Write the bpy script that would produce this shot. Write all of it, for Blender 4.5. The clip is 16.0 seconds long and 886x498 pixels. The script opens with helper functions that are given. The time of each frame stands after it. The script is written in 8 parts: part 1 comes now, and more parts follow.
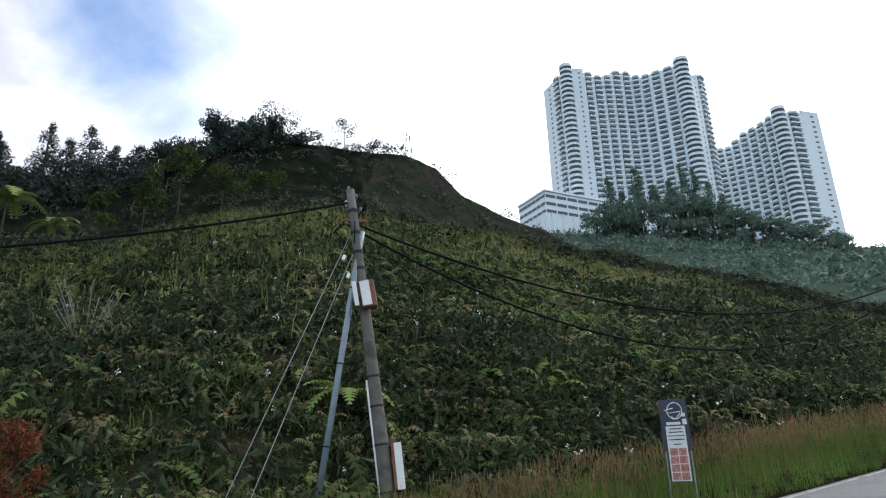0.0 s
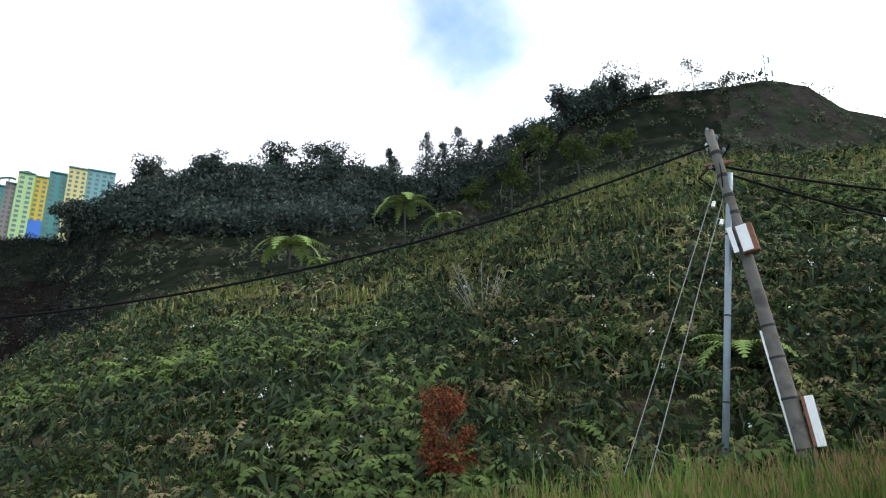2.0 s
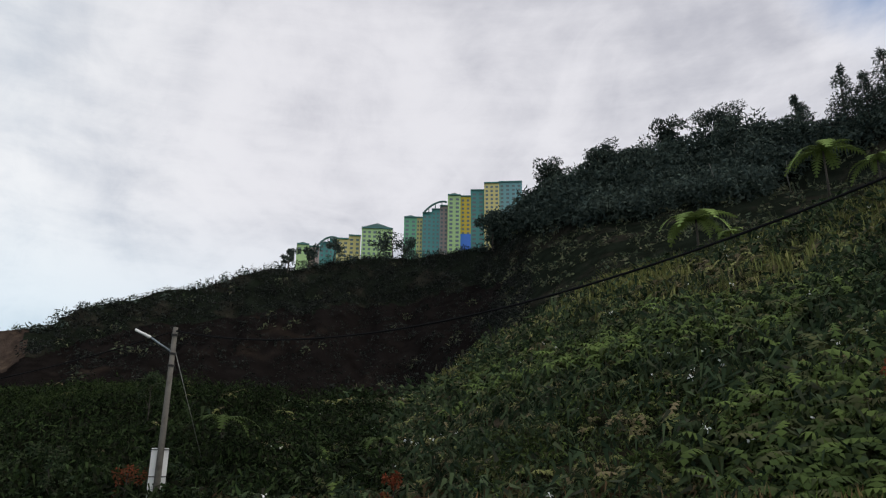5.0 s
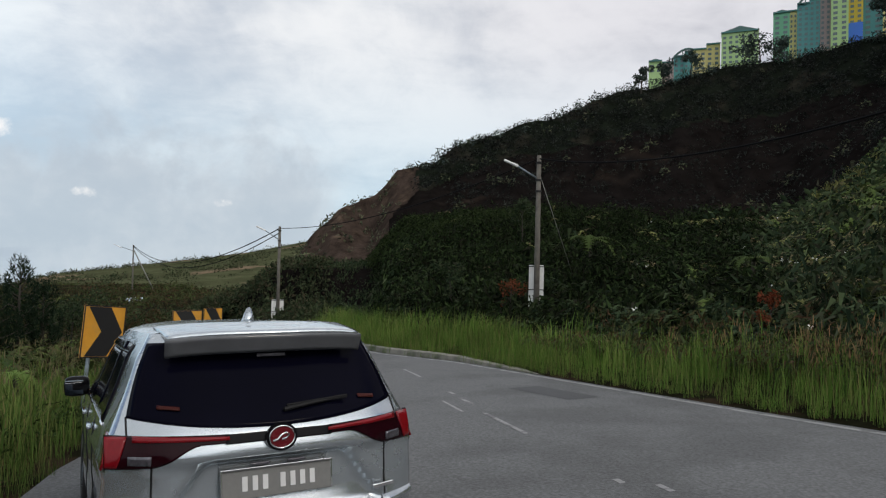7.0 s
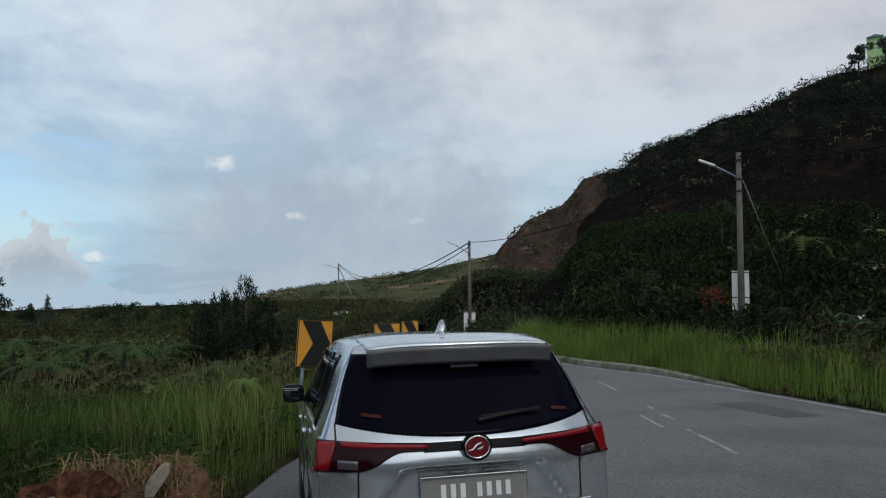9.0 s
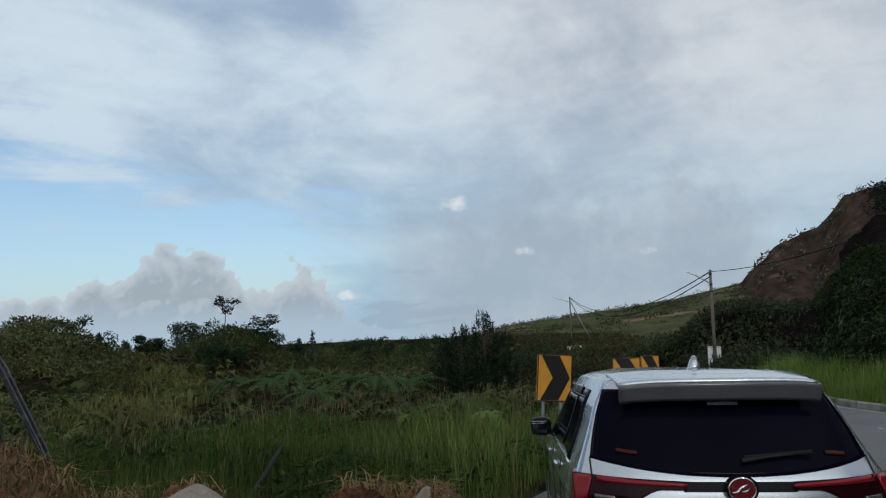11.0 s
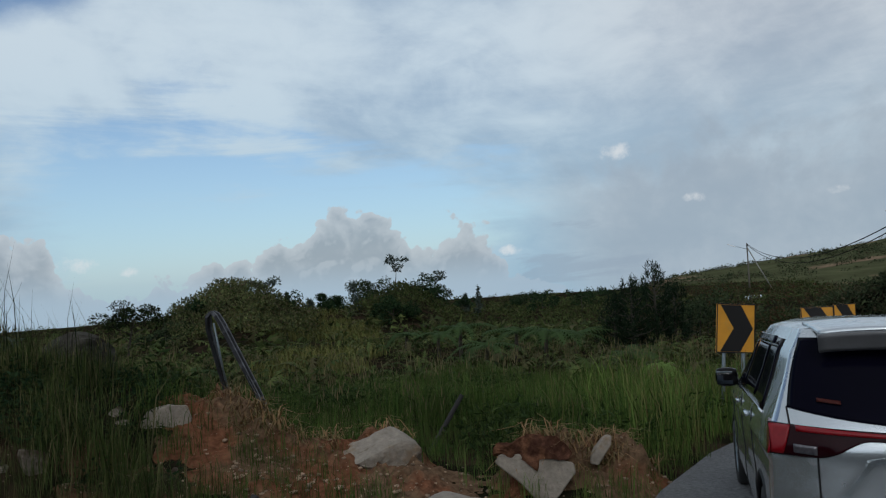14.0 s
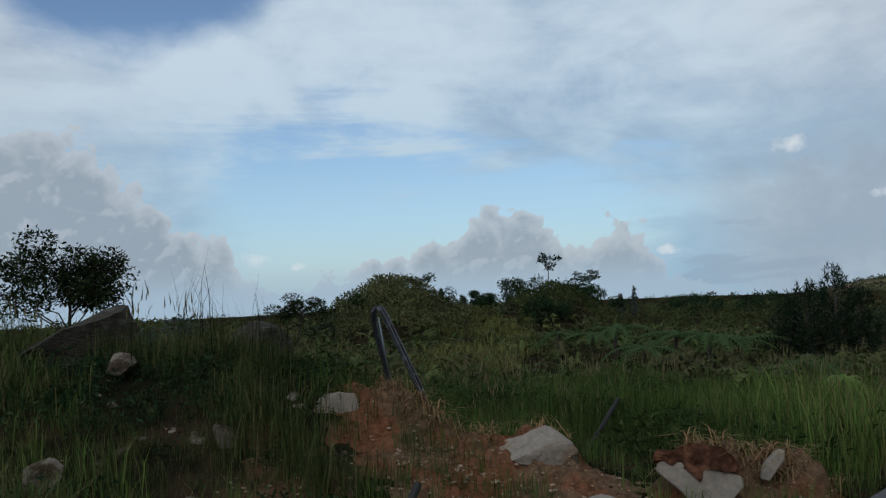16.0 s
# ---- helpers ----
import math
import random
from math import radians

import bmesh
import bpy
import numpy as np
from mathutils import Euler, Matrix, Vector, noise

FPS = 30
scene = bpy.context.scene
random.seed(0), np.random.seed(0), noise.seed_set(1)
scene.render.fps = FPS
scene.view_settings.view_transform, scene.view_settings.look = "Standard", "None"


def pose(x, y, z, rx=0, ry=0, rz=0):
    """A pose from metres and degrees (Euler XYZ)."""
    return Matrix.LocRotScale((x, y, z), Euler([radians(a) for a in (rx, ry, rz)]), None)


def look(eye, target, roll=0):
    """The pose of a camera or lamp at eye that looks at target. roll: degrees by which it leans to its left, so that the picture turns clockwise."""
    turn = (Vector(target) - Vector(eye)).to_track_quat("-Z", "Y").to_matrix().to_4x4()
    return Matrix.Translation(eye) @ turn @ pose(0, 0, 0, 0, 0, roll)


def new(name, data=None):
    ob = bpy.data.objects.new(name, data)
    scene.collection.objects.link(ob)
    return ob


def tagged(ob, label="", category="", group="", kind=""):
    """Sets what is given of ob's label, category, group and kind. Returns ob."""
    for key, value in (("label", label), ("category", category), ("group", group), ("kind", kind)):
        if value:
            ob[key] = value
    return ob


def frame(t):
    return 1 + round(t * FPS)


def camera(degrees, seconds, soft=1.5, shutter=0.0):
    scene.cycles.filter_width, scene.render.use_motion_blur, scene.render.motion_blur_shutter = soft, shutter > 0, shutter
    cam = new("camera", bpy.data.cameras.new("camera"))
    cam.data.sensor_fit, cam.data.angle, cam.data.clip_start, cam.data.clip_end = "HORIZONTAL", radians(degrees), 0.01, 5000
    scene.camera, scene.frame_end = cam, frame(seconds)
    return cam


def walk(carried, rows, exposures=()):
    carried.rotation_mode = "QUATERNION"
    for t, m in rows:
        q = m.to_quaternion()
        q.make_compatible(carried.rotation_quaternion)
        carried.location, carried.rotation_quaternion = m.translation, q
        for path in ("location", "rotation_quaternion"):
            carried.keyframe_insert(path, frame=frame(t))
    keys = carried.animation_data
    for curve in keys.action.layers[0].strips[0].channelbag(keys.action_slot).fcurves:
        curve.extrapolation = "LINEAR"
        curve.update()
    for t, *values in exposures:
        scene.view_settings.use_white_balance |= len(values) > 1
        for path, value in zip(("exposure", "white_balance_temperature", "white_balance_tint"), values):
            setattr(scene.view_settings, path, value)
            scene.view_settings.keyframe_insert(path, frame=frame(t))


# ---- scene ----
cam = camera(65.4, 16.0, soft=1.2)
PATH = [
    (0, pose(-0.061, 0.106, 1.827, 110.14, 1.40, 0.80)),
    (0.5, pose(-0.048, 0.074, 1.820, 111.49, 2.59, 9.34)),
    (1, pose(-0.022, 0.071, 1.826, 110.12, 2.14, 14.16)),
    (1.5, pose(-0.059, 0.056, 1.809, 109.89, 0.54, 21.48)),
    (2, pose(-0.092, 0.080, 1.810, 107.43, 0.46, 31.74)),
    (2.5, pose(-0.081, 0.056, 1.808, 107.03, -0.00, 43.55)),
    (3, pose(-0.081, 0.068, 1.805, 107.65, 0.36, 48.87)),
    (5.5, pose(-0.148, 0.045, 1.796, 102.42, -0.65, 72.63)),
    (6, pose(-0.123, 0.027, 1.745, 97.66, 0.02, 81.11)),
    (6.5, pose(-0.159, -0.023, 1.724, 94.09, -0.87, 88.51)),
    (7, pose(-0.163, -0.047, 1.705, 90.98, -1.25, 94.44)),
    (7.5, pose(-0.161, -0.053, 1.702, 90.39, -0.73, 98.49)),
    (8, pose(-0.152, -0.056, 1.708, 91.43, -0.26, 103.30)),
    (8.5, pose(-0.126, -0.057, 1.714, 92.63, 1.20, 110.76)),
    (9, pose(-0.187, -0.048, 1.702, 91.81, 0.46, 110.01)),
    (9.5, pose(-0.193, -0.095, 1.700, 92.11, 2.13, 118.11)),
    (11.8, pose(0.126, -0.019, 1.732, 93.48, 0.93, 133.94)),
    (12, pose(0.128, -0.016, 1.730, 92.41, 1.26, 136.10)),
    (12.5, pose(0.111, -0.020, 1.728, 90.15, 2.58, 138.60)),
    (13, pose(0.155, -0.003, 1.728, 92.58, 1.50, 142.59)),
    (13.5, pose(0.157, -0.020, 1.724, 91.35, 1.97, 143.17)),
    (14, pose(0.193, -0.041, 1.720, 91.65, 3.13, 142.37)),
    (14.5, pose(0.196, -0.030, 1.736, 93.04, 3.99, 142.70)),
    (15, pose(0.231, -0.037, 1.733, 92.84, 2.59, 147.99)),
    (15.5, pose(0.269, -0.020, 1.736, 92.24, 2.01, 152.63)),
    (16, pose(0.292, 0.004, 1.738, 92.07, 2.21, 154.92)),
]

EXPOSURE = [(0, 0.74, 6400, 11), (1.5, 0.84, 6400, 11), (2.0, 1.2, 6500, 10), (2.5, 0.52, 6050, 14), (3.0, 0.27, 6750, 10), (5.5, 0.0, 6800, 12), (6.5, -0.05, 6850, 12),
            (7.5, 0.10, 6850, 12), (8.0, -0.13, 6650, 11), (8.6, -0.28, 6450, 10), (9.5, -0.32, 6450, 10), (12, -0.43, 6400, 10), (14, -0.48, 6350, 9), (16, -0.50, 6200, 9)]
walk(cam, PATH, EXPOSURE)

# ---------------------------------------------------------------- light
SUN_AZ, SUN_EL = -38.0, 36.0     # azimuth counted leftwards from +y


def direction(az, el=0.0):
    a, e = radians(az), radians(el)
    return Vector((-math.sin(a) * math.cos(e), math.cos(a) * math.cos(e), math.sin(e)))


sun = new("sun", bpy.data.lights.new("sun", "SUN"))
sun.data.energy, sun.data.angle, sun.data.color = 0.6, radians(12), (1.0, 0.94, 0.84)
sun.matrix_world = look((0, 0, 0), -direction(SUN_AZ, SUN_EL))


class Nodes:
    """A short way to write node trees."""

    def __init__(self, tree):
        self.tree = tree
        tree.nodes.clear()

    def add(self, kind, inputs=None, operation=None, clamp=False):
        n = self.tree.nodes.new(kind)
        if operation:
            n.operation = operation
        if clamp:
            n.use_clamp = True
        for k, v in (inputs or {}).items():
            if isinstance(v, bpy.types.NodeSocket):
                self.tree.links.new(v, n.inputs[k])
            else:
                n.inputs[k].default_value = v
        return n

    def math(self, op, a, b=0.0, clamp=False):
        return self.add("ShaderNodeMath", {0: a, 1: b}, op, clamp).outputs[0]

    def mix(self, fac, a, b, blend="MIX"):
        n = self.tree.nodes.new("ShaderNodeMix")
        n.data_type, n.blend_type = "RGBA", blend
        for k, v in ((0, fac), (6, a), (7, b)):
            if isinstance(v, bpy.types.NodeSocket):
                self.tree.links.new(v, n.inputs[k])
            else:
                n.inputs[k].default_value = v
        return n.outputs[2]

    def step(self, x, lo, hi):
        n = self.add("ShaderNodeMapRange", {0: x, 1: lo, 2: hi, 3: 0.0, 4: 1.0})
        n.interpolation_type = "SMOOTHSTEP"
        return n.outputs[0]

    def noise(self, vector, scale, detail=4.0, rough=0.55, out=0, distortion=0.0):
        return self.add("ShaderNodeTexNoise", {"Vector": vector, "Scale": scale, "Detail": detail, "Roughness": rough,
                                               "Distortion": distortion}).outputs[out]

    def ramp(self, fac, stops):
        n = self.add("ShaderNodeValToRGB", {0: fac})
        e = n.color_ramp.elements
        while len(e) < len(stops):
            e.new(0.5)
        for el, (p, c) in zip(e, stops):
            el.position, el.color = p, (*c, 1)
        return n.outputs[0]


def build_sky():
    world = bpy.data.worlds.new("sky")
    scene.world = world
    world.use_nodes = True
    N = Nodes(world.node_tree)
    co = N.add("ShaderNodeTexCoord").outputs["Generated"]
    xyz = N.add("ShaderNodeSeparateXYZ", {0: co})
    z = xyz.outputs[2]
    sky = N.add("ShaderNodeTexSky")
    sky.sky_type, sky.sun_disc, sky.sun_elevation, sky.sun_rotation = "NISHITA", False, radians(SUN_EL), radians(-SUN_AZ)
    sky.altitude, sky.dust_density = 1500.0, 1.5
    blue = N.mix(1.0, sky.outputs[0], (0.15, 0.155, 0.155, 1), "MULTIPLY")

    def toward(az, el):
        d = direction(az, el)
        return N.add("ShaderNodeVectorMath", {0: co, 1: tuple(d)}, operation="DOT_PRODUCT").outputs["Value"]

    # high cloud deck: the sky plane seen in perspective
    h = N.math("ADD", N.math("MAXIMUM", z, 0.0), 0.38)
    deck = N.add("ShaderNodeCombineXYZ", {0: N.math("DIVIDE", xyz.outputs[0], h), 1: N.math("DIVIDE", xyz.outputs[1], h), 2: 0.3}).outputs[0]
    big = N.noise(deck, 0.85, 6.0, 0.55, distortion=0.6)
    fine = N.noise(deck, 3.0, 8.0, 0.62, distortion=0.3)
    flat = N.add("ShaderNodeVectorMath", {0: co, 1: (2.2, 2.2, 17.0)}, operation="MULTIPLY").outputs[0]
    streak = N.noise(flat, 1.6, 6.0, 0.6, distortion=0.4)
    cover = N.math("ADD", N.math("MULTIPLY", big, 0.74), N.math("MULTIPLY", fine, 0.26))
    glare = N.step(toward(SUN_AZ, SUN_EL), 0.52, 1.0)
    gap_a = N.step(toward(24, 38), 0.965, 1.0)
    gap_b = N.step(toward(181, 31), 0.955, 1.0)
    tilt = N.math("ADD", z, N.math("ADD", N.math("MULTIPLY", N.math("SUBTRACT", big, 0.5), 0.30), N.math("MULTIPLY", N.math("SUBTRACT", streak, 0.5), 0.2)))
    low = N.math("SUBTRACT", 1.0, N.step(tilt, 0.10, 0.25))
    gap_c = N.math("MULTIPLY", low, N.step(toward(155, 5), 0.90, 0.985))
    bias = N.math("SUBTRACT", N.math("MULTIPLY", glare, 0.25),
                  N.math("ADD", N.math("MULTIPLY", gap_a, 0.24), N.math("ADD", N.math("MULTIPLY", gap_b, 0.62), N.math("MULTIPLY", gap_c, 0.24))))
    bias = N.math("ADD", bias, N.math("MULTIPLY", N.math("MULTIPLY", N.math("SUBTRACT", streak, 0.46), 0.35), N.math("SUBTRACT", 1.0, N.step(z, 0.1, 0.4))))
    open_side = N.step(toward(152, 8), 0.70, 0.97)
    grey_side = N.step(toward(84, 14), 0.55, 0.97)
    hill_side = N.step(toward(56, 26), 0.72, 0.96)
    mask = N.step(N.math("ADD", N.math("ADD", cover, bias), N.math("MULTIPLY", grey_side, 0.2)), 0.22, 0.46)
    soft = N.noise(deck, 1.7, 4.0, 0.5, distortion=0.9)
    wisp = N.noise(deck, 6.0, 9.0, 0.62, distortion=1.1)
    brush = N.noise(N.add("ShaderNodeVectorMath", {0: deck, 1: (1.0, 3.2, 1.0)}, operation="MULTIPLY").outputs[0], 1.5, 7.0, 0.6, distortion=0.7)
    shade = N.math("ADD", N.math("ADD", N.math("MULTIPLY", fine, 0.24), N.math("MULTIPLY", soft, 0.42)), N.math("ADD", N.math("MULTIPLY", streak, 0.10), N.math("ADD", N.math("MULTIPLY", wisp, 0.12), N.math("MULTIPLY", brush, 0.12))))
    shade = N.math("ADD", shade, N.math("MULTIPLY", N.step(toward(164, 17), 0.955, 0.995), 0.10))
    shade = N.step(shade, 0.39, 0.60)
    dark = N.mix(open_side, (0.60, 0.65, 0.72, 1), (0.42, 0.56, 0.74, 1))
    light = N.mix(open_side, (0.86, 0.91, 0.95, 1), (0.84, 0.97, 1.06, 1))
    dark = N.mix(grey_side, dark, (0.52, 0.595, 0.69, 1))
    light = N.mix(grey_side, light, (0.88, 0.925, 0.965, 1))
    dark = N.mix(hill_side, dark, (0.44, 0.46, 0.53, 1))
    light = N.mix(hill_side, light, (0.78, 0.80, 0.86, 1))
    tone = N.mix(shade, dark, light)
    tone = N.mix(glare, tone, (1.6, 1.66, 1.72, 1))
    col = N.mix(N.math("MULTIPLY", mask, 0.93), blue, tone)

    # haze over the lowland
    haze = N.math("SUBTRACT", 1.0, N.step(z, -0.03, 0.34))
    col = N.mix(N.math("MULTIPLY", haze, 0.72), col, (0.45, 0.69, 0.86, 1))

    # soft grey rain cloud low over the road's far end
    puff = N.noise(co, 9.0, 5.0, 0.55, distortion=0.3)
    curl = N.noise(co, 42.0, 8.0, 0.6)
    grey = N.math("MULTIPLY", N.step(toward(117, 3), 0.945, 0.985), N.step(N.math("ADD", z, N.math("MULTIPLY", N.math("SUBTRACT", puff, 0.5), 0.4)), 0.19, 0.07))
    col = N.mix(N.math("MULTIPLY", grey, 0.68), col, N.mix(N.step(N.math("ADD", N.math("MULTIPLY", puff, 0.82), N.math("MULTIPLY", curl, 0.18)), 0.38, 0.66), (0.46, 0.53, 0.615, 1), (0.60, 0.655, 0.72, 1)))
    band = N.math("MULTIPLY", N.step(streak, 0.56, 0.66), N.math("MULTIPLY", N.step(z, 0.10, 0.05), N.step(toward(132, 3), 0.985, 0.997)))
    col = N.mix(N.math("MULTIPLY", band, 0.5), col, (0.40, 0.50, 0.62, 1))

    # cumulus bank standing on the horizon: its height round the skyline, with billows
    front, left = direction(150, 0), direction(240, 0)
    turn = N.math("ARCTAN2", N.add("ShaderNodeVectorMath", {0: co, 1: tuple(left)}, operation="DOT_PRODUCT").outputs["Value"],
                  N.add("ShaderNodeVectorMath", {0: co, 1: tuple(front)}, operation="DOT_PRODUCT").outputs["Value"])
    round_ = N.math("ADD", N.math("MULTIPLY", turn, 180.0 / math.pi / 100.0), 0.5)
    heights = ((100, -3), (128, -2.6), (132.5, -1.4), (135.5, 0.3), (137.0, 1.8), (138.0, 4.0), (141.2, 4.8), (143.4, 3.6), (144.8, 3.0), (145.5, 4.4), (147.6, 5.9), (151.0, 6.2), (153.0, 4.6), (155.8, 3.7),
               (157.5, 3.2), (160.2, 2.3), (163.9, 1.2), (167.5, 0.1), (170.3, 0.2), (171.5, 2.6), (172.4, 4.2), (176, 6.1), (179, 8.5), (181.5, 10.8), (183.6, 12.3), (187.3, 12.7), (192, 10.5), (200, 6))
    skyline = N.ramp(round_, [((a - 100) / 100, ((h + 4) / 20,) * 3) for a, h in heights])
    top = N.math("MULTIPLY", N.math("SUBTRACT", N.math("MULTIPLY", skyline, 20.0), 4.0), math.pi / 180)

    def billow(scale, where):
        n = N.add("ShaderNodeTexVoronoi", {"Vector": where, "Scale": scale, "Detail": 1.0})
        return n.outputs["Distance"]

    warp = N.add("ShaderNodeVectorMath", {0: co, 1: N.mix(0.035, (0, 0, 0, 1), N.noise(co, 14.0, 3.0, 0.5, out=1))}, operation="ADD").outputs[0]
    lit = N.add("ShaderNodeVectorMath", {0: warp, 1: (0.004, -0.003, 0.007)}, operation="ADD").outputs[0]
    b1, b2 = billow(24.0, warp), billow(60.0, warp)
    lump = N.math("ADD", N.math("MULTIPLY", b1, -0.050), N.math("MULTIPLY", b2, -0.018))
    edge = N.math("ADD", N.math("SUBTRACT", top, z), N.math("ADD", lump, N.math("ADD", N.math("MULTIPLY", N.math("SUBTRACT", curl, 0.5), 0.03), 0.034)))
    bank = N.step(edge, 0.0, 0.007)
    body = N.mix(N.step(edge, 0.0, 0.045), (0.68, 0.74, 0.79, 1), (0.42, 0.49, 0.56, 1))
    relief = N.math("ADD", N.math("SUBTRACT", billow(24.0, lit), b1), N.math("MULTIPLY", N.math("SUBTRACT", billow(60.0, lit), b2), 0.45))
    body = N.mix(N.math("MULTIPLY", N.step(relief, 0.0, 0.4), 0.42), body, (0.74, 0.79, 0.84, 1))
    body = N.mix(N.math("MULTIPLY", N.step(relief, 0.0, -0.4), 0.32), body, (0.44, 0.50, 0.57, 1))
    body = N.mix(N.step(z, 0.03, -0.03), body, (0.52, 0.66, 0.79, 1))
    col = N.mix(N.math("MULTIPLY", bank, 0.88), col, body)
    # small bright cloudlets
    for az, el, size in ((136.6, 1.3, 1.0), (128.0, 8.6, 1.7), (122.0, 4.5, 1.0), (112.2, 4.3, 1.0), (170.6, 1.6, 1.6), (166.8, 1.0, 0.9)):
        up = N.math("DIVIDE", N.math("SUBTRACT", z, math.sin(radians(el))), radians(size * 0.35))
        wide = 1 - math.cos(radians(size))
        off = N.math("ADD", N.math("DIVIDE", N.math("SUBTRACT", 1.0, toward(az, el)), wide), N.math("MULTIPLY", N.math("MULTIPLY", up, up), 0.5))
        off = N.math("ADD", off, N.math("MULTIPLY", N.math("SUBTRACT", curl, 0.5), 5.0))
        col = N.mix(N.math("MULTIPLY", N.step(off, 1.0, -0.8), 0.75), col, (1.02, 1.04, 1.05, 1))
    bg = N.add("ShaderNodeBackground", {0: col, 1: 1.0})
    out = N.add("ShaderNodeOutputWorld", {0: bg.outputs[0]})


build_sky()


# ---------------------------------------------------------------- materials
def material(name, base, rough=0.7, metal=0.0, vary=0.25, scale=3.0, bump=0.3, bump_scale=None, second=None, second_scale=0.4,
             second_at=(0.5, 0.65), stretch=None, island=0.0, island_colours=None, spec=0.5, coat=0.0, through_light=0.0, coords="Object"):
    """One procedural surface: base colour, fine variation, a second colour in patches, relief."""
    m = bpy.data.materials.new(name)
    m.use_nodes = True
    N = Nodes(m.node_tree)
    co = N.add("ShaderNodeTexCoord").outputs["Object"] if coords == "Object" else N.add("ShaderNodeNewGeometry").outputs["Position"]
    if stretch:
        co = N.add("ShaderNodeVectorMath", {0: co, 1: stretch}, operation="MULTIPLY").outputs[0]
    n1 = N.noise(co, scale, 6.0, 0.6)
    col = (*base, 1)
    if island_colours:
        g = N.add("ShaderNodeNewGeometry")
        k = len(island_colours)
        col = N.ramp(g.outputs["Random Per Island"], [(i / max(1, k - 1), c) for i, c in enumerate(island_colours)])
    if second:
        n2 = N.noise(co, second_scale, 5.0, 0.6)
        col = N.mix(N.step(n2, *second_at), col, (*second, 1))
    f = N.add("ShaderNodeMapRange", {0: n1, 1: 0.25, 2: 0.75, 3: 1.0 - vary, 4: 1.0 + vary}).outputs[0]
    if island:
        g = N.add("ShaderNodeNewGeometry")
        r = N.add("ShaderNodeMapRange", {0: g.outputs["Random Per Island"], 1: 0.0, 2: 1.0, 3: 1.0 - island, 4: 1.0 + island}).outputs[0]
        f = N.math("MULTIPLY", f, r)
    v = N.add("ShaderNodeCombineXYZ", {0: f, 1: f, 2: f}).outputs[0]
    col = N.mix(1.0, col, v, "MULTIPLY")
    rg = N.add("ShaderNodeMapRange", {0: n1, 1: 0.3, 2: 0.7, 3: max(0.03, rough - 0.08), 4: min(1.0, rough + 0.08)}).outputs[0]
    ins = {"Base Color": col, "Roughness": rg, "Metallic": metal, "Specular IOR Level": spec, "Coat Weight": coat, "Coat Roughness": 0.06}
    if bump:
        n3 = N.noise(co, bump_scale or scale * 2.5, 5.0, 0.6)
        ins["Normal"] = N.add("ShaderNodeBump", {"Height": n3, "Strength": bump, "Distance": 0.4 / (bump_scale or scale * 2.5)}).outputs[0]
    b = N.add("ShaderNodeBsdfPrincipled", ins)
    shader = b.outputs[0]
    if through_light:
        t = N.add("ShaderNodeBsdfTranslucent", {0: col})
        shader = N.add("ShaderNodeMixShader", {0: through_light, 1: shader, 2: t.outputs[0]}).outputs[0]
    N.add("ShaderNodeOutputMaterial", {0: shader})
    return m


def leaf(name, colours, rough=0.8):
    return material(name, colours[0], rough=rough, vary=0.45, scale=0.3, bump=0, island_colours=colours, spec=0.03, through_light=0.12)


M = {}
M["fern"] = leaf("fern_leaf", [(0.014, 0.019, 0.010), (0.052, 0.062, 0.026), (0.105, 0.118, 0.044), (0.22, 0.222, 0.084), (0.085, 0.070, 0.045), (0.18, 0.145, 0.080), (0.036, 0.044, 0.020)])
M["fern_bright"] = leaf("bright_fern_leaf", [(0.085, 0.145, 0.04), (0.14, 0.215, 0.06), (0.065, 0.11, 0.034)])
M["young_fern"] = leaf("young_fern_leaf", [(0.055, 0.082, 0.027), (0.10, 0.140, 0.040), (0.035, 0.054, 0.020), (0.075, 0.078, 0.036)])
M["crown_fern"] = leaf("crown_fern_leaf", [(0.13, 0.20, 0.055), (0.19, 0.26, 0.08), (0.10, 0.16, 0.045)])
# forest greens raised and blued to include the haze over the ridge
M["forest"] = leaf("hazed_forest_leaf", [(0.034, 0.050, 0.047), (0.050, 0.070, 0.062), (0.088, 0.112, 0.088), (0.064, 0.084, 0.070), (0.040, 0.058, 0.052)])
M["upper_leaf"] = leaf("upper_scrub_leaf", [(0.036, 0.048, 0.034), (0.070, 0.086, 0.054), (0.125, 0.138, 0.076), (0.088, 0.078, 0.058)])
M["scrub"] = leaf("scrub_leaf", [(0.014, 0.024, 0.014), (0.028, 0.046, 0.024), (0.06, 0.085, 0.04), (0.035, 0.036, 0.026)])
# distance haze is mixed into this leaf colour: paler and bluer
M["hazed_green"] = leaf("hazed_wood_leaf", [(0.085, 0.130, 0.110), (0.135, 0.195, 0.155), (0.22, 0.28, 0.205)])
M["grass"] = leaf("grass_blade", [(0.024, 0.046, 0.012), (0.042, 0.080, 0.019), (0.068, 0.115, 0.027), (0.085, 0.085, 0.036)])
M["verge_blade"] = leaf("verge_grass_blade", [(0.055, 0.110, 0.021), (0.085, 0.160, 0.030), (0.13, 0.20, 0.044), (0.16, 0.145, 0.06)])
M["far_leaf"] = leaf("far_hill_leaf", [(0.018, 0.028, 0.016), (0.034, 0.048, 0.025), (0.06, 0.078, 0.038), (0.07, 0.054, 0.036)])
# near black: the bench's shade is in the leaf colour, its highlights in one green
M["shaded_bench_leaf"] = leaf("shaded_bench_leaf", [(0.006, 0.010, 0.005), (0.010, 0.017, 0.007), (0.034, 0.056, 0.020), (0.014, 0.014, 0.009), (0.008, 0.013, 0.006)])
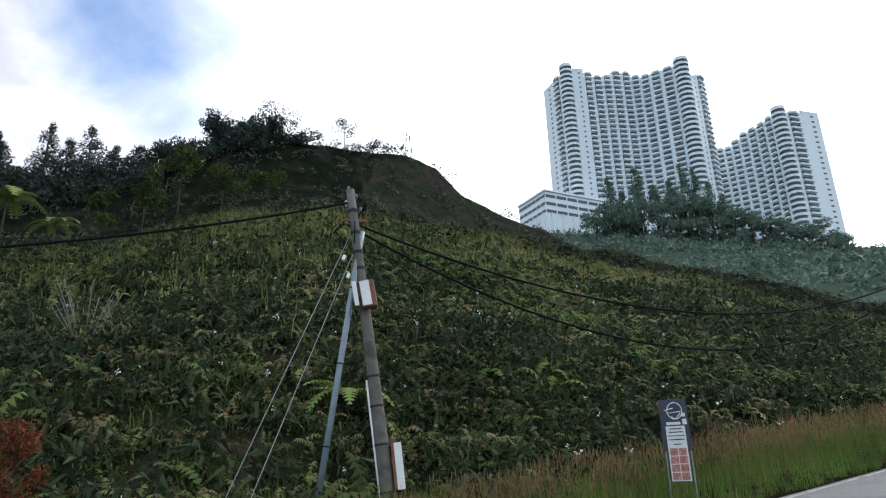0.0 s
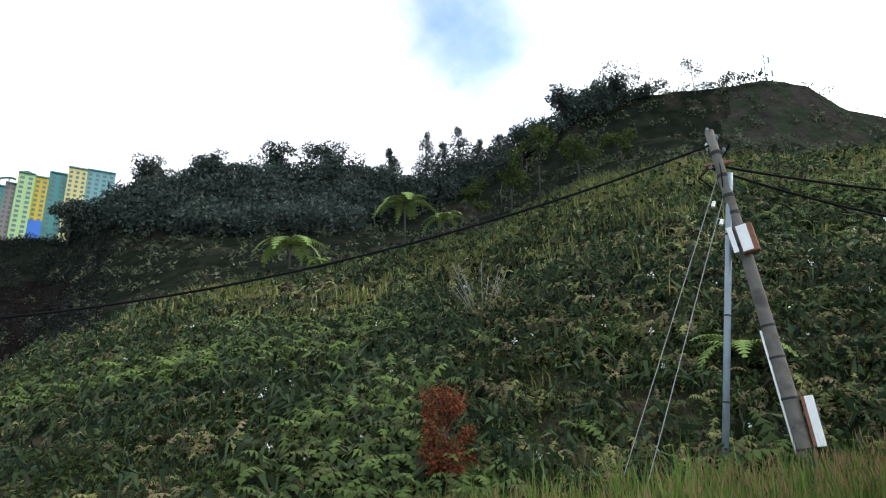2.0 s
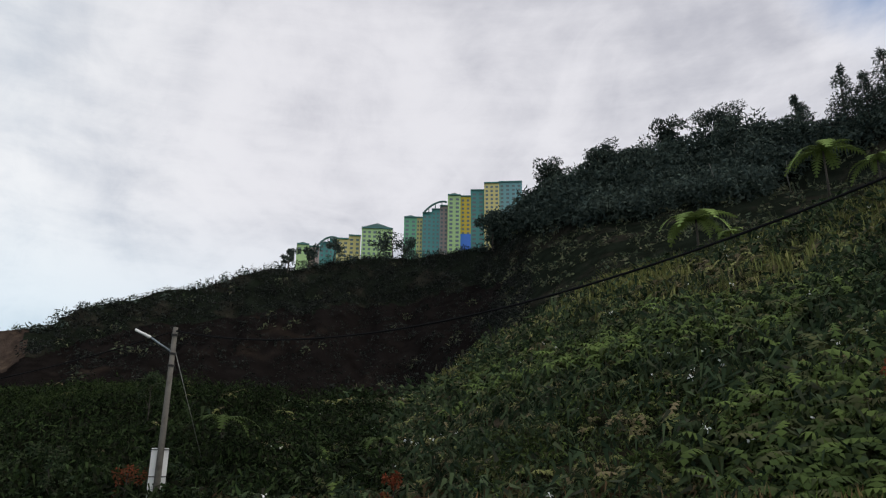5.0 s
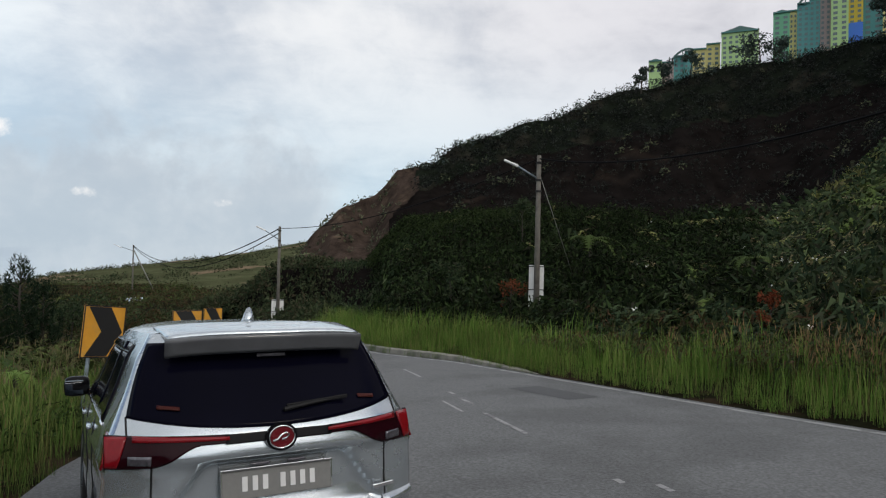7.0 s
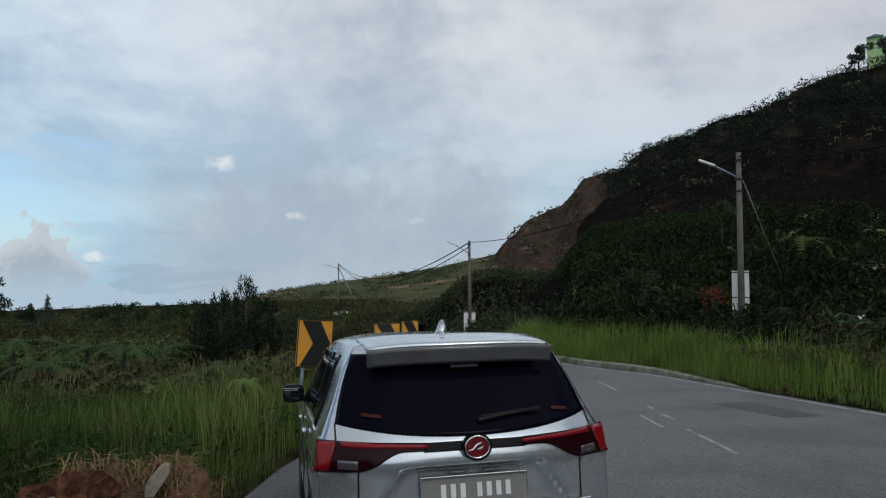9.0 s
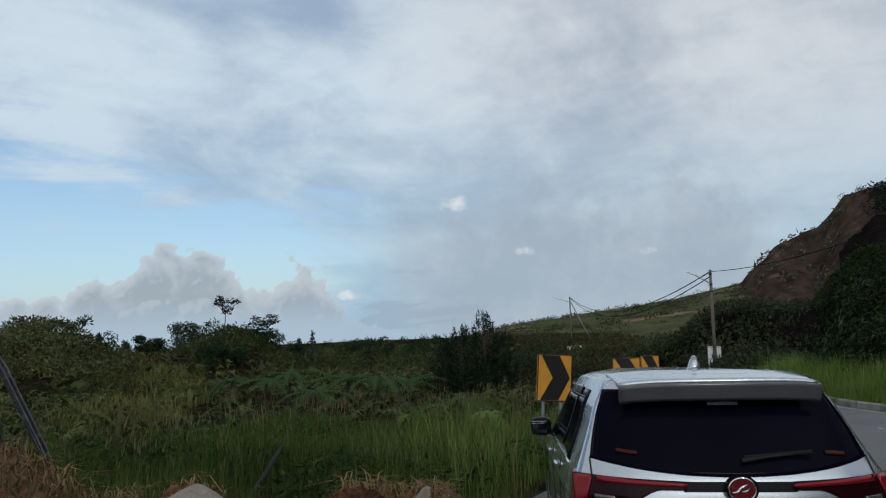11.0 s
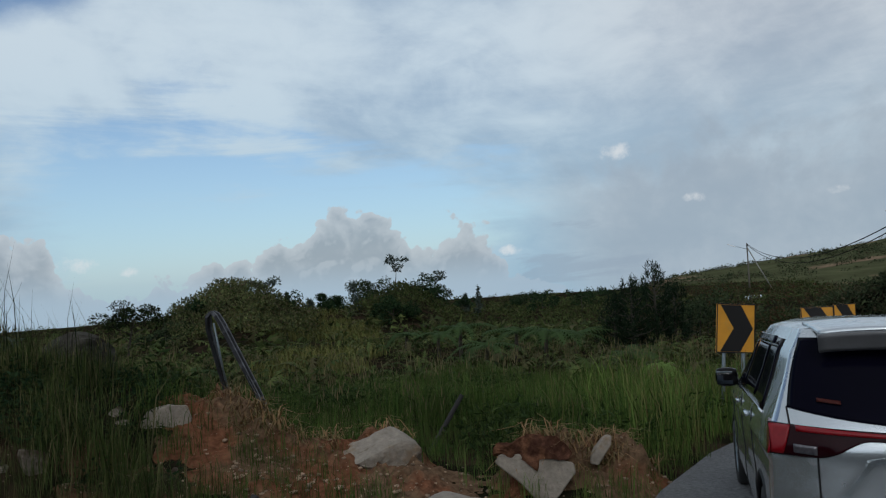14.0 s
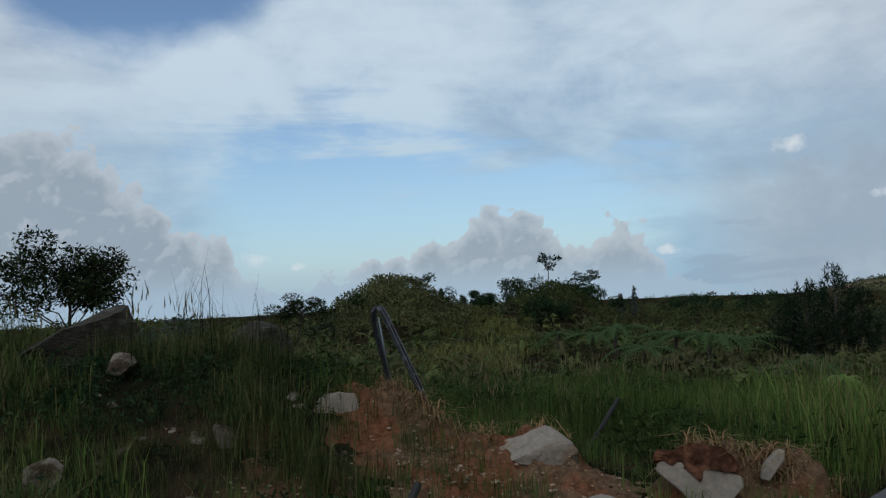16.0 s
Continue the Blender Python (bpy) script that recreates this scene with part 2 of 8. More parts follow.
# cut hill's shade as near-black leaves; the one paler leaf stands for lit tops
M["shaded_cut_leaf"] = leaf("shaded_cut_hill_leaf", [(0.008, 0.010, 0.009), (0.013, 0.016, 0.014), (0.044, 0.050, 0.044), (0.017, 0.015, 0.015), (0.010, 0.013, 0.012)])
M["dark_grass"] = leaf("bank_grass_blade", [(0.024, 0.038, 0.014), (0.046, 0.072, 0.022), (0.08, 0.10, 0.035), (0.12, 0.10, 0.055)])
M["foot_leaf"] = leaf("foot_shrub_leaf", [(0.022, 0.034, 0.012), (0.045, 0.066, 0.020), (0.085, 0.120, 0.034), (0.030, 0.038, 0.016), (0.060, 0.056, 0.028)])
M["plateau_leaf"] = leaf("plateau_leaf", [(0.022, 0.036, 0.014), (0.045, 0.066, 0.022), (0.080, 0.104, 0.034), (0.068, 0.060, 0.032), (0.030, 0.046, 0.018)])
M["mound_leaf"] = leaf("mound_leaf", [(0.040, 0.055, 0.024), (0.070, 0.088, 0.036), (0.115, 0.130, 0.052), (0.10, 0.085, 0.048), (0.030, 0.042, 0.020)])
# greens along the bench top, also darkened to carry the shade there
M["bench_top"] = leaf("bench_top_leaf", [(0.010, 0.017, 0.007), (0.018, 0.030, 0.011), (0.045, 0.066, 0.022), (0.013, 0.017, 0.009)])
M["field_scrub"] = leaf("field_scrub_leaf", [(0.016, 0.030, 0.011), (0.030, 0.052, 0.017), (0.055, 0.080, 0.026)])
M["deep_green"] = leaf("deep_green_leaf", [(0.011, 0.024, 0.012), (0.019, 0.040, 0.018), (0.036, 0.062, 0.026)])
M["olive_grass"] = leaf("olive_grass_blade", [(0.13, 0.155, 0.050), (0.185, 0.20, 0.070), (0.25, 0.235, 0.09), (0.11, 0.115, 0.05)])
# olive grass, brightened so its colour carries the sunlit patch of the plateau
M["plateau_olive"] = leaf("lit_plateau_grass_blade", [(0.075, 0.092, 0.028), (0.115, 0.125, 0.038), (0.150, 0.135, 0.052), (0.058, 0.080, 0.026)])
M["dry_grass"] = leaf("dry_grass_head", [(0.24, 0.14, 0.07), (0.20, 0.135, 0.07), (0.15, 0.125, 0.06)])
M["straw"] = leaf("straw_stalk", [(0.10, 0.095, 0.05), (0.15, 0.125, 0.065), (0.075, 0.085, 0.04)])
M["light_grass"] = leaf("light_grass_blade", [(0.040, 0.074, 0.018), (0.068, 0.116, 0.027), (0.10, 0.150, 0.038), (0.135, 0.115, 0.05)])
M["rust_leaf"] = leaf("rust_leaf", [(0.050, 0.038, 0.022), (0.085, 0.048, 0.028), (0.048, 0.060, 0.026), (0.034, 0.050, 0.022), (0.070, 0.078, 0.034)])
M["red_leaf"] = leaf("red_leaf", [(0.16, 0.038, 0.02), (0.22, 0.06, 0.03), (0.12, 0.05, 0.025), (0.07, 0.05, 0.025)])
M["bark"] = material("bark", (0.045, 0.038, 0.03), rough=0.9, scale=8, bump=0.8)
M["pale_bark"] = material("pale_bark", (0.10, 0.098, 0.085), rough=0.9, scale=8, bump=0.5)
# shading of the cut faces painted into the soil, darker than real earth
M["soil"] = material("shaded_soil", (0.009, 0.0075, 0.007), rough=0.95, spec=0.0, vary=0.5, scale=0.6, bump=1.0, bump_scale=1.2, second=(0.020, 0.015, 0.012), second_scale=0.18, second_at=(0.55, 0.72), stretch=(1, 1, 0.25), coords="P")
M["soil_brown"] = material("brown_eroded_soil", (0.044, 0.032, 0.026), rough=0.95, spec=0.0, vary=0.6, scale=0.9, bump=1.0, bump_scale=1.3, second=(0.098, 0.070, 0.050), second_scale=0.42, second_at=(0.52, 0.72), stretch=(1, 1, 0.22), coords="P")
M["soil_top"] = material("grey_brown_soil", (0.034, 0.030, 0.027), rough=0.95, spec=0.0, vary=0.5, scale=0.8, bump=1.0, bump_scale=1.2, second=(0.026, 0.032, 0.021), second_scale=0.35, second_at=(0.42, 0.56), coords="P")
M["far_grass"] = material("far_hill_grass", (0.066, 0.072, 0.038), rough=0.95, spec=0.0, vary=0.4, scale=0.12, bump=0.6, bump_scale=0.3, second=(0.17, 0.125, 0.085), second_scale=0.035, second_at=(0.55, 0.62), coords="P")
# both hill grounds are darkened to stand for shadow between the plants
M["shaded_undergrowth"] = material("shaded_undergrowth", (0.011, 0.013, 0.007), rough=0.95, spec=0.0, vary=0.5, scale=0.9, bump=0.8, second=(0.05, 0.04, 0.028), second_scale=0.2, coords="P")
M["shaded_hill_undergrowth"] = material("shaded_hill_undergrowth", (0.010, 0.013, 0.009), rough=0.95, spec=0.0, vary=0.5, scale=0.7, bump=0.9, second=(0.024, 0.022, 0.017), second_scale=0.25, coords="P")
# ground of the tower hill, lightened to carry the distance haze
M["hazed_wood_ground"] = material("hazed_wooded_ground", (0.060, 0.086, 0.066), rough=0.95, spec=0.0, vary=0.4, scale=0.12, bump=0.8, bump_scale=0.3, second=(0.060, 0.080, 0.055), second_scale=0.04, coords="P")
M["asphalt"] = material("worn_asphalt", (0.120, 0.123, 0.126), rough=0.85, vary=0.62, scale=26, bump=1.0, bump_scale=45, second=(0.090, 0.092, 0.094), second_scale=0.55, second_at=(0.42, 0.66), coords="P")

# soil under the grass, its base blackened as shadow seen through gaps
M["shaded_tuft_soil"] = material("shaded_verge_soil", (0.012, 0.012, 0.007), rough=0.95, spec=0.0, vary=0.4, scale=2.0, bump=0.7, second=(0.030, 0.021, 0.014), second_scale=0.9, second_at=(0.48, 0.6), coords="P")


# ---------------------------------------------------------------- builders
def obj(name, bm, mat, parent=None, smooth=False, label=""):
    me = bpy.data.meshes.new(name)
    bm.normal_update()
    bm.to_mesh(me)
    bm.free()
    for m in (mat if isinstance(mat, (list, tuple)) else [mat]):
        me.materials.append(m)
    if smooth:
        me.polygons.foreach_set("use_smooth", [True] * len(me.polygons))
    ob = new(name, me)
    if parent:
        ob.parent = parent
    if label:
        tagged(ob, label)
    return ob


def part(name, bm, mat, parent, label="", smooth=False):
    return obj(name, bm, mat, parent, smooth, label)


def thing(name, m, label, category, group="", kind=""):
    e = new(name)
    e.matrix_world = m
    return tagged(e, label, category, group, kind)


def box(bm, size, at=(0, 0, 0), turn=None, bevel=0.0):
    m = Matrix.Translation(at) @ (turn.to_4x4() if turn else Matrix()) @ Matrix.Diagonal((*size, 1))
    r = bmesh.ops.create_cube(bm, size=1, matrix=m)
    if bevel:
        es = list({e for v in r["verts"] for e in v.link_edges})
        bmesh.ops.bevel(bm, geom=es, offset=bevel, segments=2, affect="EDGES", profile=0.6)


def tube(bm, points, radii, sides=8, caps=True):
    """A tube through points, with a radius each."""
    pts = [Vector(p) for p in points]
    if isinstance(radii, (int, float)):
        radii = [radii] * len(pts)
    radii = [float(r) for r in radii]
    rings = []
    for i, p in enumerate(pts):
        d = (pts[min(i + 1, len(pts) - 1)] - pts[max(i - 1, 0)]).normalized()
        a = d.orthogonal().normalized() if abs(d.z) > 0.9 else Vector((-d.y, d.x, 0)).normalized()
        b = d.cross(a)
        rings.append([bm.verts.new(p + radii[i] * (math.cos(k * 2 * math.pi / sides) * a + math.sin(k * 2 * math.pi / sides) * b)) for k in range(sides)])
    for r0, r1 in zip(rings, rings[1:]):
        for k in range(sides):
            bm.faces.new((r0[k], r0[(k + 1) % sides], r1[(k + 1) % sides], r1[k]))
    if caps:
        bm.faces.new(rings[0][::-1])
        bm.faces.new(rings[-1])


def prism(bm, outline, depth, m=Matrix()):
    """An outline in x, z pulled along y by depth."""
    a = [bm.verts.new(m @ Vector((x, 0, z))) for x, z in outline]
    b = [bm.verts.new(m @ Vector((x, depth, z))) for x, z in outline]
    n = len(a)
    fs = [bm.faces.new(a), bm.faces.new(b[::-1])]
    for i in range(n):
        fs.append(bm.faces.new((a[i], b[i], b[(i + 1) % n], a[(i + 1) % n])))
    bmesh.ops.recalc_face_normals(bm, faces=fs)


def mesh_arrays(name, verts, tris, mat, smooth=False):
    """A mesh object from arrays of places and triangles."""
    me = bpy.data.meshes.new(name)
    me.vertices.add(len(verts))
    me.vertices.foreach_set("co", np.asarray(verts, np.float32).ravel())
    k = tris.shape[1]
    me.loops.add(tris.size)
    me.loops.foreach_set("vertex_index", tris.astype(np.int32).ravel())
    me.polygons.add(len(tris))
    me.polygons.foreach_set("loop_start", np.arange(0, tris.size, k, dtype=np.int32))
    if smooth:
        me.polygons.foreach_set("use_smooth", np.ones(len(tris), bool))
    for m in (mat if isinstance(mat, (list, tuple)) else [mat]):
        me.materials.append(m)
    me.update(calc_edges=True)
    return new(name, me)


def grid_tris(nu, nv):
    i = np.arange(nu * nv).reshape(nu, nv)
    a, b, c, d = i[:-1, :-1].ravel(), i[1:, :-1].ravel(), i[1:, 1:].ravel(), i[:-1, 1:].ravel()
    return np.stack((a, b, c, d), 1)


def fbm(p, scale, octaves=4, seed=0.0):
    """Smooth value noise over an (n, 3) array, about -1 to 1."""
    out, amp, tot = np.zeros(len(p)), 1.0, 0.0
    q = np.asarray(p) * scale + seed * 17.3
    for _ in range(octaves):
        f = np.floor(q).astype(np.int64)
        w = q - f
        w = w * w * (3 - 2 * w)
        acc = 0
        for dx in (0, 1):
            for dy in (0, 1):
                for dz in (0, 1):
                    h = ((f[:, 0] + dx) * 374761393 + (f[:, 1] + dy) * 668265263 + (f[:, 2] + dz) * 2147483647) & 0xFFFFFFFF
                    h = ((h ^ (h >> 13)) * 1274126177) & 0xFFFFFFFF
                    h = (h ^ (h >> 16)) / 4294967295.0
                    acc = acc + h * (w[:, 0] if dx else 1 - w[:, 0]) * (w[:, 1] if dy else 1 - w[:, 1]) * (w[:, 2] if dz else 1 - w[:, 2])
        out += amp * (acc * 2 - 1)
        tot += amp
        amp *= 0.5
        q = q * 2.03 + 5.1
    return out / tot


# ---------------------------------------------------------------- plan: s runs down the road, v towards the hill
HEAD, SIDE = direction(120), direction(30)
ROAD_Z = ((-140, 13.5), (-60, 8.0), (-30, 4.1), (-12, 1.66), (-4, 0.45), (0, 0.02), (4, -0.30), (8, -0.60), (20, -1.42), (46, -3.0), (90, -4.9), (110, -5.5), (200, -7.5))
FAR_EDGE = ((-140, 10.0), (-20, 9.6), (-8, 9.2), (12, 9.5), (19, 9.6), (23, 8.8), (35, 8.2), (45, 10.5), (60, 15), (80, 22), (110, 34), (140, 46))
HILL_FOOT = FAR_EDGE[:6] + ((35, 7.6), (50, 6.2), (70, 5.6), (90, 7.2), (110, 10.5), (140, 16))
NEAR_EDGE = ((-140, -1.0), (-20, -1.0), (6.5, -0.9), (9, -0.4), (14, 1.9), (20, 2.9), (35, 3.0), (45, 5.0), (60, 9.0), (80, 16), (110, 28), (140, 40))


def along(table, s):
    return np.interp(s, [a for a, b in table], [b for a, b in table])


def road_at(s, v, lift=0.0):
    p = HEAD * s + SIDE * v
    return Vector((p.x, p.y, float(along(ROAD_Z, s)) + lift))


def spot(az, r, z):
    d = direction(az)
    return (d.x * r, d.y * r, z)


def ground_height(x, y):
    """Height of the open ground, for arrays."""
    s, v = x * HEAD.x + y * HEAD.y, x * SIDE.x + y * SIDE.y
    r = np.hypot(x, y)
    left = np.maximum(0, -1.0 - v)
    z = along(ROAD_Z, np.clip(s, -60, 62)) * np.clip(1 - left / 400, 0.2, 1) - 0.018 * left
    # bank of spoil behind the car's parking place
    az = np.degrees(np.arctan2(-x, y)) % 360
    z += 1.32 * np.exp(-((az - 182) / 19) ** 4 - ((r - 9.3) / 2.3) ** 2)
    z += 0.5 * np.exp(-((az - 161) / 7) ** 2 - ((r - 8.3) / 1.5) ** 2)
    z += 0.16 * np.exp(-((az - 149) / 6) ** 2 - ((r - 7.7) / 1.0) ** 2)
    z += 0.2 * np.exp(-((az - 134) / 4) ** 2 - ((r - 7.6) / 0.8) ** 2)
    z += np.where(left > 2, 0.12 * fbm(np.stack((x, y, 0 * x), 1), 0.35, 3), 0) * np.clip(left - 2, 0, 1)
    # low hills of the plateau
    for a, rr, wa, wr, h in ((159.5, 60, 4.2, 13, 4.3), (146, 70, 3.6, 14, 3.4), (152, 62, 4.5, 14, 1.6), (165, 62, 3, 12, 1.0)):
        z += h * np.exp(-((az - a) / wa) ** 2 - ((r - rr) / wr) ** 2)
    z -= np.maximum(0, r - 135) * np.where(v < 0, 0.085, 0.03)
    z -= np.where(v > 12, 1.0, 0) + 0.07
    return z


def build_ground():
    rs = np.concatenate(([0.01], np.linspace(0.6, 14, 46), np.geomspace(14.5, 4700, 90)))
    azs = np.radians(np.linspace(0, 360, 289))
    A, R = np.meshgrid(azs, rs, indexing="ij")
    x, y = -np.sin(A).ravel() * R.ravel(), np.cos(A).ravel() * R.ravel()
    v = np.stack((x, y, ground_height(x, y)), 1)
    ob = mesh_arrays("ground", v, grid_tris(289, len(rs))[:, ::-1], M["shaded_tuft_soil"], True)
    return tagged(ob, "open ground under grass and ferns, plant shadow put into its soil colour", "ground", kind="structure")


build_ground()


# hill rings: azimuth, distance from the road's bend, height
CREST = ((-48, 120, 15.5), (-40, 104, 17), (-32.4, 86, 17.7), (-21, 64, 19.4), (-5.5, 49, 19.6), (11.5, 42, 19.6), (19, 41, 18.2), (28, 40, 14.7),
         (35, 40, 13.5), (41, 41, 12.5), (46.5, 42, 12), (52, 43, 11.3), (56, 44.5, 10), (61, 46, 7.7), (65, 47, 5.7), (69, 48, 4.1), (76, 48, 3.9),
         (84, 48, 5.0), (93, 50, 5.4), (97.5, 52, 4.4), (100.5, 54, 1.2), (107.5, 55, 0.9), (110, 57, -1.5), (114, 60, -3.4))
RIDGE = ((-48, 160, 27), (-40, 150, 30), (-32, 140, 32.8), (-24, 125, 37.6), (-16, 110, 38.5), (-10.5, 98, 37), (-8.6, 96, 39.4), (-5, 92, 40.4), (-1.7, 88, 42.0),
         (0.8, 86, 45.3), (5, 83, 46.0), (11.7, 79, 45.0), (15, 78, 44.3), (19, 77, 42.5), (22, 76, 39), (26, 75, 35), (34, 75, 31.5), (42, 77, 34), (48, 78, 33),
         (52, 80, 33), (57, 84, 32), (59.5, 86, 29.5), (61.5, 87, 26.5), (67, 90, 26.6))
RIDGE_CUT = ((74, 90, 25.4), (79, 88, 23.6), (83, 86, 21.4), (86, 85, 18.8), (91, 83, 16.4), (93.4, 82, 15.3), (95.6, 81, 12.8), (98.4, 80, 11.9), (100.3, 79, 8.8),
             (102.6, 78, 7.5), (104.8, 76, 4.4), (106.2, 74, 1.8), (108, 72, -0.5), (114, 70, -3.6))
AZ = np.linspace(-48, 114, 541)


def ring(table):
    a = [k[0] for k in table]
    return np.interp(AZ, a, [k[1] for k in table]), np.interp(AZ, a, [k[2] for k in table])


def foot_ring():
    """The hill's foot: a line 3.4 m behind the far road edge."""
    rs, zs = [], []
    ss = np.linspace(-140, 140, 1500)
    vv = along(HILL_FOOT, ss) + 3.2
    p = np.stack([HEAD.x * ss + SIDE.x * vv, HEAD.y * ss + SIDE.y * vv], 1)
    az = np.degrees(np.arctan2(-p[:, 0], p[:, 1]))
    r, z = np.hypot(p[:, 0], p[:, 1]), along(ROAD_Z, ss) + 0.55
    k = np.argsort(az)
    return np.interp(AZ, az[k], r[k]), np.interp(AZ, az[k], z[k])


def loft(rings, steps, rough, power=None, seed=1.0):
    """A sheet through rings of (distance, height) over AZ."""
    rows = []
    for i, (a, b) in enumerate(zip(rings, rings[1:])):
        for t in np.linspace(0, 1, steps[i], endpoint=False):
            tz = t ** (power[i] if power else 1)
            rows.append((a[0] * (1 - t) + b[0] * t, a[1] * (1 - tz) + b[1] * tz))
    rows.append(rings[-1])
    r, z = np.array([q[0] for q in rows]).T, np.array([q[1] for q in rows]).T
    A = np.radians(AZ)[:, None] + 0 * r
    p = np.stack((-np.sin(A) * r, np.cos(A) * r, z), 2)
    flat = p.reshape(-1, 3)
    n = fbm(flat, 0.13, 4, seed) * rough
    ramp = np.clip(np.arange(r.shape[1]) / 4.0, 0, 1)[None, :]
    p[:, :, 2] += n.reshape(r.shape) * ramp
    return p


def sheet(name, p, mats, pick=None, label="", category="hill"):
    nu, nv = p.shape[:2]
    ob = mesh_arrays(name, p.reshape(-1, 3), grid_tris(nu, nv)[:, ::-1], mats, True)
    if pick is not None:
        c = (p[:-1, :-1] + p[1:, 1:]).reshape(-1, 3) / 2
        ob.data.polygons.foreach_set("material_index", pick(c).astype(np.int32))
    return tagged(ob, label, category, kind="structure")


def azimuth(c):
    return np.degrees(np.arctan2(-c[:, 0], c[:, 1]))


foot, crest = foot_ring(), ring(CREST)
ridge = ring(RIDGE + RIDGE_CUT)
bench = np.clip((AZ - 62) / 6, 0, 1)
inner = (crest[0] + 8 + 2 * bench, crest[1] + 2.4 * (1 - bench) - 0.2)
face = (ridge[0] * 0.82 + inner[0] * 0.18, inner[1] + (ridge[1] - inner[1]) * (0.62 + 0.10 * bench))
back = (ridge[0] + 22, ridge[1] - 3)
beyond = (ridge[0] + 60, ridge[1] - 24)

P_SLOPE = loft([foot, crest, inner], [44, 8], 0.9, [0.92, 1.0])
# the bank beyond the lamp pole is cut steep
_t = np.clip((np.hypot(P_SLOPE[:, :, 0], P_SLOPE[:, :, 1]) - foot[0][:, None]) / (crest[0] - foot[0])[:, None], 0, 1)
_s = np.clip((_t - 0.62) / 0.22, 0, 1)
_s = foot[1][:, None] + (crest[1] - foot[1])[:, None] * (0.12 * _t + 0.88 * _s * _s * (3 - 2 * _s))
_w = np.clip((AZ - 98.5) / 2, 0, 1)[:, None] * (np.arange(P_SLOPE.shape[1]) <= 44)[None, :]
P_SLOPE[:, :, 2] = P_SLOPE[:, :, 2] * (1 - _w) + (_s + 0.25 * fbm(P_SLOPE.reshape(-1, 3), 0.4, 3, 5.0).reshape(_s.shape)) * _w
P_UPPER = loft([inner, face, ridge, back, beyond], [26, 12, 8, 6], 1.3, [1.0, 0.9, 1.0, 1.0], 2.0)
# gullies worn down the bare faces
_rad = np.hypot(P_UPPER[:, :, 0], P_UPPER[:, :, 1])
_az = np.repeat(AZ[:, None], P_UPPER.shape[1], 1)
_k = np.stack((_az.ravel() * 0.55, P_UPPER[:, :, 2].ravel() * 0.05, _rad.ravel() * 0.02), 1)
_cut = np.clip(np.minimum((_az - 60) / 6, 1), 0, 1) + np.clip(np.minimum((8 - _az) / 4, (_az + 14) / 4), 0, 1)
P_UPPER[:, :, 2] += (fbm(_k, 1.0, 3, 8.0).reshape(_az.shape) * 1.6 - 0.2) * np.clip(_cut, 0, 1) * np.sin(np.clip(np.arange(P_UPPER.shape[1]) / 38.0, 0, 1) * math.pi)[None, :]
P_UPPER[:, 0] = P_SLOPE[:, -1]


def slope_mat(c):
    az = azimuth(c)
    r = np.hypot(c[:, 0], c[:, 1])
    n = fbm(c, 0.12, 3, 4.0)
    return np.where((az > 99.5 + n) & (r > np.interp(az, AZ, foot[0] * 0.42 + crest[0] * 0.58)), 1, 0)


def upper_mat(c):
    az, r = azimuth(c), np.hypot(c[:, 0], c[:, 1])
    n = fbm(c, 0.09, 4, 3.0) * 7
    top = np.interp(az, AZ, ridge[1])
    low = np.interp(az, AZ, inner[1])
    h = (c[:, 2] - low) / np.maximum(1.0, top - low)
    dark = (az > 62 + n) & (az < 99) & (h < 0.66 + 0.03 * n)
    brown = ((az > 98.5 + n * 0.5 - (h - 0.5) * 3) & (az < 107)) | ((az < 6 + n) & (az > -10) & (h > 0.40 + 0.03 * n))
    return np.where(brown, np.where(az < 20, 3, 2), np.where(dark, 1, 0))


sheet("hillside", P_SLOPE, [M["shaded_undergrowth"], M["soil"]], slope_mat, "steep hillside beneath dense ferns, plant shadow put into its soil colour", "hillside")
sheet("upper_hill", P_UPPER, [M["shaded_hill_undergrowth"], M["soil"], M["soil_brown"], M["soil_top"]], upper_mat, "upper hill with bare cut faces, shade in their colour, and brown eroded soil")


def polar_hill(name, az0, az1, crest_table, near, back_r, near_z, back_z, rough, label, seed, mat="shaded_undergrowth"):
    az = np.linspace(az0, az1, 160)
    a = [k[0] for k in crest_table]
    cr, cz = np.interp(az, a, [k[1] for k in crest_table]), np.interp(az, a, [k[2] for k in crest_table])
    rows = []
    for t in np.linspace(0, 1, 40):
        rows.append((near * (1 - t) + cr * t, near_z * (1 - t) + cz * t))
    for t in np.linspace(0.05, 1, 14):
        rows.append((cr * (1 - t) + back_r * t, cz * (1 - t) + back_z * t))
    r, z = np.array([q[0] for q in rows]).T, np.array([q[1] + 0 * az for q in rows]).T
    A = np.radians(az)[:, None] + 0 * r
    p = np.stack((-np.sin(A) * r, np.cos(A) * r, z), 2)
    p[:, :, 2] += fbm(p.reshape(-1, 3), 0.03, 4, seed).reshape(r.shape) * rough
    sheet(name, p, [M[mat]], None, label)
    return p


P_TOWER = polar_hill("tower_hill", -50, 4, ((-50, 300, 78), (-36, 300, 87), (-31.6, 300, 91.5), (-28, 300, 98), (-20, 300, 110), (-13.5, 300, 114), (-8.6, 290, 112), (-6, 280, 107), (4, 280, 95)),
                     128, 430, 14, 105, 2.5, "wooded hill carrying the tower blocks", 6.0, "hazed_wood_ground")
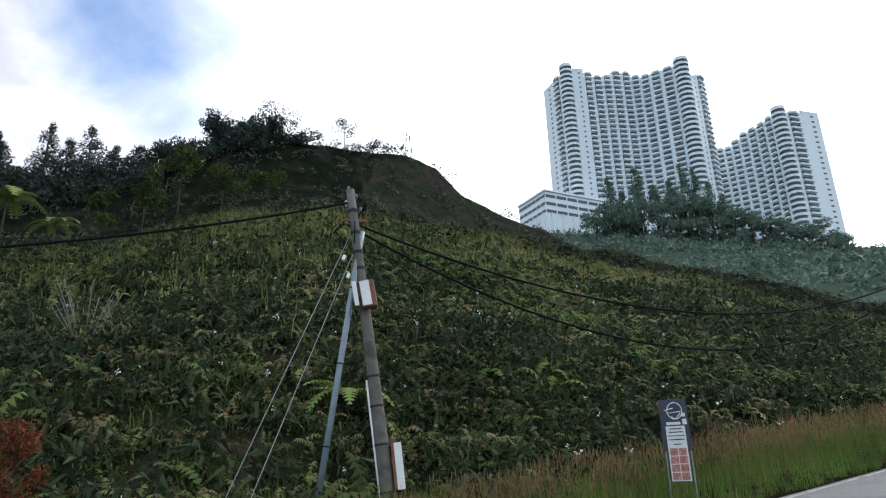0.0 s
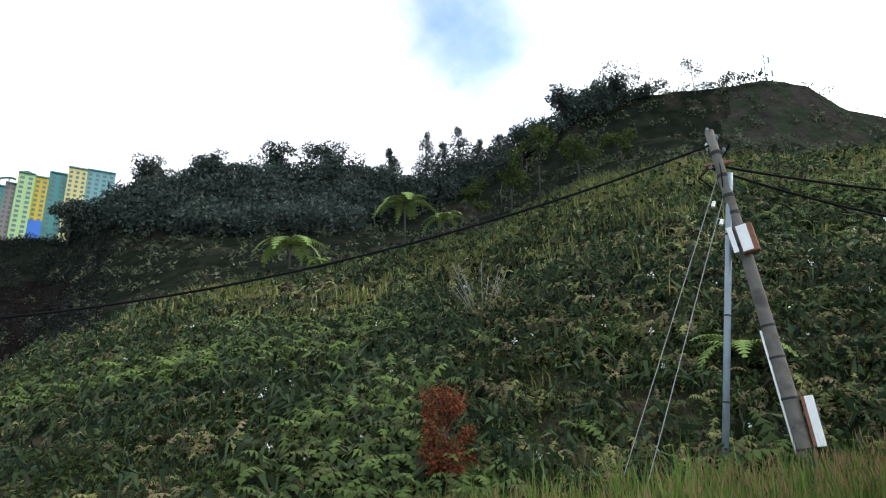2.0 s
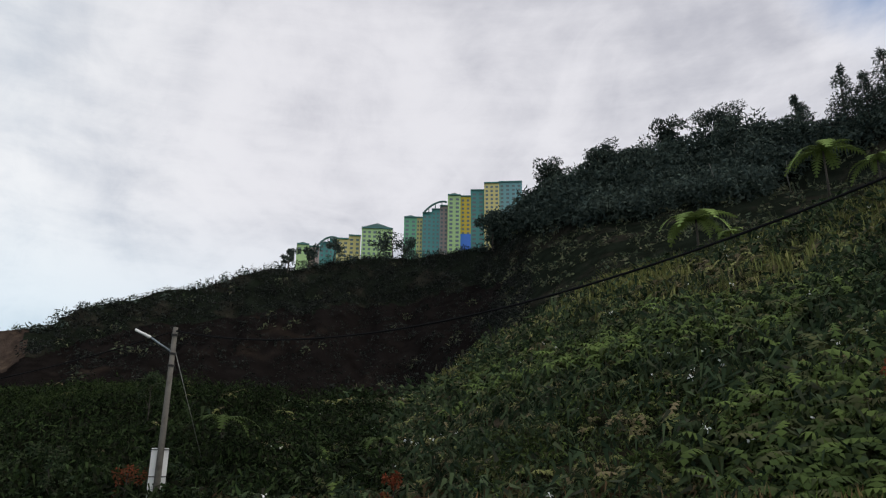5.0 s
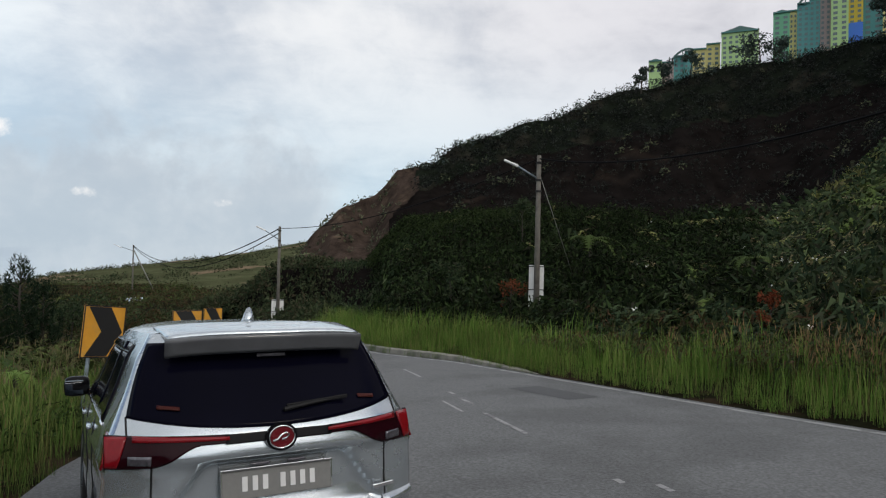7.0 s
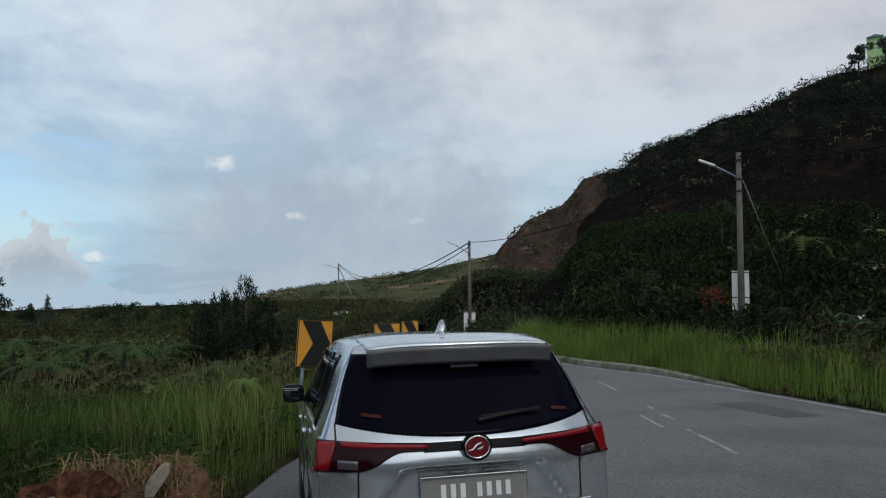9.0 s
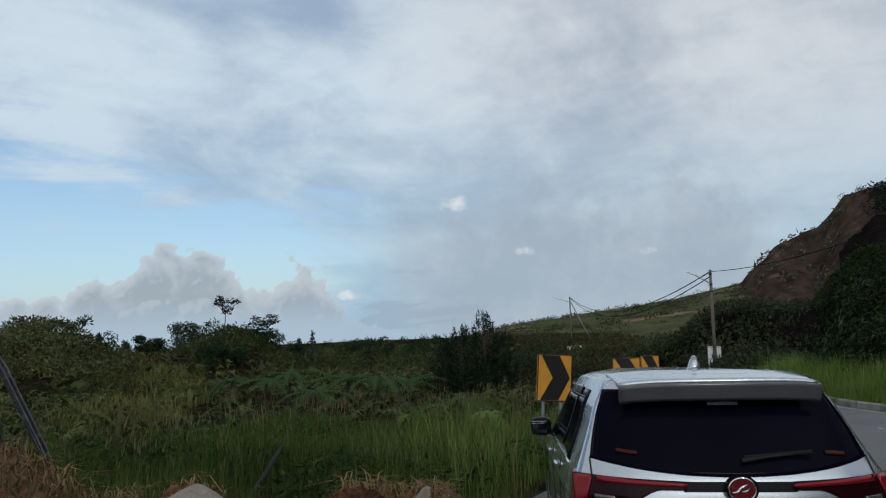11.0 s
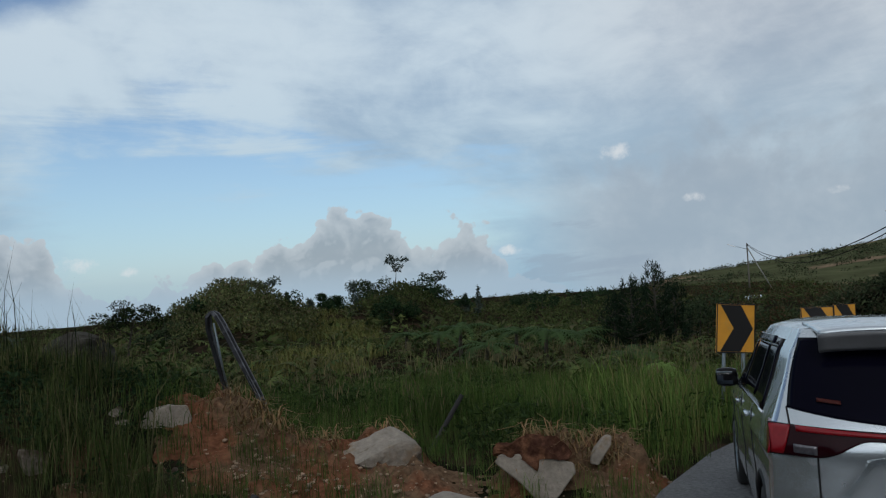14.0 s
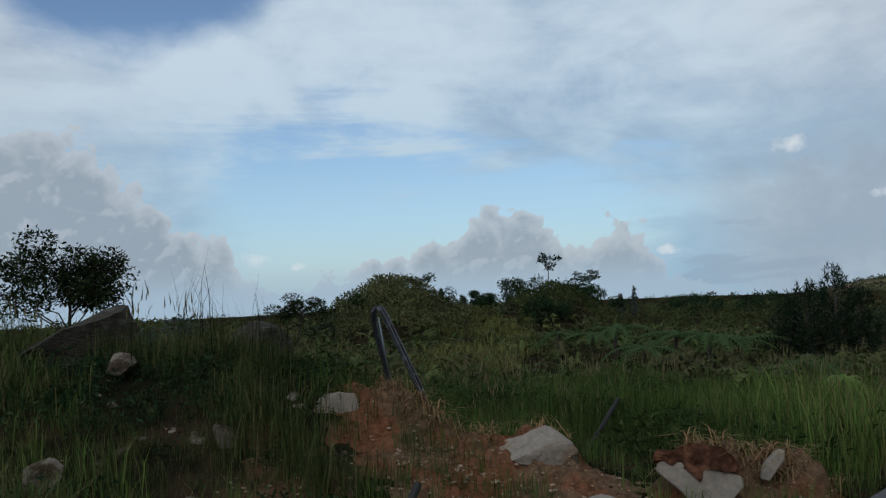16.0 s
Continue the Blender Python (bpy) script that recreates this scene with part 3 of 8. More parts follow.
P_FAR = polar_hill("far_hill", 92, 134, ((92, 250, 10), (100, 250, 12), (104.8, 250, 9), (107, 250, 7), (113.6, 250, 0.5), (119.3, 250, -2.5), (123.6, 250, -4), (126, 250, -7), (134, 250, -14)),
                   118, 330, -6, -40, 2.0, "far grassy hill with scattered scrub and bare patches", 7.0, "far_grass")


# ---------------------------------------------------------------- road
def strip(name, s_values, inner_v, outer_v, lift, mat, cross=6):
    p = np.zeros((len(s_values), cross, 3))
    for i, s in enumerate(s_values):
        for j in range(cross):
            t = j / (cross - 1)
            p[i, j] = road_at(s, float(inner_v(s)) * (1 - t) + float(outer_v(s)) * t, lift)
    return mesh_arrays(name, p.reshape(-1, 3), grid_tris(len(s_values), cross), mat, True)


S_ROAD = np.concatenate((np.linspace(-140, -30, 30), np.linspace(-28, 50, 120), np.linspace(52, 140, 40)))
tagged(strip("road", S_ROAD, lambda s: along(NEAR_EDGE, s), lambda s: along(FAR_EDGE, s), 0.0, M["asphalt"], 8),
       "worn grey asphalt mountain road curving left downhill", "road", kind="structure")



# ---------------------------------------------------------------- plants: building pieces
RNG = np.random.default_rng(7)


def frond(length, width, pairs, droop, rise, rng):
    """One fern frond along +x: a rachis that arches over, with leaflets on both sides. Places and triangles."""
    t = np.linspace(0, 1, pairs + 1)
    x = length * t * (1 - 0.25 * droop * t)
    z = length * (rise * t - droop * t * t)
    v = [(x[i], 0, z[i]) for i in range(pairs + 1)]
    f = []
    for i in range(pairs):
        w = width * math.sin(math.pi * min(1, 0.18 + 0.82 * (i + 0.6) / pairs)) ** 0.7
        for sgn in (1, -1):
            j = len(v)
            sweep = 0.35 * w
            v.append((x[i] + sweep + rng.uniform(-0.05, 0.05) * w, sgn * w, z[i] - 0.35 * w + rng.uniform(-0.12, 0.12) * w))
            f.append((i, i + 1, j) if sgn > 0 else (i + 1, i, j))
    return np.array(v), np.array(f)


def join(pieces):
    vs, fs, n = [], [], 0
    for v, f in pieces:
        vs.append(v)
        fs.append(f + n)
        n += len(v)
    return np.concatenate(vs), np.concatenate(fs)


def spun(piece, az, tilt=0.0, at=(0, 0, 0), size=1.0):
    v, f = piece
    m = (Matrix.Translation(at) @ Matrix.Rotation(az, 4, "Z") @ Matrix.Rotation(tilt, 4, "Y")).to_3x3()
    return v @ np.array(m).T * size + np.array(at), f


def fern_clump(n, rng, length=0.8, pairs=7, width=0.13, droop=0.75, rise=0.7):
    ps = []
    for k in range(n):
        L = length * rng.uniform(0.65, 1.2)
        fr = frond(L, width * rng.uniform(0.8, 1.3), pairs, droop * rng.uniform(0.7, 1.4), rise * rng.uniform(0.5, 1.4), rng)
        ps.append(spun(fr, k * 2 * math.pi / n + rng.uniform(-0.5, 0.5), 0.0, (rng.uniform(-0.12, 0.12), rng.uniform(-0.12, 0.12), rng.uniform(0.0, 0.25))))
    return join(ps)


def leaf_clump(n, rng, radius=(0.5, 0.5, 0.4), size=0.16, slim=0.5, hang=-0.4, far=False):
    """Loose leaves in a rough ball; each leaf is a folded rhomb, or for far plants a single triangle."""
    vs, fs = [], []
    for k in range(n):
        d = rng.normal(size=3)
        d /= np.linalg.norm(d)
        c = d * np.array(radius) * rng.uniform(0.35, 1.0) ** 0.6
        a = rng.normal(size=3) + np.array((0, 0, hang)) + d * 0.8
        a /= np.linalg.norm(a)
        b = np.cross(a, rng.normal(size=3))
        b /= np.linalg.norm(b)
        L, w = size * rng.uniform(0.7, 1.3), size * slim * rng.uniform(0.7, 1.2)
        up = np.cross(a, b) * w * 0.35
        j = len(vs)
        if far:
            vs += [c - b * w * 0.45, c + b * w * 0.45, c + a * L]
            fs += [(j, j + 1, j + 2)]
            continue
        vs += [c, c + a * L * 0.5 + b * w * 0.5 + up, c + a * L, c + a * L * 0.5 - b * w * 0.5 + up]
        fs += [(j, j + 1, j + 2), (j, j + 2, j + 3)]
    return np.array(vs), np.array(fs)


def tuft(n, rng, height=0.9, spread=0.22, width=0.012, lean=0.45):
    """Grass blades that bend over."""
    vs, fs = [], []
    for k in range(n):
        a = rng.uniform(0, 2 * math.pi)
        d = np.array((math.cos(a), math.sin(a), 0))
        sd = np.array((-d[1], d[0], 0)) * width * rng.uniform(0.7, 1.4)
        h = height * rng.uniform(0.5, 1.15)
        o = np.array((rng.uniform(-1, 1), rng.uniform(-1, 1), 0)) * spread
        ln = lean * rng.uniform(0.2, 1.3) * h
        j = len(vs)
        vs += [o - sd, o + sd, o + d * ln * 0.3 + sd * 0.8 + (0, 0, h * 0.6), o + d * ln * 0.3 - sd * 0.8 + (0, 0, h * 0.6), o + d * ln + (0, 0, h * (1 - 0.25 * lean))]
        fs += [(j, j + 1, j + 2), (j, j + 2, j + 3), (j + 3, j + 2, j + 4)]
    return np.array(vs), np.array(fs)


def pick_spots(p, n, weight, rng):
    """Random places on a sheet, by area and weight."""
    a, b, c = p[:-1, :-1].reshape(-1, 3), p[1:, :-1].reshape(-1, 3), p[:-1, 1:].reshape(-1, 3)
    cr = np.cross(b - a, c - a)
    area = np.linalg.norm(cr, axis=1)
    w = area * weight(a)
    k = rng.choice(len(a), n, p=w / w.sum())
    u, t = rng.uniform(size=(n, 1)), rng.uniform(size=(n, 1))
    d = p[1:, 1:].reshape(-1, 3)
    pos = (a[k] * (1 - u) + b[k] * u) * (1 - t) + (c[k] * (1 - u) + d[k] * u) * t
    nor = cr[k] / np.maximum(area[k], 1e-9)[:, None]
    nor *= np.sign(nor[:, 2:3])
    return pos, nor


def plant(name, pieces, pos, sizes, mat, rng, nor=None, lean=0.0, flat=1.0, label="", category="plants", stuff=True):
    """Sets the pieces at all the places, turned at random, as one mesh."""
    which = rng.integers(len(pieces), size=len(pos))
    yaw = rng.uniform(0, 2 * math.pi, len(pos))
    allv, allf, n = [], [], 0
    for i, (v, f) in enumerate(pieces):
        k = np.where(which == i)[0]
        if not len(k):
            continue
        c, s = np.cos(yaw[k])[:, None], np.sin(yaw[k])[:, None]
        x = (v[:, 0] * c - v[:, 1] * s) * sizes[k][:, None]
        y = (v[:, 0] * s + v[:, 1] * c) * sizes[k][:, None]
        z = v[:, 2] * sizes[k][:, None] * flat
        if nor is not None and lean:
            x = x + z * nor[k, 0:1] * lean
            y = y + z * nor[k, 1:2] * lean
            z = z - lean * (v[:, 0] * c - v[:, 1] * s) * sizes[k][:, None] * nor[k, 0:1] / np.maximum(nor[k, 2:3], 0.5) \
                - lean * (v[:, 0] * s + v[:, 1] * c) * sizes[k][:, None] * nor[k, 1:2] / np.maximum(nor[k, 2:3], 0.5)
        q = np.stack((x, y, z), 2) + pos[k][:, None, :]
        ff = f[None] + (np.arange(len(k)) * len(v))[:, None, None] + n
        allv.append(q.reshape(-1, 3))
        allf.append(ff.reshape(-1, 3))
        n += len(k) * len(v)
    ob = mesh_arrays(name, np.concatenate(allv), np.concatenate(allf), mat)
    return tagged(ob, label, category, kind="stuff") if stuff else ob


def seen_from_road(c):
    """More plants near the road than far up the hill."""
    return np.clip((20.0 / np.maximum(12, np.hypot(c[:, 0], c[:, 1]))) ** 1.25, 0.1, 1.0)


# ---------------------------------------------------------------- plants on the hill
FERNS = [fern_clump(6, RNG, 0.8, 6, 0.13, 0.95, 0.75) for _ in range(7)]
FERNS_LONG = [fern_clump(6, RNG, 1.1, 8, 0.16, 0.9, 0.9) for _ in range(4)]
THICKET = [leaf_clump(26, RNG, (0.5, 0.5, 0.35), 0.38, 0.26, -1.6, True) for _ in range(6)]
ROUND_LEAF = [leaf_clump(34, RNG, (0.55, 0.55, 0.45), 0.2, 0.5) for _ in range(5)]
THICKET_CUT = [leaf_clump(30, RNG, (0.9, 0.9, 0.65), 0.38, 0.5, -0.6, True) for _ in range(5)]
THICKET_FAR = [leaf_clump(26, RNG, (0.9, 0.9, 0.65), 0.52, 0.55, -0.4, True) for _ in range(5)]


def slope_weight(c):
    az, r = azimuth(c), np.hypot(c[:, 0], c[:, 1])
    bare = (az > 98.8) & (r > np.interp(az, AZ, foot[0] * 0.40 + crest[0] * 0.60))
    n = fbm(c, 0.2, 3, 9.0)
    strip = c[:, 0] * SIDE.x + c[:, 1] * SIDE.y - along(HILL_FOOT, c[:, 0] * HEAD.x + c[:, 1] * HEAD.y)
    return np.where((az > 79) & (az < 100) & (strip < 6.4), 0.0, 1.0) * seen_from_road(c) * np.where(bare, 0.03, 1) * np.clip(0.75 + 0.9 * n, 0.12, 1.3) * np.where((az < -36) | (az > 108), 0.15, 1) * np.interp(az, [66, 74, 83], [1.0, 0.32, 0.03])




def in_rows(pos, nor, step=1.05, pull=0.92):
    """Draws plants together into level rows across the slope, as the old terraces leave them."""
    up = pos[:, 2] + 1.6 * fbm(pos, 0.07, 2, 61.0) + 0.22 * fbm(pos, 0.5, 2, 62.0)
    dz = (np.round(up / step) * step - up) * pull
    h = np.linalg.norm(nor[:, :2], axis=1)
    run = np.clip(nor[:, 2] / np.maximum(h, 0.2), 0, 2.2)
    out = pos.copy()
    out[:, :2] -= nor[:, :2] / np.maximum(h, 1e-6)[:, None] * (dz * run)[:, None]
    out[:, 2] += dz
    return out


pos, nor = pick_spots(P_SLOPE, 7200, slope_weight, RNG)
dist = np.hypot(pos[:, 0], pos[:, 1])
loose = RNG.uniform(size=len(pos)) < 0.3
pos = np.where(loose[:, None], pos, in_rows(pos, nor))
pos[:, 2] += RNG.uniform(0.0, 0.22, len(pos))
plant("fern_carpet", FERNS, pos, RNG.uniform(0.5, 1.0, len(pos)) * np.clip(dist / 26, 0.8, 1.5), M["fern"], RNG, nor, 0.9,
      label="dense carpet of drooping dull green ferns", category="ferns")
pos, nor = pick_spots(P_SLOPE, 3000, lambda c: slope_weight(c) * np.where(np.hypot(c[:, 0], c[:, 1]) > np.interp(azimuth(c), AZ, crest[0]) - 10, 0.3, 1.0) * np.clip(fbm(c, 0.1, 2, 5.0) * 2 + 0.5, 0.2, 1) * np.where(azimuth(c) > 68, 0.6, 1), RNG)
dist = np.hypot(pos[:, 0], pos[:, 1])
pos[:, 2] += RNG.uniform(0.1, 0.6, len(pos))
plant("hillside_shrubs", THICKET, pos, RNG.uniform(0.7, 1.5, len(pos)) * np.clip(dist / 28, 0.9, 1.8), M["scrub"], RNG, nor, 0.5,
      label="low shrubs with drooping narrow leaves among the ferns", category="shrubs")
TANGLE = [leaf_clump(38, RNG, (0.55, 0.55, 0.42), 0.17, 0.4, -0.9) for _ in range(5)] + [leaf_clump(30, RNG, (0.5, 0.5, 0.5), 0.24, 0.24, -1.4) for _ in range(3)]
pos, nor = pick_spots(P_SLOPE, 2100, lambda c: np.clip(slope_weight(c), 0.0, 1) * np.where(azimuth(c) > 70, 1, 0) * np.clip(0.5 + fbm(c, 0.25, 3, 31.0) * 2, 0.1, 1), RNG)
pos = pos[pos[:, 0] * SIDE.x + pos[:, 1] * SIDE.y - along(FAR_EDGE, pos[:, 0] * HEAD.x + pos[:, 1] * HEAD.y) > 5.2]
nor = np.tile((0.0, 0.0, 1.0), (len(pos), 1))
pos[:, 2] += RNG.uniform(0.0, 0.5, len(pos)) + np.clip(fbm(pos, 0.3, 2, 33.0), 0, 1) * 1.6
plant("bench_scrub", TANGLE, pos, RNG.uniform(0.6, 1.5, len(pos)) ** 1.3, M["shaded_bench_leaf"], RNG, nor, 0.5, label="tangled scrub on the bench below the cut, shade put into its leaf colour", category="scrub")
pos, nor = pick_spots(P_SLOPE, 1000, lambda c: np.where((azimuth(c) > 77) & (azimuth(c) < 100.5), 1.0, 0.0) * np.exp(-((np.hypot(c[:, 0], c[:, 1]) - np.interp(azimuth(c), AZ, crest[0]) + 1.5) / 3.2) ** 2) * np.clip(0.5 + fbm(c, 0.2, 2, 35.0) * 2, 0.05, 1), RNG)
plant("bench_leaves", TANGLE, pos + (0, 0, 0.35), RNG.uniform(0.5, 1.0, len(pos)), M["bench_top"], RNG, nor, 0.4, label="green shrubs along the top of the bench, colour darkened for shade", category="shrubs")
pos, nor = pick_spots(P_SLOPE, 1000, lambda c: slope_weight(c) * np.clip(fbm(c, 0.12, 2, 15.0) * 3, 0.02, 1), RNG)
dist = np.hypot(pos[:, 0], pos[:, 1])
plant("leafy_shrubs", ROUND_LEAF, pos + (0, 0, 0.35), RNG.uniform(0.8, 1.6, len(pos)) * np.clip(dist / 28, 0.9, 1.8), M["scrub"], RNG, nor, 0.4,
      label="rounded leafy shrubs among the ferns", category="shrubs")
pos, nor = pick_spots(P_SLOPE, 1150, lambda c: slope_weight(c) * np.clip(fbm(c, 0.15, 2, 8.0) * 3 - 0.2, 0.01, 1) * np.where((c[:, 2] < 5.5) & (azimuth(c) < 45), 2.5, 1), RNG)
plant("young_ferns", FERNS_LONG, pos + (0, 0, 0.15), RNG.uniform(0.7, 1.2, len(pos)), M["young_fern"], RNG, nor, 0.7,
      label="fresh bright green fern fronds", category="ferns")


def seed_stalks(n, rng, height=1.15, spread=0.25):
    """Thin stalks that each carry a narrow seed head."""
    vs, fs = [], []
    for k in range(n):
        o = np.array((rng.uniform(-1, 1), rng.uniform(-1, 1), 0)) * spread
        a = rng.uniform(0, 2 * math.pi)
        d, sd = np.array((math.cos(a), math.sin(a), 0)), np.array((-math.sin(a), math.cos(a), 0))
        h, ln = height * rng.uniform(0.7, 1.1), rng.uniform(0.05, 0.25)
        neck, tip = o + d * ln * 0.6 + (0, 0, h * 0.8), o + d * ln + (0, 0, h)
        j = len(vs)
        vs += [o - sd * 0.002, o + sd * 0.002, neck, neck + sd * 0.012 + (0, 0, h * 0.05), neck - sd * 0.012 + (0, 0, h * 0.05), tip]
        fs += [(j, j + 1, j + 2), (j + 2, j + 3, j + 4), (j + 4, j + 3, j + 5)]
    return np.array(vs), np.array(fs)


def verge_spots(n, s0, s1, v0, v1, rng, edge):
    s = rng.uniform(s0, s1, n)
    v = along(edge, s) + rng.uniform(v0, v1, n)
    p = np.stack([HEAD.x * s + SIDE.x * v, HEAD.y * s + SIDE.y * v, along(ROAD_Z, s)], 1)
    return p, v - along(edge, s)


def foot_strip(c):
    d = c[:, 0] * SIDE.x + c[:, 1] * SIDE.y - along(HILL_FOOT, c[:, 0] * HEAD.x + c[:, 1] * HEAD.y)
    return np.where((azimuth(c) > 72) & (azimuth(c) < 101) & (d > 2.8) & (d < 7.4), 1.0, 0.0)


VRNG = np.random.default_rng(19)
pos, nor = pick_spots(P_UPPER, 1900, lambda c: np.where((azimuth(c) > -46) & (azimuth(c) < 1) & (upper_mat(c) == 0) & (np.hypot(c[:, 0], c[:, 1]) < np.interp(azimuth(c), AZ, ridge[0]) + 4), 1.0, 0.0), VRNG)
plant("brow_scrub", THICKET_FAR, pos + (0, 0, 0.2), VRNG.uniform(0.4, 1.0, len(pos)), M["upper_leaf"], VRNG, nor, 0.4, label="olive scrub over the shoulder of the hill", category="scrub")
pos, nor = pick_spots(P_SLOPE, 1050, lambda c: np.where((azimuth(c) > -12) & (azimuth(c) < 64) & (np.hypot(c[:, 0], c[:, 1]) < np.interp(azimuth(c), AZ, foot[0] + 6)), 1.0, 0.0), VRNG)
plant("foot_shrubs", TANGLE, pos + (0, 0, 0.15), VRNG.uniform(0.5, 1.0, len(pos)), M["foot_leaf"], VRNG, nor, 0.4, label="fresh green leafy shrubs along the foot of the slope", category="shrubs")
pos, dv = verge_spots(850, 1, 18, 2.1, 4.8, VRNG, FAR_EDGE)
pos[:, 2] += 0.1 + 0.4 * np.clip(dv / 3.2, 0, 1) + np.maximum(0, dv - 3.2) * 0.6
plant("verge_ferns", FERNS, pos, VRNG.uniform(0.5, 0.95, len(pos)), M["scrub"], VRNG, label="dull green ferns growing down to the verge", category="ferns")
pos, dv = verge_spots(420, 1, 18, 1.6, 4.4, VRNG, FAR_EDGE)
pos[:, 2] += 0.4 + 0.4 * np.clip(dv / 3.2, 0, 1) + np.maximum(0, dv - 3.2) * 0.6
plant("verge_scrub", THICKET, pos, VRNG.uniform(0.4, 0.8, len(pos)), M["rust_leaf"], VRNG, label="brown and green scrub behind the roadside grass", category="scrub")
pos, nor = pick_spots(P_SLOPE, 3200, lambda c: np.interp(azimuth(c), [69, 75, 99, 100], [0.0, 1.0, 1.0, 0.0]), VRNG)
plant("bench_thicket", THICKET, pos + (0, 0, 0.2), VRNG.uniform(0.7, 1.5, len(pos)), M["shaded_bench_leaf"], VRNG, nor, 0.5, label="matted thicket over the bench, shade put into its leaf colour", category="scrub")
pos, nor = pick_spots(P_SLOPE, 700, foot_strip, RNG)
plant("low_bank_scrub", TANGLE, pos + (0, 0, 0.1), RNG.uniform(0.35, 0.8, len(pos)), M["shaded_bench_leaf"], RNG, nor, 0.5, label="low scrub behind the grassy verge, shade put into its leaf colour", category="scrub")
pos, nor = pick_spots(P_SLOPE, 420, foot_strip, RNG)
plant("low_bank_ferns", FERNS, pos + (0, 0, 0.1), RNG.uniform(0.4, 0.8, len(pos)), M["scrub"], RNG, nor, 0.6, label="small ferns behind the grassy verge", category="ferns")
pos, nor = pick_spots(P_SLOPE, 700, lambda c: np.where((azimuth(c) > 96) & (azimuth(c) < 116), 1.0, 0.0) * np.clip(0.3 + fbm(c, 0.2, 2, 41.0) * 2, 0.02, 1), RNG)
plant("cut_foot_scrub", THICKET, pos + (0, 0, 0.1), RNG.uniform(0.5, 1.3, len(pos)), M["scrub"], RNG, nor, 0.5, label="sparse dark scrub at the foot of the cut", category="scrub")


def upper_weight(c):
    az = azimuth(c)
    bare = upper_mat(c) > 0
    h = np.hypot(c[:, 0], c[:, 1])
    return np.where(bare, 0.8, 1.0) * np.where((az > 60) & (az < 98), 0.15, 1.0) * np.where((az < -40) | (az > 108) | (h > 112), 0.15, 1)


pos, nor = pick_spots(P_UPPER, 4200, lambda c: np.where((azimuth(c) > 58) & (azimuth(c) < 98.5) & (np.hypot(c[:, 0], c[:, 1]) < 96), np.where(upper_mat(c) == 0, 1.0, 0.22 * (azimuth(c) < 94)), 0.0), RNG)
plant("cut_hill_scrub", THICKET_CUT, pos + (0, 0, 0.1), RNG.uniform(0.3, 0.9, len(pos)), M["shaded_cut_leaf"], RNG, nor, 0.4, label="low scrub above the cut face, shade put into its leaf colour", category="scrub")
pos, nor = pick_spots(P_UPPER, 3000, upper_weight, RNG)
plant("upper_scrub", THICKET_FAR, pos + (0, 0, 0.2), RNG.uniform(0.3, 0.95, len(pos)), M["upper_leaf"], RNG, nor, 0.4,
      label="dark scrub over the upper hill", category="scrub")

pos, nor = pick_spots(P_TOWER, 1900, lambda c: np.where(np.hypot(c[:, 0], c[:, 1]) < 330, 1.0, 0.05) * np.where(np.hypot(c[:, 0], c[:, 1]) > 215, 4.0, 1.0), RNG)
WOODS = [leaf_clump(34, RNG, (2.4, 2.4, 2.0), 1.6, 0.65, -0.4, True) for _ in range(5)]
plant("hill_woods", WOODS, pos + (0, 0, 0.6), RNG.uniform(0.5, 1.3, len(pos)), M["hazed_green"], RNG, label="woods below the tower blocks, blue haze in their leaf colour", category="woods")
THICKET_FINE = [leaf_clump(54, RNG, (0.9, 0.9, 0.6), 0.24, 0.65, -0.2, True) for _ in range(5)]
pos, nor = pick_spots(P_FAR, 2200, lambda c: np.clip(fbm(c, 0.05, 3, 3.0) * 3 + 0.4, 0.08, 1) * np.where((azimuth(c) % 360 > 98) & (azimuth(c) % 360 < 130), 1, 0.05), RNG)
plant("far_scrub", THICKET_FINE, pos, RNG.uniform(0.7, 2.1, len(pos)) ** 1.3, M["far_leaf"], RNG, label="scattered scrub on the far hill", category="scrub")


# forest: many crowns of leaves on the ridge
def forest_weight(c):
    az, r = azimuth(c), np.hypot(c[:, 0], c[:, 1])
    top = np.interp(az, AZ, ridge[0])
    n = fbm(c, 0.07, 2, 6.0) * 5
    up = np.degrees(np.arctan2(c[:, 2] - 1.75, r))
    edge = np.interp(az, [12, 20, 30, 40, 62], [29.0, 27.0, 21.5, 18.4, 16.8])
    return np.where((az > 13 + n * 0.5) & (az < 61.5 + 0.3 * n) & (r < top + 6) & (up > edge + 0.25 * n), np.where(r > top - 7, 1.8, 1.0), 0.0)


CROWNS = [leaf_clump(130, RNG, s, 0.46, 0.62, -0.4, True) for s in ((1.9, 1.9, 1.6), (1.3, 1.3, 2.4), (2.5, 2.5, 1.5), (1.0, 1.0, 1.9), (1.6, 1.6, 1.9), (2.1, 2.1, 1.2))]
pos, nor = pick_spots(P_UPPER, 1700, forest_weight, RNG)
pos[:, 2] += RNG.uniform(0.4, 2.2, len(pos)) + 0.9 * fbm(pos, 0.2, 2, 71.0)
plant("forest", CROWNS, pos, RNG.uniform(0.5, 1.15, len(pos)), M["forest"], RNG, label="dark dense forest on the ridge", category="forest")

# lighter grass along the brow of the hillside
BROW = [tuft(8, RNG, 0.9, 0.35, 0.026, 0.60) for _ in range(5)]
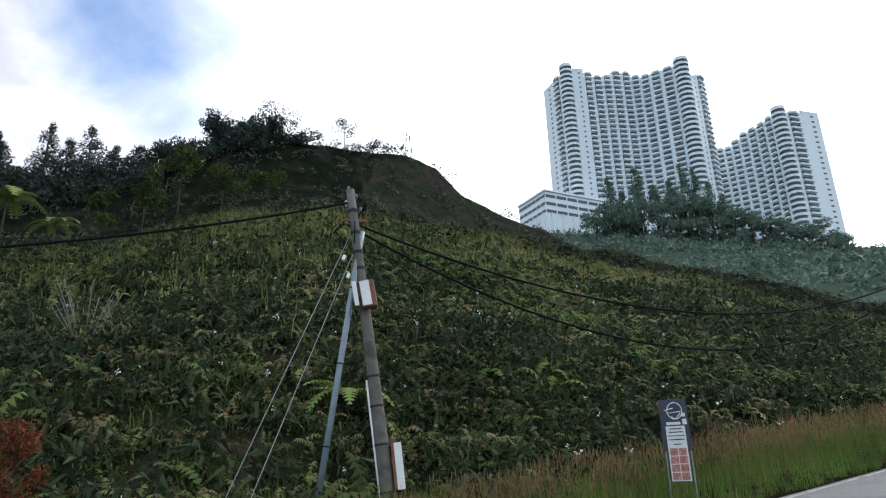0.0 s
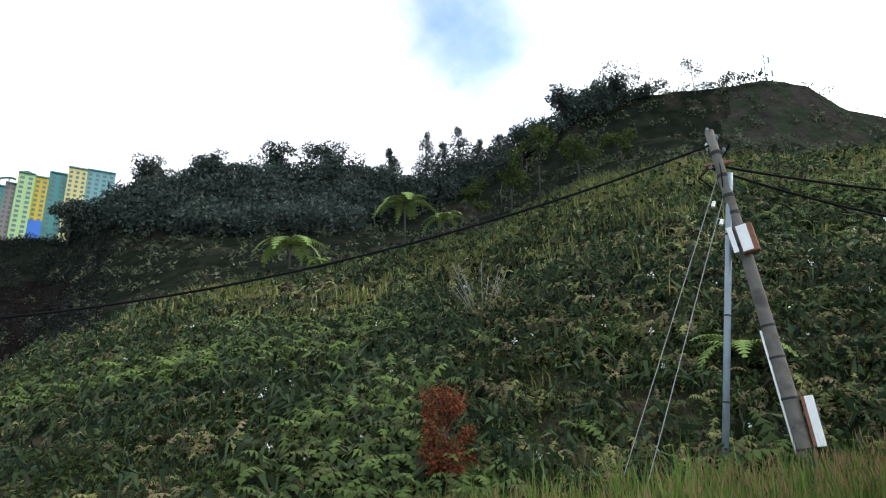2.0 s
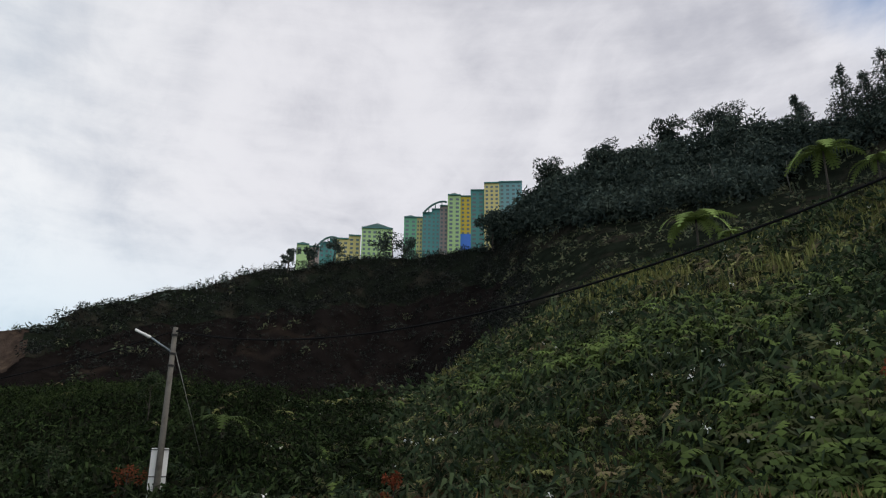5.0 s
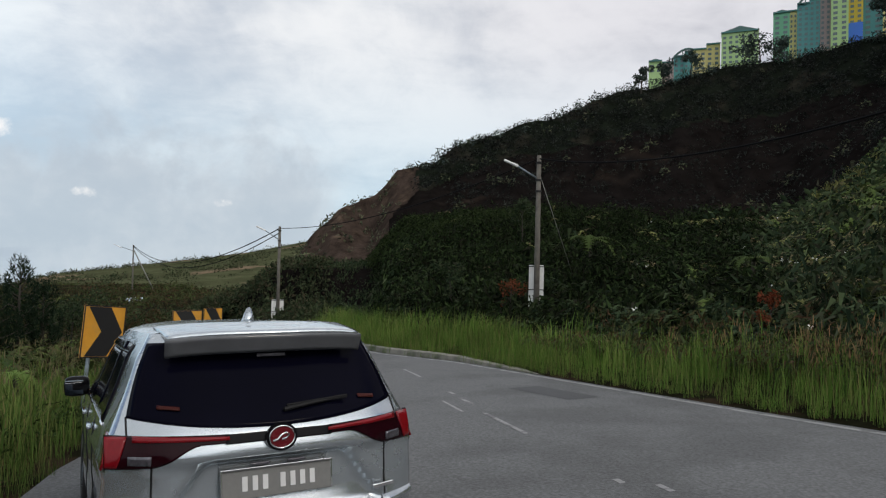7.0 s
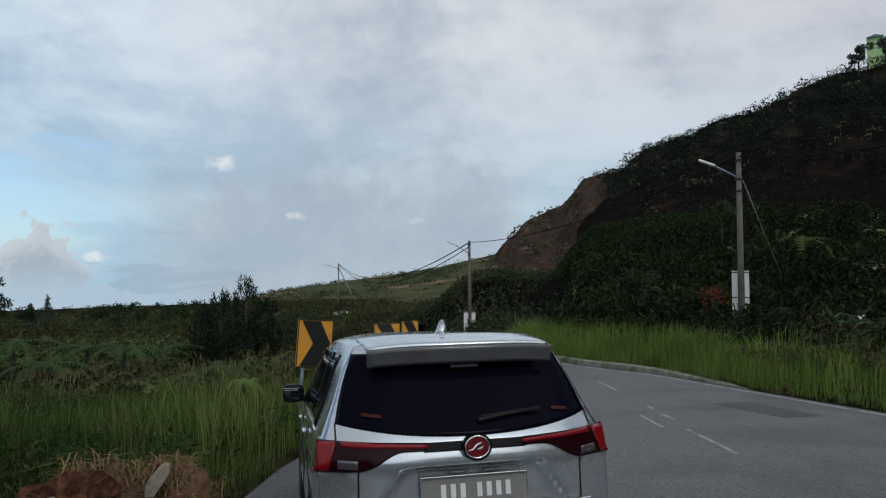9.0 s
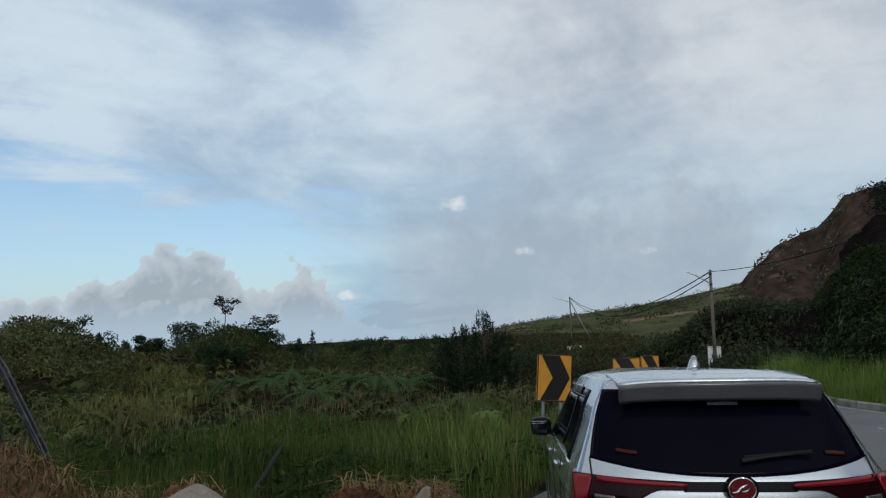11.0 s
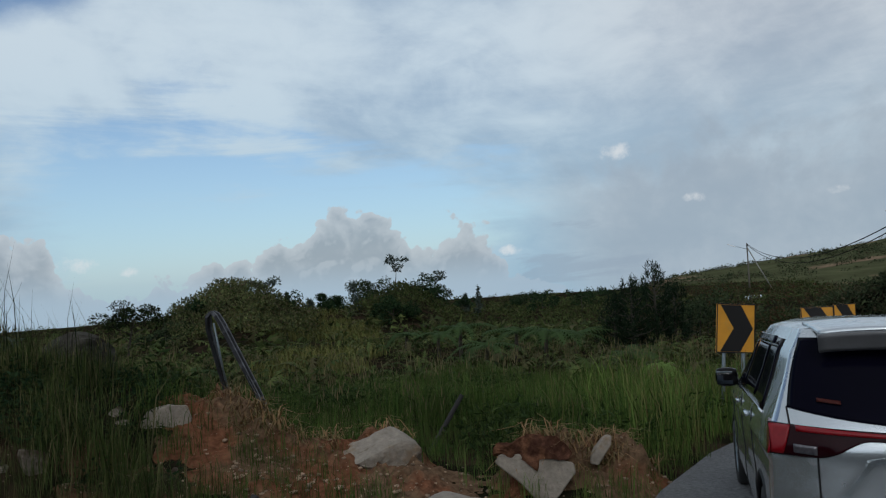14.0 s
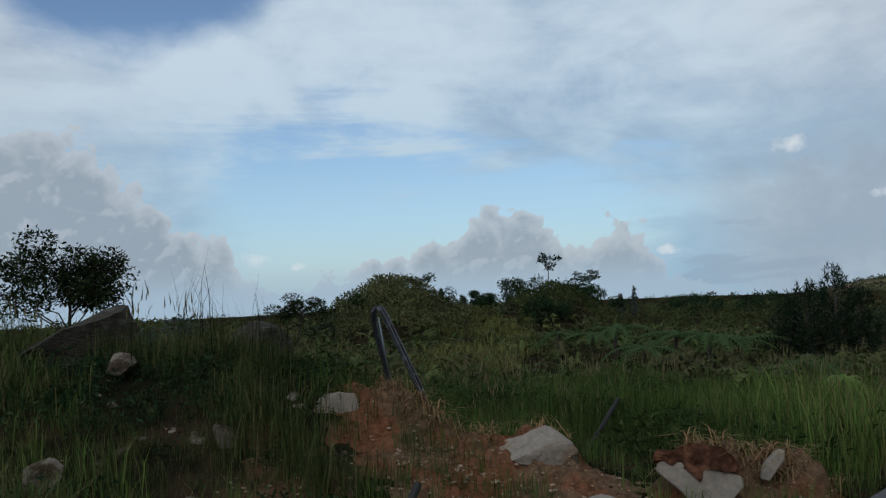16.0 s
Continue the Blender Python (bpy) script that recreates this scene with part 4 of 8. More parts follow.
pos, nor = pick_spots(P_SLOPE, 7600, lambda c: np.where((azimuth(c) > -34) & (azimuth(c) < 66), 1.0, 0.0) * np.exp(-((np.hypot(c[:, 0], c[:, 1]) - np.interp(azimuth(c), AZ, crest[0]) + 4) / 9.0) ** 2)
                      * np.clip(0.5 + fbm(c, 0.15, 2, 21.0) * 1.6, 0.05, 1), RNG)
pos = in_rows(pos, nor, 1.05, 0.9)
plant("brow_grass", BROW, pos + (0, 0, 0.1), RNG.uniform(0.5, 1.15, len(pos)), M["olive_grass"], RNG, label="pale olive grass along the brow of the hillside", category="grass")
# ---------------------------------------------------------------- grass
GRASS = [tuft(11, RNG, 0.9, 0.24, 0.0068, 0.42) for _ in range(7)]
STEMS = [tuft(8, RNG, 1.1, 0.3, 0.006, 0.25) for _ in range(5)]
SEED = [seed_stalks(9, RNG) for _ in range(5)]
SEDGE = [tuft(9, RNG, 1.25, 0.2, 0.010, 0.35) for _ in range(4)]


pos, dv = verge_spots(7200, -34, 52, 0.10, 3.4, RNG, FAR_EDGE)
pos[:, 2] += 0.03 + 0.4 * np.clip(dv / 3.2, 0, 1) + np.maximum(0, dv - 3.2) * 0.6
vs = pos[:, 0] * HEAD.x + pos[:, 1] * HEAD.y
keep = (dv < np.interp(vs, [-4, 3, 16, 22], [3.4, 2.0, 2.0, 3.4])) | (RNG.uniform(size=len(pos)) < 0.12)
pos, dv, vs = pos[keep], dv[keep], vs[keep]
plant("verge_grass", GRASS + STEMS, pos, RNG.uniform(0.4, 0.95, len(pos)) * np.clip(0.5 + dv / 4, 0.55, 1.1) * np.interp(vs, [-8, -3, 1, 5], [1.0, 1.6, 1.5, 1.25]), M["verge_blade"], RNG,
      label="tall green grass along the far road edge", category="grass")
pos, dv = verge_spots(1700, -34, 52, -0.02, 0.7, RNG, FAR_EDGE)
pos[:, 2] += 0.02
plant("short_verge_grass", GRASS, pos, RNG.uniform(0.14, 0.36, len(pos)), M["verge_blade"], RNG, label="short green grass hanging over the road edge", category="grass")
pos, dv = verge_spots(2200, -34, 12, 1.1, 3.5, RNG, FAR_EDGE)
keep = RNG.uniform(size=len(pos)) < np.interp(pos[:, 0] * HEAD.x + pos[:, 1] * HEAD.y, [-4, 2, 12], [1.0, 0.35, 0.15])
pos, dv = pos[keep], dv[keep]
pos[:, 2] += 0.03 + 0.4 * np.clip(dv / 3.2, 0, 1)
plant("dry_verge_grass", SEED, pos, RNG.uniform(0.55, 0.95, len(pos)), M["dry_grass"], RNG, label="reddish dry seed heads in the verge", category="grass")


def verge_sheet():
    s = S_ROAD
    p = np.zeros((len(s), 5, 3))
    for j, (dv, dz) in enumerate(((-0.05, -0.02), (0.25, 0.03), (1.5, 0.2), (3.2, 0.4), (4.2, 1.0))):
        v = along(FAR_EDGE, s) + dv
        p[:, j] = np.stack([HEAD.x * s + SIDE.x * v, HEAD.y * s + SIDE.y * v, along(ROAD_Z, s) + dz], 1)
    tagged(mesh_arrays("verge", p.reshape(-1, 3), grid_tris(len(s), 5), M["shaded_tuft_soil"], True), "grassy verge rising from the road, plant shadow put into its soil colour", "verge", kind="structure")


verge_sheet()


def field_spots(n, az0, az1, r0, r1, rng):
    az = np.radians(rng.uniform(az0, az1, n))
    r = np.sqrt(rng.uniform(r0 * r0, r1 * r1, n))
    x, y = -np.sin(az) * r, np.cos(az) * r
    return np.stack((x, y, ground_height(x, y)), 1)


def off_road(p, margin=0.2):
    s, v = p[:, 0] * HEAD.x + p[:, 1] * HEAD.y, p[:, 0] * SIDE.x + p[:, 1] * SIDE.y
    return v < along(NEAR_EDGE, s) - margin


pos = field_spots(7800, 100, 196, 7.5, 19, RNG)
pos = pos[off_road(pos, 0.4)]
az, r = azimuth(pos) % 360, np.hypot(pos[:, 0], pos[:, 1])
keep = ~((az > 164) & (r < 11.5)) & ~((az < 168) & (r < np.interp(az, [100, 128, 140, 150, 158, 168], [7.5, 8.6, 8.8, 9.2, 9.4, 8.5])))
pos = pos[keep]
az = azimuth(pos) % 360
near_road = az + RNG.uniform(-4, 4, len(pos)) < 131
lpos = pos[near_road]
plant("roadside_grass", GRASS + SEDGE, lpos, RNG.uniform(0.4, 0.92, len(lpos)) * np.clip(0.8 + 0.6 * fbm(lpos, 0.5, 2, 2.0), 0.5, 1.15), M["light_grass"], RNG, label="tall yellow-green grass along the near road edge", category="grass")
s = RNG.uniform(2.0, 24, 800)
v = along(NEAR_EDGE, s) - RNG.uniform(-0.08, 1.5, 800) ** 1.3
epos = np.stack([HEAD.x * s + SIDE.x * v, HEAD.y * s + SIDE.y * v, along(ROAD_Z, s) - 0.04], 1)
epos = epos[np.hypot(epos[:, 0] + 3.2, epos[:, 1] + 1.0) > 0.1]
epos = epos[np.hypot(epos[:, 0], epos[:, 1]) > 6.3]
epos[:, 2] = np.maximum(epos[:, 2] - 0.03, ground_height(epos[:, 0], epos[:, 1]))
plant("edge_grass", GRASS, epos, RNG.uniform(0.16, 0.42, len(epos)), M["light_grass"], RNG, label="short grass growing over the road edge", category="grass")
pos = pos[~near_road]
plant("field_grass", GRASS + STEMS, pos, RNG.uniform(0.35, 0.85, len(pos)) * np.clip(0.75 + 0.6 * fbm(pos, 0.5, 2, 2.0), 0.45, 1.15), M["grass"], RNG, label="tall lush grass beside the parking place", category="grass")
pos = field_spots(950, 104, 200, 17, 60, RNG)
pos = pos[off_road(pos, 1.0)]
plant("plateau_ferns", FERNS_LONG, pos, RNG.uniform(0.6, 1.3, len(pos)), M["plateau_leaf"], RNG, label="ferns and bracken over the plateau", category="ferns")
pos = field_spots(6600, 158, 204, 4.6, 11.0, RNG)
paz = azimuth(pos) % 360
pos = pos[(fbm(pos, 0.9, 3, 3.0) > np.clip((8.2 - np.hypot(pos[:, 0], pos[:, 1])) * 0.14, -0.14, 0.17)) & (RNG.uniform(size=len(pos)) < np.clip((paz - 160) / 9, 0.04, 1))
          & ~((paz > 161) & (paz < 168.5) & (np.hypot(pos[:, 0], pos[:, 1]) > 6.6) & (np.hypot(pos[:, 0], pos[:, 1]) < 8.2))]
wpos = field_spots(90, 166, 200, 4.6, 9.0, RNG)
plant("bank_weeds", ROUND_LEAF, wpos + (0, 0, 0.1), RNG.uniform(0.15, 0.35, len(wpos)), M["deep_green"], RNG, label="dark leafy weeds on the bank", category="weeds")
FINE = [tuft(10, RNG, 0.9, 0.26, 0.0055, 0.75) for _ in range(6)]
plant("bank_grass", FINE + STEMS, pos, RNG.uniform(0.2, 0.68, len(pos)) * np.clip(0.8 + 1.3 * fbm(pos, 0.7, 2, 17.0), 0.35, 1.4), M["dark_grass"], RNG, label="dark rank grass over the bank", category="grass")
pos = field_spots(760, 118, 168, 4.6, 8.8, RNG)
pos = pos[off_road(pos, 0.1)]
pos = pos[fbm(pos, 1.1, 2, 4.0) > 0.08]
plant("low_grass", GRASS, pos + (0, 0, 0.08), RNG.uniform(0.2, 0.45, len(pos)), M["grass"], RNG, label="short grass tufts on the gravel", category="grass")
spos = field_spots(520, 104, 200, 8.6, 24, VRNG)
spos = spos[off_road(spos, 0.5)]
plant("field_seed_heads", SEED, spos, VRNG.uniform(0.5, 0.95, len(spos)), M["straw"], VRNG, label="thin straw-coloured seed stalks in the tall grass", category="grass")
wpos = field_spots(900, 165, 200, 4.8, 10.5, VRNG)
wpos = wpos[fbm(wpos, 0.8, 2, 61.0) > 0.06]
plant("bank_scrub", TANGLE, wpos + (0, 0, 0.08), VRNG.uniform(0.18, 0.48, len(wpos)), M["deep_green"], VRNG, label="dark low leafy scrub in clumps on the bank", category="scrub")
wpos = field_spots(500, 165, 200, 5.0, 11.0, VRNG)
wpos = wpos[fbm(wpos, 0.7, 2, 67.0) > 0.05]
plant("bank_tufts", GRASS, wpos, VRNG.uniform(0.25, 0.6, len(wpos)), M["light_grass"], VRNG, label="fresh green grass tufts on the bank", category="grass")
wpos = field_spots(1500, 112, 168, 8.8, 19, VRNG)
wpos = wpos[off_road(wpos, 0.9)]
wpos = wpos[fbm(wpos, 0.45, 3, 71.0) > 0.08]
plant("field_scrub", TANGLE, wpos + (0, 0, 0.15), VRNG.uniform(0.35, 0.8, len(wpos)), M["field_scrub"], VRNG, label="dark leafy scrub in patches among the tall grass", category="scrub")
STALKS = [tuft(4, RNG, 1.4, 0.2, 0.0032, 0.3) for _ in range(4)]
pos = field_spots(60, 170, 181, 8.2, 9.8, RNG)[::3]
plant("tall_stalks", STALKS, pos, RNG.uniform(0.6, 1.2, len(pos)), M["shaded_bench_leaf"], RNG, label="tall thin grass stalks with seed heads", category="grass")
pos = field_spots(1150, 104, 200, 17, 46, RNG)
pos = pos[off_road(pos, 1.5) & (fbm(np.asarray(pos), 0.2, 2, 51.0) > -0.1)]
plant("plateau_bushes", TANGLE, pos + (0, 0, 0.25), RNG.uniform(0.5, 1.5, len(pos)) * np.clip(0.8 + fbm(pos, 0.12, 2, 52.0), 0.5, 1.5), M["plateau_leaf"], RNG, label="low tangled bushes over the plateau", category="bushes")
pos = field_spots(600, 106, 126, 34, 120, RNG)
pos = pos[off_road(pos, 0.6)]
plant("roadside_scrub", TANGLE, pos + (0, 0, 0.3), RNG.uniform(1.0, 2.6, len(pos)), M["rust_leaf"], RNG, label="rusty brown and green scrub beyond the bend", category="scrub")
pos = field_spots(4200, 104, 200, 36, 140, RNG)
pos = pos[off_road(pos, 2.0)]
pos = pos[fbm(pos, 0.09, 3, 6.0) > -0.12]
plant("plateau_scrub", THICKET_FAR, pos, RNG.uniform(0.4, 1.2, len(pos)) * np.clip(0.8 + fbm(pos, 0.06, 2, 7.0), 0.5, 1.5), M["plateau_leaf"], RNG, label="dark scrub over the plateau", category="scrub")
pos = field_spots(2600, 148, 163, 24, 62, RNG)
pos = pos[fbm(pos, 0.15, 2, 12.0) + 0.25 * np.cos(np.radians((azimuth(pos) % 360 - 152.5) * 16)) > 0.05]
plant("plateau_grass", BROW, pos, RNG.uniform(0.4, 0.9, len(pos)), M["plateau_olive"], RNG, label="tall olive grass on the low plateau hill, sunlight put into its colour", category="grass")



# ---------------------------------------------------------------- more materials
M["silver"] = material("silver_car_paint", (0.48, 0.525, 0.56), rough=0.24, metal=0.80, vary=0.02, scale=3, bump=0, coat=0.9)
M["dark_glass"] = material("tinted_glass", (0.0025, 0.0025, 0.007), rough=0.04, vary=0.2, scale=2, bump=0, spec=0.025)
M["black_plastic"] = material("black_plastic", (0.010, 0.010, 0.011), rough=0.6, spec=0.2, vary=0.2, scale=20, bump=0.1)
M["gloss_black"] = material("gloss_black", (0.005, 0.005, 0.006), rough=0.15, vary=0.1, scale=20, bump=0, spec=0.10)
M["grey_gloss"] = material("smoked_spoiler", (0.085, 0.088, 0.095), rough=0.16, vary=0.15, scale=6, bump=0, spec=0.4)
M["red_lens"] = material("red_lens", (0.17, 0.004, 0.008), rough=0.10, vary=0.15, scale=30, bump=0.1, bump_scale=80, spec=0.3)
M["dark_red_lens"] = material("dark_red_lens", (0.014, 0.002, 0.004), rough=0.12, vary=0.15, scale=30, bump=0, spec=0.12)
M["sticker"] = material("faded_sticker", (0.05, 0.012, 0.01), rough=0.4, vary=0.3, scale=30, bump=0, spec=0.1)
M["dark_red"] = material("dark_red_enamel", (0.11, 0.006, 0.010), rough=0.25, vary=0.1, scale=30, bump=0, spec=0.4)
M["clear_lens"] = material("clear_lens", (0.09, 0.085, 0.10), rough=0.15, metal=0.4, vary=0.4, scale=40, bump=0.4, coat=0.6)
M["chrome"] = material("chrome", (0.75, 0.75, 0.76), rough=0.1, metal=1.0, vary=0.05, scale=20, bump=0)
M["mirror"] = material("tinted_mirror", (0.03, 0.034, 0.04), rough=0.03, metal=1.0, vary=0.02, scale=20, bump=0)
M["rubber"] = material("tyre_rubber", (0.02, 0.02, 0.021), rough=0.85, vary=0.2, scale=20, bump=0.4)
M["plate"] = material("grey_plate", (0.16, 0.16, 0.155), rough=0.6, vary=0.12, scale=30, bump=0.1)
M["white_paint"] = material("white_paint", (0.75, 0.75, 0.74), rough=0.55, vary=0.08, scale=6, bump=0.15, second=(0.55, 0.53, 0.5), second_scale=3.0, second_at=(0.6, 0.75))
M["road_paint"] = material("worn_road_paint", (0.27, 0.27, 0.27), rough=0.8, vary=0.3, scale=6, bump=0.3, bump_scale=60, second=(0.14, 0.14, 0.145), second_scale=3.0, second_at=(0.5, 0.58), coords="P")
M["concrete_pole"] = material("weathered_concrete", (0.125, 0.115, 0.10), rough=0.9, vary=0.25, scale=5, bump=0.5, second=(0.07, 0.062, 0.054), second_scale=1.6)
M["galvanised"] = material("galvanised_steel", (0.20, 0.245, 0.285), rough=0.5, metal=0.4, vary=0.2, scale=6, bump=0.15)
M["wire"] = material("black_cable", (0.010, 0.010, 0.011), rough=0.9, spec=0.05, vary=0.2, scale=5, bump=0)
M["steel_wire"] = material("steel_wire", (0.22, 0.22, 0.21), rough=0.5, metal=0.6, vary=0.2, scale=5, bump=0)
M["rust"] = material("rusty_steel", (0.20, 0.085, 0.05), rough=0.85, vary=0.35, scale=12, bump=0.4)
M["yellow"] = material("faded_yellow_sheet", (0.62, 0.29, 0.03), rough=0.5, vary=0.12, scale=6, bump=0.1, second=(0.55, 0.28, 0.05), second_scale=4)
M["sign_black"] = material("black_sheet", (0.010, 0.010, 0.011), rough=0.5, vary=0.2, scale=10, bump=0.1)
M["navy"] = material("navy_banner", (0.03, 0.034, 0.06), rough=0.6, vary=0.15, scale=6, bump=0.15)
M["banner_white"] = material("banner_white", (0.62, 0.62, 0.62), rough=0.6, vary=0.08, scale=8, bump=0.1)
M["food_red"] = material("printed_red", (0.35, 0.12, 0.09), rough=0.6, vary=0.6, scale=25, bump=0, second=(0.35, 0.30, 0.22), second_scale=14)
M["stone"] = material("pale_granite", (0.225, 0.20, 0.17), rough=0.9, spec=0.15, vary=0.28, scale=16, bump=0.9, bump_scale=24, second=(0.20, 0.15, 0.105), second_scale=2.6, second_at=(0.52, 0.68), coords="P")
M["root_soil"] = material("dark_rooty_soil", (0.055, 0.026, 0.018), rough=0.95, spec=0.0, vary=0.6, scale=18, bump=1.0, bump_scale=30, second=(0.12, 0.058, 0.034), second_scale=5.0, second_at=(0.45, 0.6), coords="P")
M["dark_stone"] = material("mossy_stone", (0.04, 0.037, 0.03), rough=0.9, spec=0.1, vary=0.5, scale=9, bump=1.0, bump_scale=12, second=(0.085, 0.085, 0.078), second_scale=2.2, second_at=(0.5, 0.7), stretch=(1, 1, 3))
M["laterite"] = material("red_soil", (0.128, 0.057, 0.032), rough=0.95, spec=0.0, vary=0.65, scale=12, bump=1.0, bump_scale=22, second=(0.112, 0.072, 0.045), second_scale=1.1, second_at=(0.42, 0.58), coords="P")
M["patch"] = material("dark_asphalt_patch", (0.062, 0.064, 0.068), rough=0.85, vary=0.2, scale=1.5, bump=0.4, bump_scale=60, coords="P")
M["kerb"] = material("kerb_concrete", (0.22, 0.21, 0.18), rough=0.9, vary=0.3, scale=3, bump=0.5, second=(0.07, 0.08, 0.05), second_scale=0.8, coords="P")


# ---------------------------------------------------------------- car
CAR_ROWS = (  # height, half width, rear profile at the middle, at the corner, front end
    (0.20, 0.76, 0.12, 0.30, 4.22), (0.36, 0.84, 0.02, 0.22, 4.36), (0.55, 0.868, -0.03, 0.20, 4.42), (0.72, 0.865, 0.02, 0.18, 4.42), (0.90, 0.855, 0.02, 0.17, 4.36),
    (1.00, 0.850, -0.01, 0.18, 4.10), (1.08, 0.835, 0.01, 0.21, 3.55), (1.15, 0.805, 0.07, 0.25, 3.28), (1.30, 0.745, 0.19, 0.32, 3.02), (1.46, 0.69, 0.32, 0.41, 2.70), (1.60, 0.615, 0.37, 0.50, 2.35))
CAR_Z = [r[0] for r in CAR_ROWS]


def car_row(z, k):
    return float(np.interp(z, CAR_Z, [r[k] for r in CAR_ROWS]))


def smooth01(x):
    x = min(1.0, max(0.0, x))
    return x * x * (3 - 2 * x)


def car_rear(x, z):
    """The rear skin: y for a place across and a height."""
    w, yc, yk = car_row(z, 1), car_row(z, 2), car_row(z, 3)
    y = yc + (yk - yc) * min(1.0, abs(x) / w) ** 4
    # hollow round the plate below a ledge
    half = 0.40 + (0.95 - z) * 0.75
    y += 0.062 * smooth01((half - abs(x)) / 0.06) * smooth01((0.955 - z) / 0.035) * smooth01((z - 0.58) / 0.06)
    # soft fold running out to the sides below the lamps
    y -= 0.016 * math.exp(-((z - 0.965) / 0.022) ** 2) * smooth01((0.62 - abs(x)) / 0.08)
    return y


def car_side_x(z, y):
    """Half width along the side, drawn in at both ends."""
    w = car_row(z, 1)
    y0, y1 = car_row(z, 3), car_row(z, 4)
    t = (y - y0) / (y1 - y0)
    nose = 0.26 * smooth01((t - 0.72) / 0.28) ** 1.5
    crease = 0.012 * math.exp(-((z - 0.93) / 0.03) ** 2) - 0.022 * math.exp(-((z - 0.62) / 0.14) ** 2) * smooth01(t * 5) * smooth01((1 - t) * 5)
    return w * (1 - nose) + (0.012 * math.sin(math.pi * min(1, t * 1.1)) if z > 0.3 else 0) + crease


def patch(rows, cols, f):
    v = np.array([f(i / (rows - 1), j / (cols - 1)) for i in range(rows) for j in range(cols)])
    return v, grid_tris(rows, cols)


def to_bmesh(pieces, flip=False):
    bm = bmesh.new()
    for v, f in pieces:
        vs = [bm.verts.new(p) for p in v]
        for q in f:
            try:
                bm.faces.new([vs[k] for k in (q[::-1] if flip else q)])
            except ValueError:
                pass
    return bm


def thicken(bm, d):
    bmesh.ops.recalc_face_normals(bm, faces=bm.faces[:])
    bmesh.ops.solidify(bm, geom=bm.faces[:], thickness=d)


WHEELS = ((0.80, 0.62), (3.55, 0.62))


def wheel(parent, x, y):
    sgn = 1 if x > 0 else -1
    bm = bmesh.new()
    prof = [(0.20, -0.10), (0.29, -0.105), (0.315, -0.08), (0.318, 0.0), (0.315, 0.08), (0.29, 0.105), (0.20, 0.10)]
    n = 28
    rings = [[bm.verts.new((x + q, y + r * math.cos(2 * math.pi * k / n), 0.318 + r * math.sin(2 * math.pi * k / n))) for r, q in prof] for k in range(n)]
    for k in range(n):
        for j in range(len(prof) - 1):
            bm.faces.new((rings[k][j], rings[k][j + 1], rings[(k + 1) % n][j + 1], rings[(k + 1) % n][j]))
    w = part("wheel", bm, M["rubber"], parent, "black tyre on an alloy rim", True)
    bm = bmesh.new()
    for k in range(5):
        a = k * 2 * math.pi / 5
        box(bm, (0.03, 0.05, 0.2), (x + sgn * 0.07, y + 0.1 * math.sin(a), 0.318 + 0.1 * math.cos(a)), Matrix.Rotation(-a, 3, "X"), 0.008)
    tube(bm, [(x + sgn * 0.05, y, 0.318), (x + sgn * 0.095, y, 0.318)], 0.05, 14)
    for k in range(20):
        a0, a1 = k * math.pi / 10, (k + 1) * math.pi / 10
        tube(bm, [(x + sgn * 0.08, y + 0.2 * math.cos(a0), 0.318 + 0.2 * math.sin(a0)), (x + sgn * 0.08, y + 0.2 * math.cos(a1), 0.318 + 0.2 * math.sin(a1))], 0.016, 6, False)
    part("rim", bm, M["galvanised"], w, "five-spoke alloy rim", True)


